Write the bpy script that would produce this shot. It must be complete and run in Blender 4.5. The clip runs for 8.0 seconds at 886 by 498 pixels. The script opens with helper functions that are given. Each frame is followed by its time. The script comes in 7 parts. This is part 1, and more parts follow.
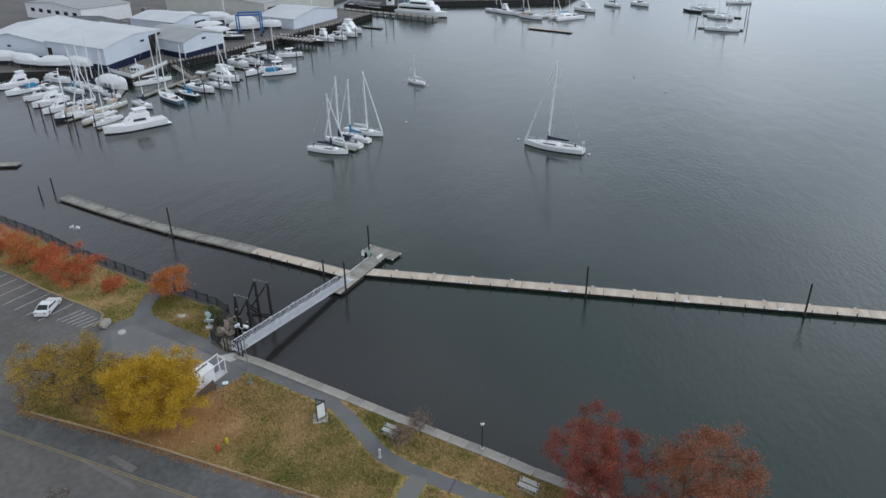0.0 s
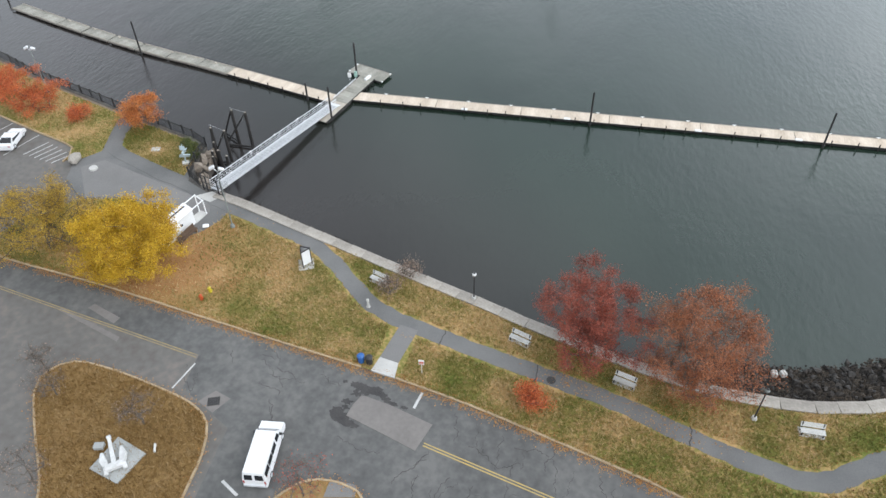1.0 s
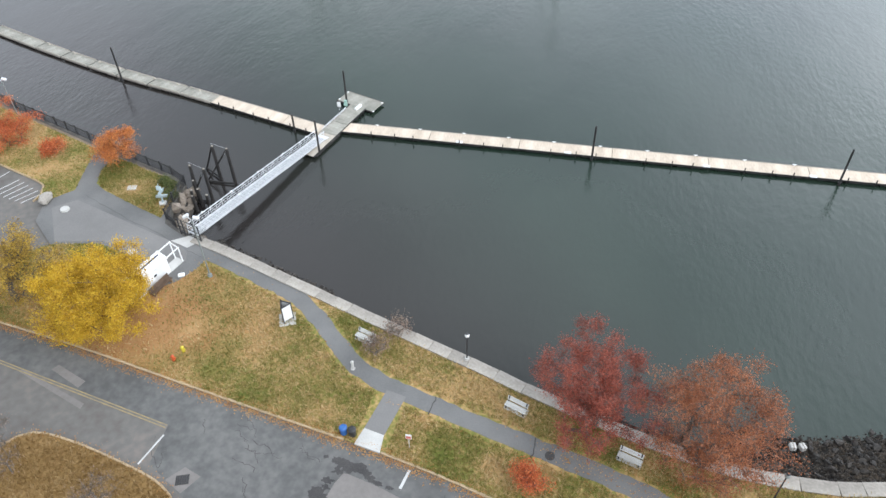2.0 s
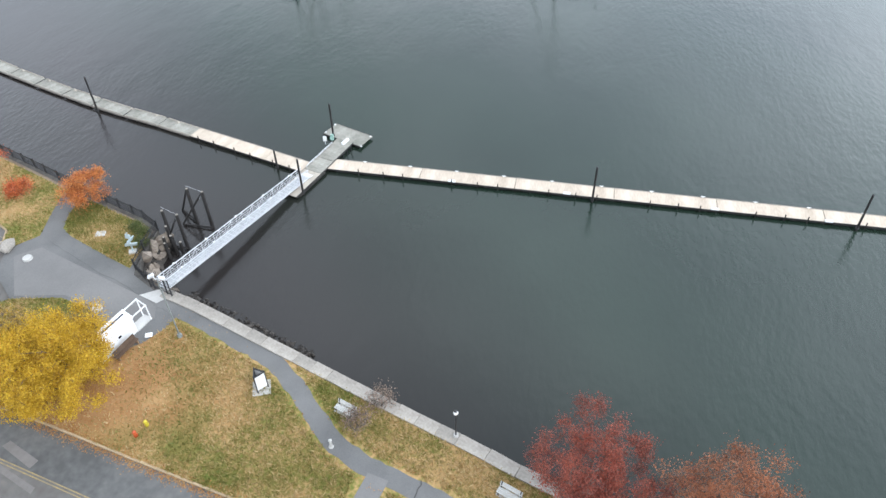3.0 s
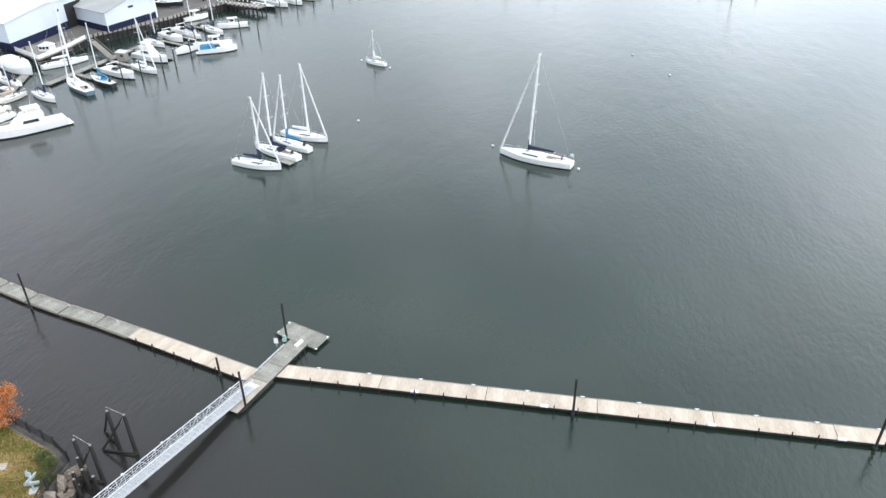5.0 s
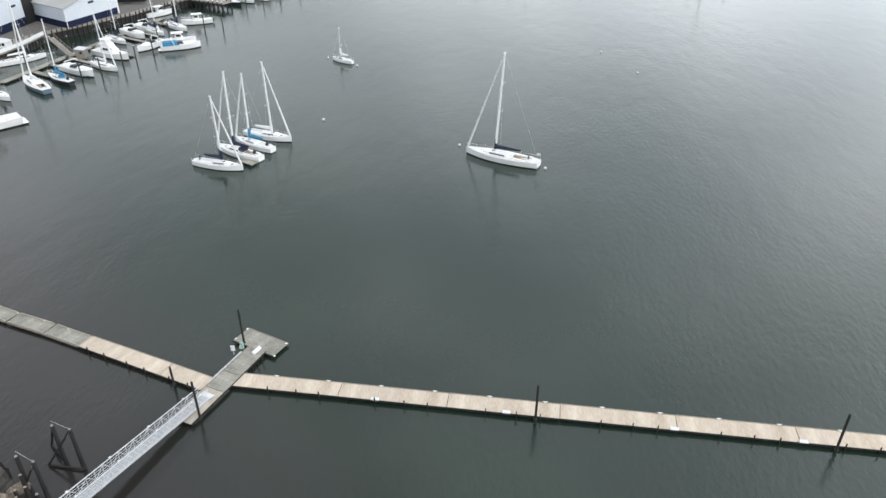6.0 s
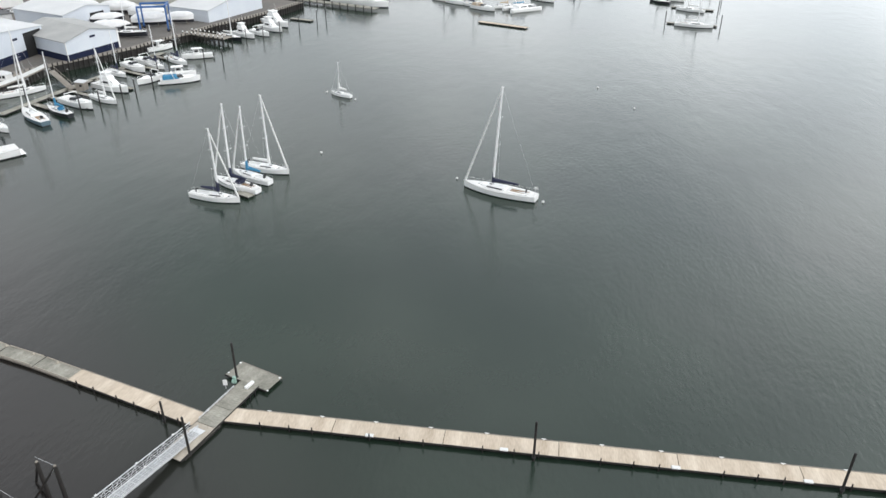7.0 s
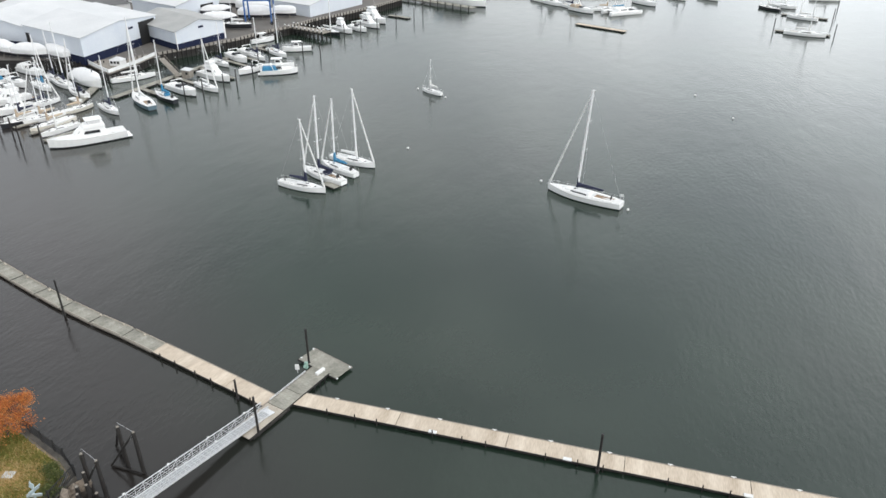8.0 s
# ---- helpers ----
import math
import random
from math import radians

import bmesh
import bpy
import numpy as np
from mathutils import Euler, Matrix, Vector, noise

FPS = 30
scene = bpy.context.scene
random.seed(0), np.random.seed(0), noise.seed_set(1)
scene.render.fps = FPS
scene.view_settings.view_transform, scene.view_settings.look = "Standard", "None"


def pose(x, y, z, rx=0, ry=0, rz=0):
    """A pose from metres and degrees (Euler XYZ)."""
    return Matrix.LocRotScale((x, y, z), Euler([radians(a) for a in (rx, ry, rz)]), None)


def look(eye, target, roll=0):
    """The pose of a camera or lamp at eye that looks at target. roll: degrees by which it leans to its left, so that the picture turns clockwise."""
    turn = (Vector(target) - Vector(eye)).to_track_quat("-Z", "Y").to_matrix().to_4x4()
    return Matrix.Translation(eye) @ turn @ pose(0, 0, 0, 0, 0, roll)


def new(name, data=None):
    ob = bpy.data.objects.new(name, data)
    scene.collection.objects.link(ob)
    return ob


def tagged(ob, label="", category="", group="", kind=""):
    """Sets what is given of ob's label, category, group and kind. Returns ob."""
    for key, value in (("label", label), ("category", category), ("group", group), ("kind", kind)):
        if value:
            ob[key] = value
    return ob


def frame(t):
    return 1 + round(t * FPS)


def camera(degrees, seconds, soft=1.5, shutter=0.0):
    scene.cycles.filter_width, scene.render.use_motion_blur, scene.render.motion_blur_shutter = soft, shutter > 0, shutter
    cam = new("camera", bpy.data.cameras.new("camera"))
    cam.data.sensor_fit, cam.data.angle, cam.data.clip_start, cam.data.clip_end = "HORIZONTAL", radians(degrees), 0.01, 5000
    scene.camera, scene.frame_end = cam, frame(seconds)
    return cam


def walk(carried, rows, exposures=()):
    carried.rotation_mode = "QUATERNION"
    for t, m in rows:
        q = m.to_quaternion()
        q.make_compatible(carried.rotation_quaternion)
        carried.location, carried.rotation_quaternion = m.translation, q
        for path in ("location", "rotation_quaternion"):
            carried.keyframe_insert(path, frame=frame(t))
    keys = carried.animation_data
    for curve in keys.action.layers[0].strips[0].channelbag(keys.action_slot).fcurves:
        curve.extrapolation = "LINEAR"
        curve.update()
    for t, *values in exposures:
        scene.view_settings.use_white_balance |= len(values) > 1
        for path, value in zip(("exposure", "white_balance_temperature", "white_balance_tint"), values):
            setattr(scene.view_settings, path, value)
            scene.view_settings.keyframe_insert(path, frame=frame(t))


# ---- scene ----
cam = camera(63.2, 8.0)
PATH = [
    (0, (7.697, -23.597, 55.196), (7.162, -21.896, 54.291), -0.8),
    (0.2, (7.81, -22.135, 55.442), (7.295, -20.528, 54.368), -1.2),
    (0.3, (7.691, -21.406, 55.473), (7.188, -19.842, 54.332), -1.3),
    (0.5, (7.081, -20.084, 55.325), (6.617, -18.625, 54.039), -1.0),
    (1, (6.472, -15.829, 55.789), (6.022, -14.437, 54.425), -1.2),
    (1.5, (5.908, -12.161, 55.97), (5.455, -10.769, 54.607), -1.3),
    (3, (4.034, -0.476, 56.137), (3.577, 0.921, 54.78), -1.3),
    (3.5, (3.356, 3.442, 56.474), (2.9, 4.835, 55.114), -1.3),
    (4, (2.956, 7.157, 56.588), (2.494, 8.548, 55.227), -1.6),
    (4.5, (2.756, 9.718, 56.713), (2.291, 11.15, 55.397), -1.3),
    (4.7, (3.178, 10.849, 57.039), (2.688, 12.382, 55.852), -1.2),
    (4.8, (3.186, 11.233, 56.896), (2.695, 12.822, 55.786), -1.0),
    (5, (3.384, 11.549, 56.234), (2.895, 13.189, 55.199), -0.9),
    (5.2, (3.883, 12.032, 56.129), (3.42, 13.629, 55.018), -0.9),
    (6.3, (4.742, 14.232, 56.019), (4.324, 15.917, 55.027), -0.1),
    (6.5, (4.813, 14.363, 55.833), (4.398, 16.065, 54.868), 0.0),
    (7, (4.507, 14.561, 55.521), (4.078, 16.261, 54.558), 0.2),
    (7.2, (4.921, 14.741, 55.456), (4.311, 16.385, 54.493), 0.4),
    (7.3, (4.98, 14.776, 55.453), (4.347, 16.411, 54.489), 0.4),
    (7.5, (5.228, 14.992, 55.355), (4.579, 16.62, 54.392), 0.4),
    (8, (5.259, 15.145, 55.24), (4.61, 16.773, 54.277), 0.3),
]
walk(cam, [(t, look(eye, target, roll)) for t, eye, target, roll in PATH], [(0, -0.16, 5850, 10), (0.3, 0.08, 6000, 10), (0.5, 0.36, 6080, 10), (1.0, 0.81, 6130, 10), (3.5, 1.12, 5880, 10), (4.5, 1.1, 5960, 10), (5.0, 0.98, 6080, 10), (6.5, 0.57, 6420, 10), (8.0, 0.59, 6500, 10)])

# ---- world, sun, exposure ----
world = bpy.data.worlds.new("overcast_sky")
scene.world = world
world.use_nodes = True
wn, wl = world.node_tree.nodes, world.node_tree.links
wn.clear()
w_out, w_bg, w_sky = wn.new("ShaderNodeOutputWorld"), wn.new("ShaderNodeBackground"), wn.new("ShaderNodeTexSky")
w_sky.sky_type, w_sky.sun_disc = "NISHITA", False
w_sky.sun_elevation, w_sky.sun_rotation = radians(47), radians(116)
w_hs = wn.new("ShaderNodeHueSaturation")
w_hs.inputs["Saturation"].default_value = 0.35
w_tc, w_map, w_noise, w_ramp, w_mix = (wn.new("ShaderNodeTexCoord"), wn.new("ShaderNodeMapping"), wn.new("ShaderNodeTexNoise"),
                                       wn.new("ShaderNodeValToRGB"), wn.new("ShaderNodeMix"))
w_map.inputs["Scale"].default_value = (1, 1, 2.5)
w_noise.inputs["Scale"].default_value, w_noise.inputs["Detail"].default_value = 2.8, 6
w_ramp.color_ramp.elements[0].position, w_ramp.color_ramp.elements[1].position = 0.36, 0.66
w_ramp.color_ramp.elements[0].color, w_ramp.color_ramp.elements[1].color = (4.5, 4.9, 5.2, 1), (9.2, 9.4, 9.5, 1)
w_mix.data_type = "RGBA"
w_mix.inputs["Factor"].default_value = 0.7
wl.new(w_tc.outputs["Generated"], w_map.inputs["Vector"])
wl.new(w_map.outputs["Vector"], w_noise.inputs["Vector"])
wl.new(w_noise.outputs["Fac"], w_ramp.inputs["Fac"])
wl.new(w_sky.outputs["Color"], w_hs.inputs["Color"])
wl.new(w_hs.outputs["Color"], w_mix.inputs[6])
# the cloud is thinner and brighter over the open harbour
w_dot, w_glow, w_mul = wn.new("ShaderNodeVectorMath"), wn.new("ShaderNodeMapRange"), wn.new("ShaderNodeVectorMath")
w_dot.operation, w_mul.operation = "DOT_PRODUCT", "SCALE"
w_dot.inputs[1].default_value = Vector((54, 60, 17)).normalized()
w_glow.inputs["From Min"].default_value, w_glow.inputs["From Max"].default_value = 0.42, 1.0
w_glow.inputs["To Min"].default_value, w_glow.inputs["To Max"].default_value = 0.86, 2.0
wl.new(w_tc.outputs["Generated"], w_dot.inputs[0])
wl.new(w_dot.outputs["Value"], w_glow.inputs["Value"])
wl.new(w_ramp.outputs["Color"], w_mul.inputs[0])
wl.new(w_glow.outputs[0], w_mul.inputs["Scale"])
# an overcast sky that is paler towards the horizon
w_sep, w_up, w_pow, w_hor, w_low = wn.new("ShaderNodeSeparateXYZ"), wn.new("ShaderNodeMath"), wn.new("ShaderNodeMath"), wn.new("ShaderNodeMath"), wn.new("ShaderNodeVectorMath")
w_up.operation, w_pow.operation, w_hor.operation, w_low.operation = "SUBTRACT", "POWER", "MULTIPLY_ADD", "SCALE"
w_up.use_clamp = True
w_up.inputs[0].default_value, w_pow.inputs[1].default_value, w_hor.inputs[1].default_value, w_hor.inputs[2].default_value = 1.0, 1.2, 0.85, 1.0
wl.new(w_tc.outputs["Generated"], w_sep.inputs[0])
wl.new(w_sep.outputs["Z"], w_up.inputs[1])
wl.new(w_up.outputs[0], w_pow.inputs[0])
wl.new(w_pow.outputs[0], w_hor.inputs[0])
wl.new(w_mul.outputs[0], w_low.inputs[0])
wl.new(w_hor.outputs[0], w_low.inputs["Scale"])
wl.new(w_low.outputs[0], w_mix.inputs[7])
wl.new(w_mix.outputs[2], w_bg.inputs["Color"])
wl.new(w_bg.outputs["Background"], w_out.inputs["Surface"])
w_bg.inputs["Strength"].default_value = 0.1

sun_data = bpy.data.lights.new("sun", "SUN")
sun_data.energy, sun_data.angle, sun_data.color = 0.75, radians(25), (1.0, 0.96, 0.9)
sun = new("sun", sun_data)
sun.matrix_world = look((50, -25, 60), (0, 0, 0))


# ---- materials ----
def mat(name, c1, c2=None, scale=1.0, fine=12.0, rough=0.75, metal=0.0, bump=0.15, bump_dist=0.02, c3=None, vary=0.0, island=0.0,
        stretch=(1, 1, 1), world_space=False, spec=0.5, lo=0.35, hi=0.65):
    """Two or three colours mixed by coarse and fine noise, with a fine relief; vary and island change the brightness piece by piece."""
    m = bpy.data.materials.new(name)
    m.use_nodes = True
    n, l = m.node_tree.nodes, m.node_tree.links
    b = n["Principled BSDF"]
    b.inputs["Roughness"].default_value, b.inputs["Metallic"].default_value = rough, metal
    b.inputs["Specular IOR Level"].default_value = spec
    mp = n.new("ShaderNodeMapping")
    mp.inputs["Scale"].default_value = stretch
    if world_space:
        l.new(n.new("ShaderNodeNewGeometry").outputs["Position"], mp.inputs["Vector"])
    else:
        l.new(n.new("ShaderNodeTexCoord").outputs["Object"], mp.inputs["Vector"])
    big, small = n.new("ShaderNodeTexNoise"), n.new("ShaderNodeTexNoise")
    big.inputs["Scale"].default_value, big.inputs["Detail"].default_value = scale, 4
    small.inputs["Scale"].default_value, small.inputs["Detail"].default_value = fine, 5
    for k in (big, small):
        l.new(mp.outputs["Vector"], k.inputs["Vector"])
    add = n.new("ShaderNodeMath")
    add.operation = "MULTIPLY_ADD"
    l.new(small.outputs["Fac"], add.inputs[0])
    add.inputs[1].default_value = 0.45
    sc = n.new("ShaderNodeMath")
    sc.operation = "MULTIPLY"
    sc.inputs[1].default_value = 0.55
    l.new(big.outputs["Fac"], sc.inputs[0])
    l.new(sc.outputs[0], add.inputs[2])
    ramp = n.new("ShaderNodeValToRGB")
    r = ramp.color_ramp
    r.elements[0].position, r.elements[1].position = lo, hi
    c2 = c2 or tuple(v * 0.75 for v in c1)
    r.elements[0].color, r.elements[1].color = (*c1, 1), (*c2, 1)
    if c3:
        r.elements.new((lo + hi) / 2).color = (*c3, 1)
    l.new(add.outputs[0], ramp.inputs["Fac"])
    out = ramp.outputs["Color"]
    if vary or island:
        src = n.new("ShaderNodeObjectInfo").outputs["Random"] if vary else n.new("ShaderNodeNewGeometry").outputs["Random Per Island"]
        mr = n.new("ShaderNodeMapRange")
        mr.inputs["To Min"].default_value, mr.inputs["To Max"].default_value = 1 - (vary or island), 1 + (vary or island)
        l.new(src, mr.inputs["Value"])
        hs = n.new("ShaderNodeHueSaturation")
        l.new(mr.outputs[0], hs.inputs["Value"])
        l.new(out, hs.inputs["Color"])
        out = hs.outputs["Color"]
    l.new(out, b.inputs["Base Color"])
    if bump:
        bp = n.new("ShaderNodeBump")
        bp.inputs["Strength"].default_value, bp.inputs["Distance"].default_value = bump, bump_dist
        l.new(small.outputs["Fac"], bp.inputs["Height"])
        l.new(bp.outputs["Normal"], b.inputs["Normal"])
    return m


def leaf_mat(name, dark, mid, light, scale=0.5, own=0.6, drift=1.0):
    """Leaves: each one its own tone between three, in drifts of one tone, a little light passes through."""
    m = bpy.data.materials.new(name)
    m.use_nodes = True
    n, l = m.node_tree.nodes, m.node_tree.links
    b = n["Principled BSDF"]
    b.inputs["Roughness"].default_value = 0.65
    g = n.new("ShaderNodeNewGeometry")
    noise_tex = n.new("ShaderNodeTexNoise")
    noise_tex.inputs["Scale"].default_value, noise_tex.inputs["Detail"].default_value = scale, 3
    l.new(n.new("ShaderNodeTexCoord").outputs["Object"], noise_tex.inputs["Vector"])
    mx = n.new("ShaderNodeMath")
    mx.operation = "MULTIPLY_ADD"
    mx.inputs[1].default_value, mx.inputs[2].default_value = own, -0.1 + 0.3 - own / 2 - (drift - 1) / 2
    l.new(g.outputs["Random Per Island"], mx.inputs[0])
    ad = n.new("ShaderNodeMath")
    ad.operation, ad.inputs[1].default_value = "MULTIPLY_ADD", drift
    l.new(noise_tex.outputs["Fac"], ad.inputs[0])
    l.new(mx.outputs[0], ad.inputs[2])
    ramp = n.new("ShaderNodeValToRGB")
    ramp.color_ramp.elements[0].position, ramp.color_ramp.elements[1].position = 0.25, 0.95
    ramp.color_ramp.elements[0].color, ramp.color_ramp.elements[1].color = (*dark, 1), (*light, 1)
    ramp.color_ramp.elements.new(0.6).color = (*mid, 1)
    l.new(ad.outputs[0], ramp.inputs["Fac"])
    l.new(ramp.outputs["Color"], b.inputs["Base Color"])
    tr, ms = n.new("ShaderNodeBsdfTranslucent"), n.new("ShaderNodeMixShader")
    ms.inputs[0].default_value = 0.25
    l.new(ramp.outputs["Color"], tr.inputs["Color"])
    l.new(b.outputs[0], ms.inputs[1])
    l.new(tr.outputs[0], ms.inputs[2])
    l.new(ms.outputs[0], n["Material Output"].inputs["Surface"])
    return m


def water_mat():
    """Dark harbour water: greenish depth, browner where shallow, small ripples in drifting patches."""
    m = bpy.data.materials.new("harbour_water")
    m.use_nodes = True
    n, l = m.node_tree.nodes, m.node_tree.links
    b = n["Principled BSDF"]
    b.inputs["Roughness"].default_value, b.inputs["IOR"].default_value = 0.16, 1.5
    pos = n.new("ShaderNodeNewGeometry").outputs["Position"]
    big = n.new("ShaderNodeTexNoise")
    big.inputs["Scale"].default_value, big.inputs["Detail"].default_value = 0.03, 5
    l.new(pos, big.inputs["Vector"])
    ramp = n.new("ShaderNodeValToRGB")
    ramp.color_ramp.elements[0].position, ramp.color_ramp.elements[1].position = 0.3, 0.7
    ramp.color_ramp.elements[0].color, ramp.color_ramp.elements[1].color = (0.011, 0.021, 0.015, 1), (0.023, 0.038, 0.027, 1)
    l.new(big.outputs["Fac"], ramp.inputs["Fac"])
    sep, depth, shade = n.new("ShaderNodeSeparateXYZ"), n.new("ShaderNodeMath"), n.new("ShaderNodeMapRange")
    l.new(pos, sep.inputs[0])
    depth.operation, depth.inputs[1].default_value = "MULTIPLY_ADD", 0.7
    l.new(sep.outputs["X"], depth.inputs[0])
    l.new(sep.outputs["Y"], depth.inputs[2])
    shade.inputs["From Min"].default_value, shade.inputs["From Max"].default_value = 18, 62
    shade.interpolation_type = "SMOOTHSTEP"
    l.new(depth.outputs[0], shade.inputs["Value"])
    deep = n.new("ShaderNodeMix")
    deep.data_type = "RGBA"
    deep.inputs[6].default_value = (0.024, 0.0212, 0.0198, 1)
    l.new(shade.outputs[0], deep.inputs["Factor"])
    l.new(ramp.outputs["Color"], deep.inputs[7])
    l.new(deep.outputs[2], b.inputs["Base Color"])
    r1, r2, patch = n.new("ShaderNodeTexNoise"), n.new("ShaderNodeTexNoise"), n.new("ShaderNodeTexNoise")
    mp = n.new("ShaderNodeMapping")
    mp.inputs["Scale"].default_value, mp.inputs["Rotation"].default_value = (1.0, 0.45, 1.0), (0, 0, 0.5)
    l.new(pos, mp.inputs["Vector"])
    r1.inputs["Scale"].default_value, r1.inputs["Detail"].default_value = 1.6, 3
    r2.inputs["Scale"].default_value, r2.inputs["Detail"].default_value = 0.25, 2
    patch.inputs["Scale"].default_value = 0.012
    l.new(mp.outputs["Vector"], r1.inputs["Vector"])
    l.new(mp.outputs["Vector"], r2.inputs["Vector"])
    l.new(pos, patch.inputs["Vector"])
    pm = n.new("ShaderNodeMapRange")
    pm.inputs["From Min"].default_value, pm.inputs["From Max"].default_value = 0.4, 0.65
    pm.inputs["To Min"].default_value, pm.inputs["To Max"].default_value = 0.25, 1.0
    l.new(patch.outputs["Fac"], pm.inputs["Value"])
    mul = n.new("ShaderNodeMath")
    mul.operation = "MULTIPLY"
    l.new(r1.outputs["Fac"], mul.inputs[0])
    l.new(pm.outputs[0], mul.inputs[1])
    ad = n.new("ShaderNodeMath")
    l.new(mul.outputs[0], ad.inputs[0])
    l.new(r2.outputs["Fac"], ad.inputs[1])
    bp = n.new("ShaderNodeBump")
    bp.inputs["Strength"].default_value, bp.inputs["Distance"].default_value = 0.75, 0.08
    l.new(ad.outputs[0], bp.inputs["Height"])
    l.new(bp.outputs["Normal"], b.inputs["Normal"])
    return m


M_WATER = water_mat()
M_ASPHALT = mat("asphalt", (0.112, 0.099, 0.089), (0.185, 0.160, 0.142), 0.10, 1.3, 0.9, bump=0.35, world_space=True, c3=(0.137, 0.130, 0.120))
M_LANE = mat("grey_lane_asphalt", (0.082, 0.081, 0.078), (0.150, 0.146, 0.139), 0.2, 1.6, 0.9, bump=0.35, world_space=True, c3=(0.112, 0.111, 0.107))
M_ROAD_OLD = mat("worn_asphalt_patch", (0.165, 0.152, 0.142), (0.212, 0.196, 0.182), 0.3, 3, 0.9, bump=0.4, world_space=True)
M_TAR = mat("tar_seal", (0.032, 0.03, 0.03), (0.068, 0.063, 0.06), 0.8, 12, 0.7, world_space=True)
M_CRACK = mat("dusty_crack", (0.045, 0.042, 0.04), (0.085, 0.08, 0.075), 1.2, 9, 0.9, world_space=True)
M_PATH = mat("path_asphalt", (0.112, 0.112, 0.110), (0.185, 0.182, 0.176), 0.25, 14, 0.9, bump=0.3, world_space=True)
M_PLAZA = mat("plaza_paving", (0.160, 0.155, 0.150), (0.220, 0.213, 0.204), 0.2, 10, 0.9, bump=0.3, world_space=True)
M_GRASS = mat("autumn_lawn", (0.135, 0.150, 0.026), (0.44, 0.29, 0.125), 0.22, 2.6, 0.95, bump=0.9, bump_dist=0.08, c3=(0.25, 0.205, 0.06), world_space=True, lo=0.41, hi=0.59)


def litter_patch(m, cx, cy, radius, c1, c2):
    """Bare brown soil and leaf litter spreading unevenly from a place."""
    n, l = m.node_tree.nodes, m.node_tree.links
    b = n["Principled BSDF"]
    old_link = b.inputs["Base Color"].links[0].from_socket
    pos = n.new("ShaderNodeNewGeometry").outputs["Position"]
    mp, ln, nz, ad, mr, mx, fine = (n.new("ShaderNodeMapping"), n.new("ShaderNodeVectorMath"), n.new("ShaderNodeTexNoise"), n.new("ShaderNodeMath"), n.new("ShaderNodeMapRange"),
                                    n.new("ShaderNodeMix"), n.new("ShaderNodeMix"))
    mp.inputs["Location"].default_value, mp.inputs["Scale"].default_value = (-cx, -cy * 1.5, 0), (1, 1.5, 0)
    l.new(pos, mp.inputs["Vector"])
    ln.operation = "LENGTH"
    l.new(mp.outputs["Vector"], ln.inputs[0])
    nz.inputs["Scale"].default_value, nz.inputs["Detail"].default_value = 0.35, 6
    l.new(pos, nz.inputs["Vector"])
    ad.operation, ad.inputs[1].default_value = "MULTIPLY_ADD", radius * 1.1
    l.new(nz.outputs["Fac"], ad.inputs[0])
    l.new(ln.outputs["Value"], ad.inputs[2])
    mr.inputs["From Min"].default_value, mr.inputs["From Max"].default_value = radius * 1.0, radius * 1.75
    mr.inputs["To Min"].default_value, mr.inputs["To Max"].default_value = 1, 0
    l.new(ad.outputs[0], mr.inputs["Value"])
    fine.data_type = mx.data_type = "RGBA"
    fine.inputs[6].default_value, fine.inputs[7].default_value = (*c1, 1), (*c2, 1)
    l.new(nz.outputs["Fac"], fine.inputs["Factor"])
    l.new(mr.outputs[0], mx.inputs["Factor"])
    l.new(old_link, mx.inputs[6])
    l.new(fine.outputs[2], mx.inputs[7])
    l.new(mx.outputs[2], b.inputs["Base Color"])


litter_patch(M_GRASS, -39.5, 29.0, 13, (0.25, 0.115, 0.03), (0.47, 0.29, 0.135))
M_BROWN = mat("brown_lawn", (0.17, 0.10, 0.03), (0.30, 0.19, 0.08), 0.2, 2.5, 0.95, bump=0.9, bump_dist=0.08, c3=(0.22, 0.135, 0.045), world_space=True)
M_BLADE = leaf_mat("grass_blade", (0.125, 0.148, 0.024), (0.27, 0.22, 0.06), (0.52, 0.38, 0.19), 0.22, 0.6, 1.6)
M_BLADE_BROWN = leaf_mat("dry_grass_blade", (0.20, 0.115, 0.035), (0.27, 0.165, 0.055), (0.33, 0.225, 0.10))
M_KERB = mat("granite_kerb", (0.36, 0.255, 0.14), (0.45, 0.365, 0.25), 0.5, 8, 0.85, vary=0.1)
M_STONE = mat("seawall_granite", (0.25, 0.228, 0.198), (0.42, 0.385, 0.338), 0.5, 5, 0.85, vary=0.14, bump=0.5)
M_WALLFACE = mat("wet_seawall", (0.05, 0.045, 0.04), (0.13, 0.12, 0.105), 0.7, 6, 0.8, bump=0.7, world_space=True)
M_CONCRETE = mat("concrete", (0.42, 0.41, 0.39), (0.55, 0.54, 0.51), 0.6, 12, 0.9, vary=0.06)
M_ROCK = mat("dark_rock", (0.013, 0.012, 0.012), (0.062, 0.053, 0.044), 0.9, 6, 0.8, vary=0.5, bump=0.6)
M_BOULDER = mat("brown_boulder", (0.12, 0.10, 0.08), (0.31, 0.26, 0.21), 1.1, 6, 0.85, vary=0.25, bump=0.6)
M_RUBBLE = mat("loose_rubble", (0.010, 0.0095, 0.0095), (0.062, 0.048, 0.034), 0.35, 5, 0.85, island=0.6, world_space=True)
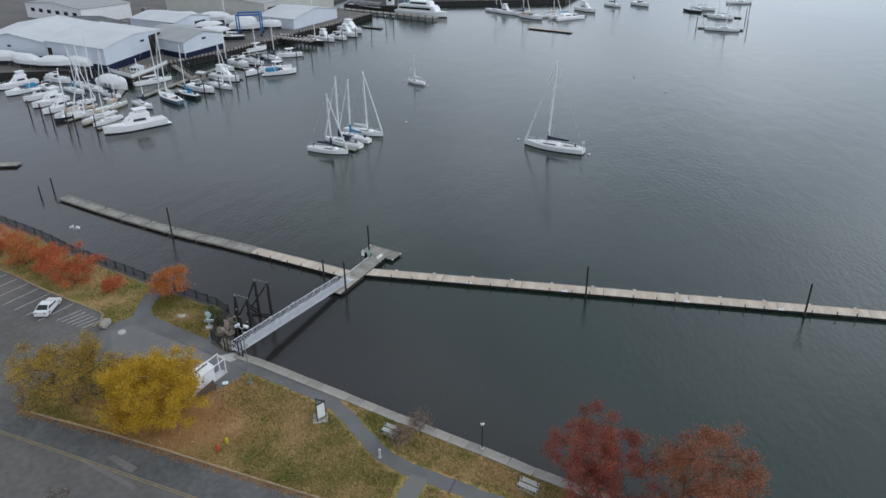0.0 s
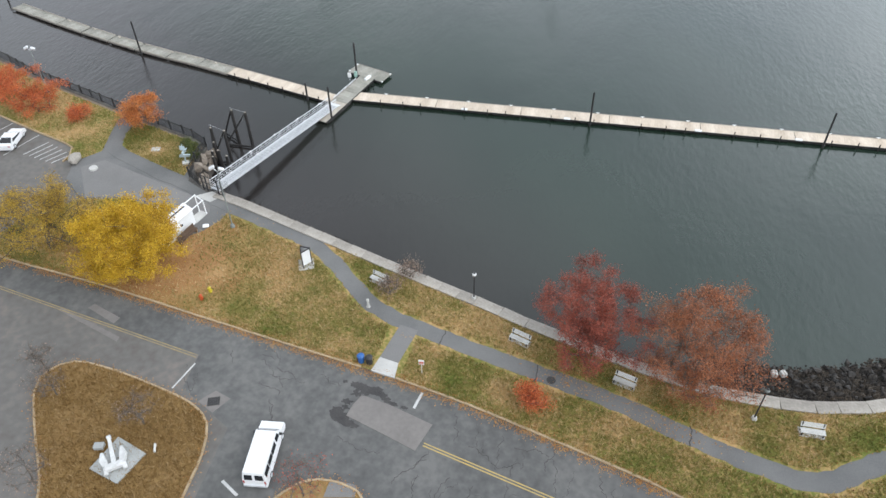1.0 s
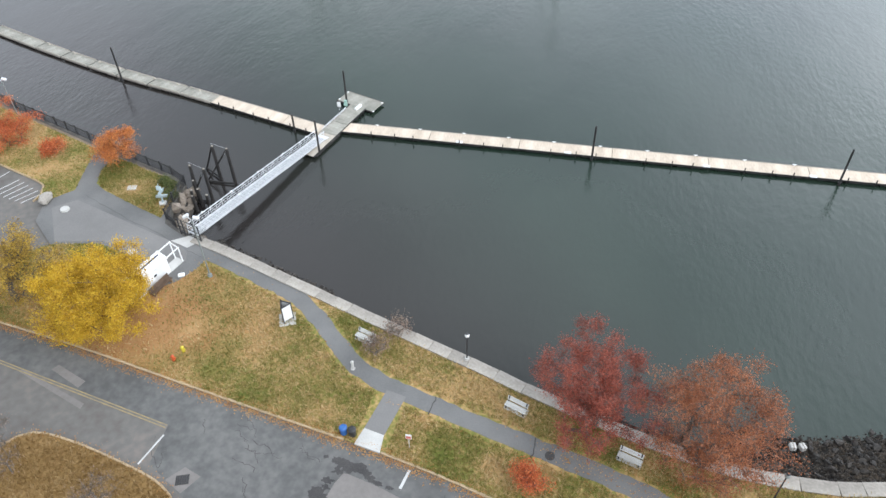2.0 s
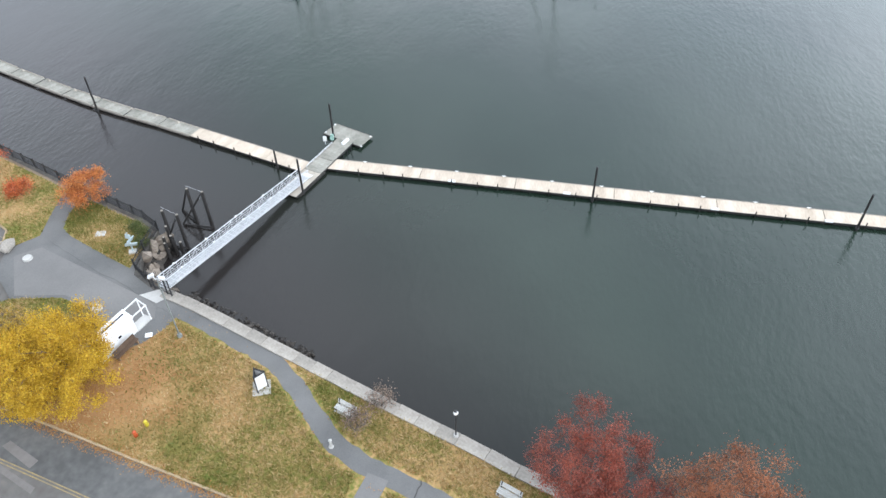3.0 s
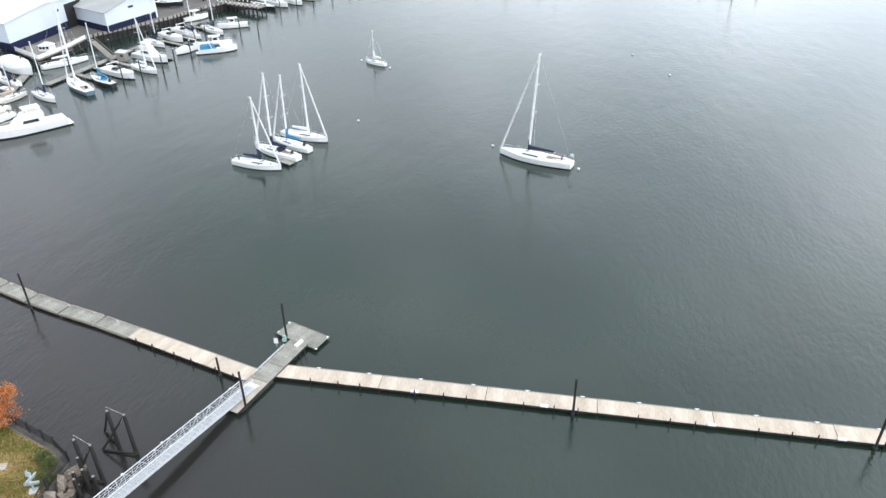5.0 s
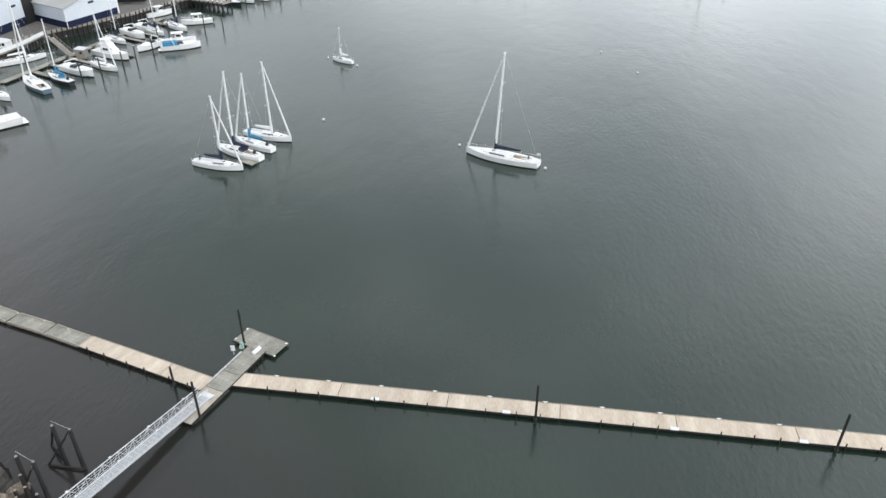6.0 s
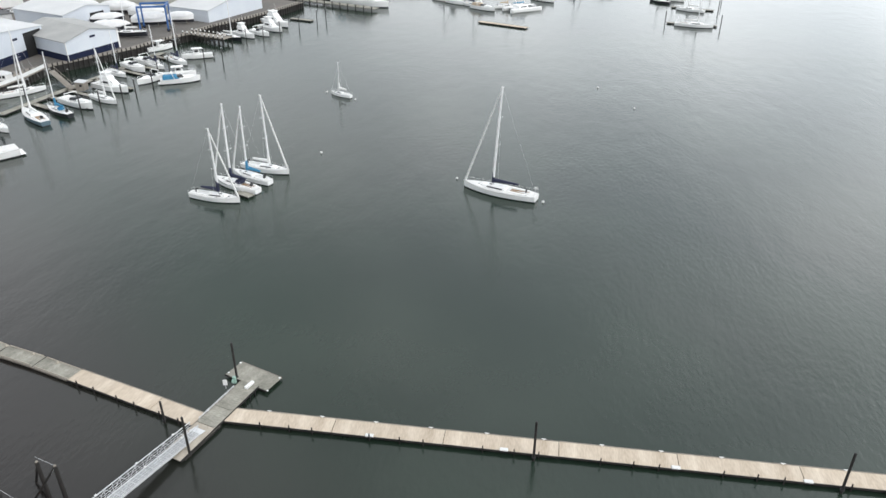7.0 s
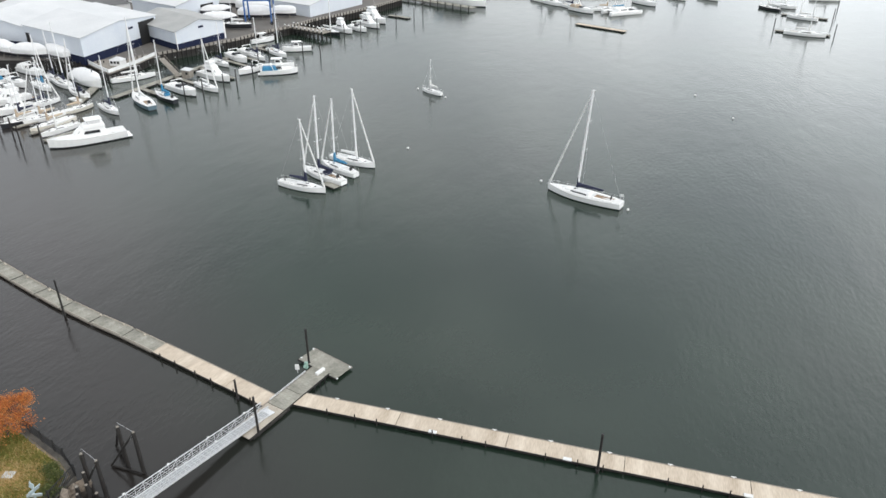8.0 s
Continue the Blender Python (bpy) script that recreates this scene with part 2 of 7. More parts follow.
M_GRAVEL = mat("brown_gravel", (0.16, 0.12, 0.08), (0.30, 0.24, 0.17), 0.4, 9, 0.95, bump=0.6, world_space=True)
M_DECK_MID = mat("sun_bleached_deck", (0.33, 0.29, 0.24), (0.52, 0.47, 0.40), 0.5, 7, 0.88, vary=0.06, bump=0.35)
M_DECK = mat("pale_deck", (0.44, 0.36, 0.275), (0.67, 0.585, 0.48), 0.45, 4, 0.85, vary=0.07, bump=0.3, stretch=(2.2, 0.35, 1), c3=(0.555, 0.47, 0.375))
M_DECK_OLD = mat("weathered_deck", (0.17, 0.168, 0.14), (0.39, 0.375, 0.325), 0.9, 7, 0.9, vary=0.08, bump=0.4, stretch=(1, 0.35, 1), c3=(0.28, 0.27, 0.232))
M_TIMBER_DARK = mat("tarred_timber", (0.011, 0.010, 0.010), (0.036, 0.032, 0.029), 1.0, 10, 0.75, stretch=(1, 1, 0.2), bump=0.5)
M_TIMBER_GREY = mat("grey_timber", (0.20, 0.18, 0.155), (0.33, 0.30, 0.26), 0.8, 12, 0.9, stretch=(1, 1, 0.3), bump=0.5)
M_FLOAT = mat("black_float", (0.02, 0.02, 0.022), (0.04, 0.04, 0.04), 1, 10, 0.7)
M_ALU = mat("aluminium", (0.62, 0.63, 0.65), (0.74, 0.75, 0.76), 0.8, 16, 0.5, metal=0.35, bump=0.1)
M_GRATE = mat("dull_aluminium_grating", (0.36, 0.37, 0.385), (0.46, 0.47, 0.48), 0.6, 9, 0.65, metal=0.2, bump=0.3)
M_POLE = mat("weathered_steel_pole", (0.16, 0.18, 0.17), (0.25, 0.27, 0.26), 1, 9, 0.6)
M_WHITE = mat("white_paint", (0.74, 0.745, 0.74), (0.84, 0.84, 0.83), 0.6, 6, 0.5, bump=0.05)
M_YELLOW = mat("yellow_road_paint", (0.50, 0.36, 0.10), (0.36, 0.29, 0.14), 1.2, 10, 0.85, world_space=True)
M_FADED = mat("faded_road_paint", (0.36, 0.27, 0.11), (0.19, 0.165, 0.12), 1.6, 8, 0.85, world_space=True)
M_ROADWHITE = mat("white_road_paint", (0.62, 0.62, 0.60), (0.42, 0.42, 0.41), 1.2, 10, 0.85, world_space=True)
M_BLACK = mat("black_iron", (0.02, 0.02, 0.022), (0.035, 0.035, 0.036), 3, 20, 0.55)
M_DARKGLASS = mat("dark_glass", (0.012, 0.014, 0.017), (0.02, 0.022, 0.025), 1, 4, 0.08, bump=0)
M_BARK = mat("grey_bark", (0.075, 0.06, 0.048), (0.16, 0.135, 0.11), 1.2, 14, 0.95, stretch=(1, 1, 0.3), bump=0.7)


# ---- builders ----
def part(name, bm, material, parent=None, label="", smooth=False):
    """Links a bmesh as one mesh object under a thing."""
    me = bpy.data.meshes.new(name)
    bm.to_mesh(me)
    bm.free()
    me.materials.append(material)
    if smooth:
        me.polygons.foreach_set("use_smooth", [True] * len(me.polygons))
    ob = new(name, me)
    ob.parent = parent
    if label:
        ob["label"] = label
    return ob


def share(name, me, parent, m):
    ob = new(name, me)
    ob.parent = parent
    ob.matrix_basis = m
    return ob


def thing(name, label, category, x=0.0, y=0.0, z=0.0, rz=0.0, group="", kind=""):
    """An empty at the base of a thing, which carries its parts."""
    ob = tagged(new(name), label, category, group, kind)
    ob.empty_display_size = 0.3
    ob.matrix_basis = pose(x, y, z, 0, 0, rz)
    return ob


def box(bm, sx, sy, sz, m=None, bevel=0.0):
    """A box of that size, its base centred at the origin of m."""
    r = bmesh.ops.create_cube(bm, size=1)["verts"]
    bmesh.ops.scale(bm, vec=(sx, sy, sz), verts=r)
    bmesh.ops.translate(bm, vec=(0, 0, sz / 2), verts=r)
    if bevel:
        es = list({e for v in r for e in v.link_edges})
        r = list({v for f in bmesh.ops.bevel(bm, geom=es, offset=bevel, segments=1, affect="EDGES")["faces"] for v in f.verts} | {v for v in r if v.is_valid})
    if m is not None:
        bmesh.ops.transform(bm, matrix=m, verts=r)
    return bm


def B(sx, sy, sz, m=None, bevel=0.0):
    return box(bmesh.new(), sx, sy, sz, m, bevel)


def rod(bm, p, q, r1, r2=None, seg=8):
    """A round bar from p to q."""
    p, q = Vector(p), Vector(q)
    d = q - p
    vs = bmesh.ops.create_cone(bm, cap_ends=True, segments=seg, radius1=r1, radius2=r1 if r2 is None else r2, depth=d.length)["verts"]
    bmesh.ops.transform(bm, matrix=Matrix.Translation((p + q) / 2) @ d.to_track_quat("Z", "Y").to_matrix().to_4x4(), verts=vs)
    return bm


def R(p, q, r1, r2=None, seg=8):
    return rod(bmesh.new(), p, q, r1, r2, seg)


def ball(bm, c, r, sub=1, squash=(1, 1, 1)):
    vs = bmesh.ops.create_icosphere(bm, subdivisions=sub, radius=r)["verts"]
    bmesh.ops.transform(bm, matrix=Matrix.Translation(c) @ Matrix.Diagonal((*squash, 1)), verts=vs)
    return bm


def slab(pts, z0, z1):
    """A flat piece with the outline pts from z0 up to z1."""
    bm = bmesh.new()
    area = sum(a[0] * b[1] - b[0] * a[1] for a, b in zip(pts, pts[1:] + pts[:1]))
    pts = pts if area > 0 else pts[::-1]
    lo, hi = [bm.verts.new((x, y, z0)) for x, y in pts], [bm.verts.new((x, y, z1)) for x, y in pts]
    top = bm.faces.new(hi)
    for i in range(len(pts)):
        j = (i + 1) % len(pts)
        bm.faces.new((lo[i], lo[j], hi[j], hi[i]))
    bm.normal_update()
    bmesh.ops.triangulate(bm, faces=[top], ngon_method="EAR_CLIP")
    return bm


def smooth_line(pts, step=1.0):
    """Points at even steps along a soft curve through pts."""
    out = []
    for i in range(len(pts) - 1):
        p0, p1, p2, p3 = (Vector(pts[max(i - 1, 0)]), Vector(pts[i]), Vector(pts[i + 1]), Vector(pts[min(i + 2, len(pts) - 1)]))
        k = max(1, round((p2 - p1).length / step))
        for j in range(k):
            t = j / k
            out.append(0.5 * ((2 * p1) + (p2 - p0) * t + (2 * p0 - 5 * p1 + 4 * p2 - p3) * t * t + (3 * p1 - p0 - 3 * p2 + p3) * t ** 3))
    out.append(Vector(pts[-1]))
    return out


def offset_line(line, d):
    """The line moved d metres to its left."""
    res = []
    for i, p in enumerate(line):
        a, b = line[max(i - 1, 0)], line[min(i + 1, len(line) - 1)]
        t = (b - a).normalized()
        res.append(p + Vector((-t.y, t.x)) * d)
    return res


def ribbon(line, width, z0, z1, ragged=0.0):
    """A strip along a line, with uneven edges where ragged."""
    rng = random.Random(5)
    a, b = offset_line(line, width / 2), offset_line(line, -width / 2)
    bm = bmesh.new()
    rows = []
    for p, q in zip(a, b):
        d = (p - q).normalized()
        p, q = p + d * rng.uniform(-ragged, ragged), q + d * rng.uniform(-ragged, ragged)
        rows.append([bm.verts.new((p.x, p.y, z0)), bm.verts.new((p.x, p.y, z1)), bm.verts.new((q.x, q.y, z1)), bm.verts.new((q.x, q.y, z0))])
    for r, s in zip(rows, rows[1:]):
        for k in range(3):
            bm.faces.new((r[k], s[k], s[k + 1], r[k + 1])[::-1])
    bmesh.ops.recalc_face_normals(bm, faces=bm.faces)
    return bm


# ---- water and land ----
LAND, ROAD = 2.25, 2.10


def structure(name, bm, material, label, category):
    return tagged(part(name, bm, material), label, category, "", "structure")


bm = bmesh.new()
bmesh.ops.create_grid(bm, x_segments=1, y_segments=1, size=4000)
structure("water", bm, M_WATER, "calm dark grey-green harbour water with small ripples", "water")

# the seawall's waterside edge, from the far fence to the rocky point
FENCE = [(-190, 92), (-130, 72), (-110, 66.6), (-90.3, 61.4), (-81.2, 58.3), (-73, 56.2), (-66.4, 54.5), (-61.5, 53.2), (-55.3, 51.6), (-49, 50.1), (-46.4, 48.9)]
WALL = [(-40.0, 41.0), (-36.5, 40.4), (-32.3, 39.4), (-25.8, 37.8), (-19.8, 36.3), (-12.5, 34.5), (-4.0, 32.5), (0.0, 31.45), (7.7, 29.75), (11.7, 29.0), (16.0, 28.4),
        (19.3, 28.3), (24.9, 28.8), (29.4, 30.0), (32.0, 31.1), (38, 34.5), (50, 43), (70, 52)]
wall_line = smooth_line(WALL, 1.0)
coast = [Vector(p) for p in FENCE] + [Vector((-45.6, 44.6)), Vector((-44.4, 42.2)), Vector((-41.2, 40.9))] + wall_line
land_pts = [(p.x, p.y) for p in coast] + [(140, 60), (140, -160), (-260, -160), (-260, 92)]
structure("ground", slab(land_pts, -1.0, ROAD), M_ASPHALT, "cracked grey asphalt road and parking ground", "ground")
wall_thing = tagged(new("seawall"), "granite block seawall with pale coping stones above the water", "seawall", "", "structure")
face = bmesh.new()
rows = [(face.verts.new((p.x, p.y, -1.5)), face.verts.new((p.x, p.y, LAND + 0.02)), face.verts.new((q.x, q.y, LAND + 0.02)))
        for p, q in zip(offset_line(coast, 0.03), offset_line(coast, -0.5))]
for a, b in zip(rows, rows[1:]):
    face.faces.new((a[0], b[0], b[1], a[1]))
    face.faces.new((a[1], b[1], b[2], a[2]))
bmesh.ops.recalc_face_normals(face, faces=face.faces)
part("wall_face", face, M_WALLFACE, wall_thing, "dark wet granite face stained by the tide")

# ---- lawns, paths, kerbs ----
KERB_N = [(-58.5, 25.2), (-57.4, 24.3), (-51.7, 24.0), (-42.5, 23.6), (-32.6, 22.8), (-22.2, 22.0), (-13.8, 21.4), (-10.3, 21.1), (-3.1, 20.2), (5.8, 18.6), (12.9, 17.2), (15.6, 16.5), (30, 13.4), (60, 6.5)]
kerb_line = smooth_line(KERB_N, 1.8)
inner = offset_line(wall_line, -1.2)
lawn = [(p.x, p.y) for p in inner if p.x > -37] + [(70, 6)] + [(p.x, p.y) for p in kerb_line[::-1]] + [(-60, 27), (-59.5, 31), (-55, 35.2), (-50.0, 36.8), (-46, 36.2), (-43.5, 33.5), (-40.6, 31.5), (-38.2, 34.0), (-37.2, 36.2)]
structure("lawn", slab(lawn, 1.9, LAND), M_GRASS, "patchy green and tan autumn lawn between road and seawall", "lawn")
lawn_b = [(-118, 57), (-90, 51.0), (-78, 47.7), (-70.9, 45.9), (-63.2, 44.1), (-62.3, 41.5), (-60.4, 42.3), (-59.0, 44.3), (-60.4, 48.0), (-61.4, 50.9)] + [(x, y - 0.9) for x, y in FENCE[7:1:-1]]
structure("lawn_2", slab(lawn_b, 1.9, LAND), M_GRASS, "green lawn strip beside the parking lot", "lawn")
lawn_c = [(-58.6, 51.6), (-58.4, 48.6), (-57.2, 46.0), (-55.4, 45.2), (-49, 43.4), (-45.8, 42.6), (-46.4, 46), (-47.2, 48.3), (-49.3, 49.4), (-55.4, 50.9)]
structure("lawn_3", slab(lawn_c, 1.9, LAND), M_GRASS, "small triangular lawn beside the gangway", "lawn")
gravel = [(x, y - 0.9) for x, y in FENCE[2:]] + [(x, y - 0.25) for x, y in FENCE[:1:-1]]
structure("gravel_strip", slab(gravel, 1.9, LAND - 0.02), M_GRAVEL, "brown gravel strip along the iron fence", "gravel")

plaza = [(-59.4, 40.6), (-57.4, 42.7), (-42.0, 39.3), (-39.9, 38.7), (-39, 37), (-41.0, 34), (-45.8, 36.6), (-50, 37.2), (-55, 35.6)]
forecourt = [(-60.9, 41.0), (-60.0, 43.4), (-62.0, 51.6), (-59.9, 52.4), (-47.0, 48.7), (-46.2, 44.9), (-44.8, 42.3), (-41.2, 40.8), (-36.8, 38.9), (-36.9, 35.0), (-40.6, 31.0), (-46, 35), (-50, 36.4), (-55, 35), (-59.6, 38)]
structure("plaza_2", slab(forecourt, 1.9, LAND - 0.01), M_PATH, "dark asphalt forecourt round the gangway head", "pavement")
structure("plaza", slab(plaza, 1.9, LAND + 0.006), M_PLAZA, "pale worn paving at the head of the gangway", "pavement")
walk_w = smooth_line([(-60.3, 51.9), (-59.6, 49.0), (-58.4, 46.2), (-56.4, 44.6), (-50.0, 42.4), (-44.5, 41.1), (-39.5, 39.4), (-35.5, 38.3), (-29.8, 36.9), (-25.5, 35.7),
                      (-22.6, 34.1), (-19.4, 31.7), (-17, 29.8), (-14.6, 28.5), (-11.6, 27.6), (-7.2, 26.8), (-1.0, 25.7), (4.3, 24.9), (10.5, 23.8), (15.8, 22.3), (20.9, 21.2), (24.6, 20.7), (26.8, 21.3), (29.0, 22.9), (32, 24.9), (40, 29)], 0.8)
structure("path", ribbon(walk_w, 1.78, 1.95, LAND + 0.014, 0.12), M_PATH, "narrow grey asphalt footpath winding through the lawn", "path")
structure("path_2", slab([(-12.5, 22.9), (-12.0, 27.2), (-10.1, 27.0), (-10.6, 22.7)], 1.9, LAND + 0.03), M_PLAZA, "pale concrete path joining the road", "path")
structure("path_3", slab([(-12.75, 21.2), (-12.5, 22.9), (-10.6, 22.7), (-10.35, 21.0)], 1.9, LAND + 0.04), M_CONCRETE, "light concrete kerb ramp", "ramp")
structure("path_4", slab([(-42.4, 39.4), (-40.5, 41.0), (-38.9, 40.6), (-40.0, 38.9)], 1.9, LAND + 0.035), M_CONCRETE, "concrete landing slab at the gangway", "landing")

ISLAND = smooth_line([(-22.6, 4.0), (-22.9, 6.7), (-23.3, 9.2), (-24.4, 11.8), (-26.4, 13.1), (-29.5, 13.8), (-35.9, 14.5), (-40.0, 14.3), (-41.7, 12.6), (-41.4, 10.5), (-38.5, 7.0), (-34.8, 3.1), (-31, -2), (-25, -2), (-22.6, 4.0)], 1.2)
ISLAND_2 = smooth_line([(-16.5, 5.6), (-15.4, 7.4), (-14.5, 8.7), (-13.4, 9.5), (-11.9, 9.9), (-10.2, 9.8), (-8.6, 9.0), (-7.0, 5), (-12, 2), (-16.5, 5.6)], 0.8)
ISLAND_3 = smooth_line([(-76, 36.2), (-72.6, 33.6), (-71.4, 31.4), (-73, 29.0), (-80, 28), (-80, 35), (-76, 36.2)], 1.0)
for nm, line in (("lawn_4", ISLAND), ("lawn_5", ISLAND_2), ("lawn_6", ISLAND_3)):
    structure(nm, slab([(p.x, p.y) for p in line[:-1]], 1.9, LAND - 0.02), M_BROWN, "kerbed traffic island with brown autumn grass", "traffic island")


# the newer, darker lane beside the kerb and over the junction
lane = [(-62, 21.3), (-54.1, 20.6), (-29.2, 18.4), (-28.6, 14.6), (-22.5, 12.0), (-21.6, 4.0), (-21, -40), (60, -40)] + [(p.x, p.y - 0.02) for p in kerb_line[::-1] if p.x > -57]
structure("road", slab(lane, 1.9, ROAD + 0.004), M_LANE, "newer grey asphalt lane with fine cracks beside the kerb", "road")


structure("path_5", slab([(-11.92, 10.0), (-11.84, 8.38), (-9.42, 9.1), (-9.63, 10.11)], 1.9, LAND + 0.0), M_PLAZA, "pale paved crossing on the small traffic island", "pavement")


# road markings and repairs
def strip(name, p, q, w, material, label, z=ROAD + 0.012):
    p, q = Vector(p), Vector(q)
    d = (q - p).normalized()
    s = Vector((-d.y, d.x)) * w / 2
    structure(name, slab([tuple(p + s), tuple(p - s), tuple(q - s), tuple(q + s)], z - 0.05, z), material, label, "road marking")


for k in (-0.13, 0.13):
    strip("road_line", (-90, 23.2 + k), (-54.1, 20.4 + k), 0.1, M_FADED, "faded yellow double centre line")
    strip("road_line", (-54.1, 20.4 + k), (-29.3, 18.2 + k), 0.1, M_FADED, "faded yellow double centre line")
    strip("road_line", (-5.7, 15.3 + k), (5.8, 13.5 + k), 0.11, M_YELLOW, "yellow double centre line")
    strip("road_line", (5.8, 13.5 + k), (40, 7.0 + k), 0.11, M_YELLOW, "yellow double centre line")
strip("road_line", (-29.5, 14.3), (-29.0, 17.4), 0.15, M_ROADWHITE, "worn white stop line")
strip("road_line", (-7.65, 18.5), (-7.45, 20.3), 0.24, M_ROADWHITE, "white stop line")
strip("road_line", (-20.4, 7.4), (-18.6, 6.6), 0.25, M_ROADWHITE, "worn white line at the junction")
for i in range(9):
    x, y = -69.5 - i * 2.75, 45.3 + i * 0.72
    strip("parking_line", (x - 0.2, y), (x - 1.5, y - 5.2), 0.1, M_ROADWHITE, "white parking bay line")
for i in range(6):
    strip("parking_line", (-68.6 + i * 0.95, 41.0 - i * 0.12), (-67.3 + i * 0.95, 44.2 - i * 0.3), 0.1, M_ROADWHITE, "white hatching beside a parking bay")
structure("road_patch", slab([(-13.1, 16.1), (-12.95, 17.4), (-12.6, 18.45), (-12.2, 18.5), (-9.4, 18.15), (-5.55, 17.35), (-6.2, 14.5), (-9.3, 15.25)], ROAD - 0.1, ROAD + 0.026), M_ROAD_OLD, "pale rectangular repair patch in the asphalt", "road patch")


def stain(name, spots, label, seed):
    """A ragged dark stain made of overlapping uneven blots, given as x, y, radius."""
    rg = random.Random(seed)
    bm = bmesh.new()
    for i, (x, y, r) in enumerate(spots):
        ph = rg.uniform(0, 50)
        pts = []
        for k in range(22):
            a = 2 * math.pi * k / 22
            q = 1.25 * r * (1 + 0.75 * noise.noise(Vector((math.cos(a) * 1.6 + ph, math.sin(a) * 1.6, 0))) + rg.uniform(-0.12, 0.12))
            pts.append(bm.verts.new((x + math.cos(a) * q * 1.25, y + math.sin(a) * q * 0.8, ROAD + 0.009 + 0.0008 * i)))
        bm.faces.new(pts)
    structure(name, bm, M_TAR, label, "road patch")


stain("road_patch_2", [(-13.6, 19.5, 0.28), (-13.0, 19.2, 0.42), (-12.2, 19.1, 0.48), (-11.4, 19.3, 0.42), (-10.8, 19.0, 0.3), (-10.3, 18.6, 0.3), (-9.5, 18.4, 0.24), (-8.5, 18.3, 0.18),
                       (-13.1, 18.5, 0.3), (-13.6, 17.5, 0.3), (-13.5, 16.9, 0.22), (-14.0, 16.2, 0.5), (-13.5, 15.8, 0.52), (-12.8, 15.5, 0.36), (-12.0, 15.3, 0.25), (-14.6, 19.5, 0.16)], "dark tar stain round the repair", 4)
structure("road_patch_3", slab([(-43.3, 20.57), (-42.98, 21.23), (-39.29, 20.31), (-39.49, 19.48)], ROAD - 0.1, ROAD + 0.010), M_ROAD_OLD, "pale old patch in the asphalt", "road patch")
structure("road_patch_5", slab([(-46.05, 19.45), (-46.03, 19.86), (-37.82, 18.15), (-37.79, 17.57)], ROAD - 0.1, ROAD + 0.008), M_ROAD_OLD, "narrow pale patch beside the centre line", "road patch")
structure("road_patch_4", slab([(-26.5, 13.7), (-25.5, 15.2), (-23.8, 14.8), (-24.6, 13.0)], ROAD - 0.1, ROAD + 0.010), M_ROAD_OLD, "pale patch round the drain", "road patch")
rng = random.Random(11)


def crack(x, y, ang, length):
    """A dark wandering crack sealed with tar."""
    pts = [Vector((x, y))]
    for _ in range(int(length / 0.22)):
        a = ang + rng.uniform(-55, 55)
        ang += rng.uniform(-7, 7)
        pts.append(pts[-1] + Vector((math.cos(radians(a)), math.sin(radians(a)))) * 0.22)
    structure("road_crack", ribbon(pts, rng.uniform(0.025, 0.06), ROAD - 0.05, ROAD + 0.009, 0.015), M_CRACK, "dark tar-sealed crack in the asphalt", "road crack")


for c in ((-4, 19, -70, 3.5), (-2, 18.6, -80, 4), (0.5, 18, -75, 4), (2.5, 17.6, -95, 3), (-2, 16.2, -10, 6), (5, 17, -80, 4), (7, 16.5, -100, 5), (-1, 12.5, -20, 7), (-4, 9, 60, 5),
          (-5, 14, -110, 4), (-9, 13.5, -170, 5), (-22, 19, -30, 5), (-20, 15, -80, 5), (9, 16.4, -60, 5), (4, 11, -5, 6), (-8, 8.5, -70, 4), (11, 15.5, -85, 4), (-17, 20, -60, 3)):
    crack(*c)
# a web of finer cracks over the junction and the east lane
for k in range(46):
    cx = rng.uniform(-7, 24)
    cy = rng.uniform(8.5, 18.6) - 0.19 * max(cx, 0)
    crack(cx, cy, rng.choice((-85, -80, -100, -10, 170, 80)) + rng.uniform(-15, 15), rng.uniform(1.5, 3.8))
for k in range(12):
    crack(rng.uniform(-34, -15), rng.uniform(15.5, 20.5), rng.choice((-80, -20, 160)) + rng.uniform(-15, 15), rng.uniform(1.5, 4))
for c in ((15.8, 23.4, -80, 2.5), (2.0, 26.2, -100, 2), (-7.5, 27.8, -95, 2)):
    pts = [Vector((c[0], c[1] - k * 0.4)) + Vector((rng.uniform(-0.12, 0.12), 0)) for k in range(6)]
    structure("path_crack", ribbon(pts, 0.09, LAND - 0.05, LAND + 0.032, 0.02), M_TAR, "dark crack across the footpath", "path crack")

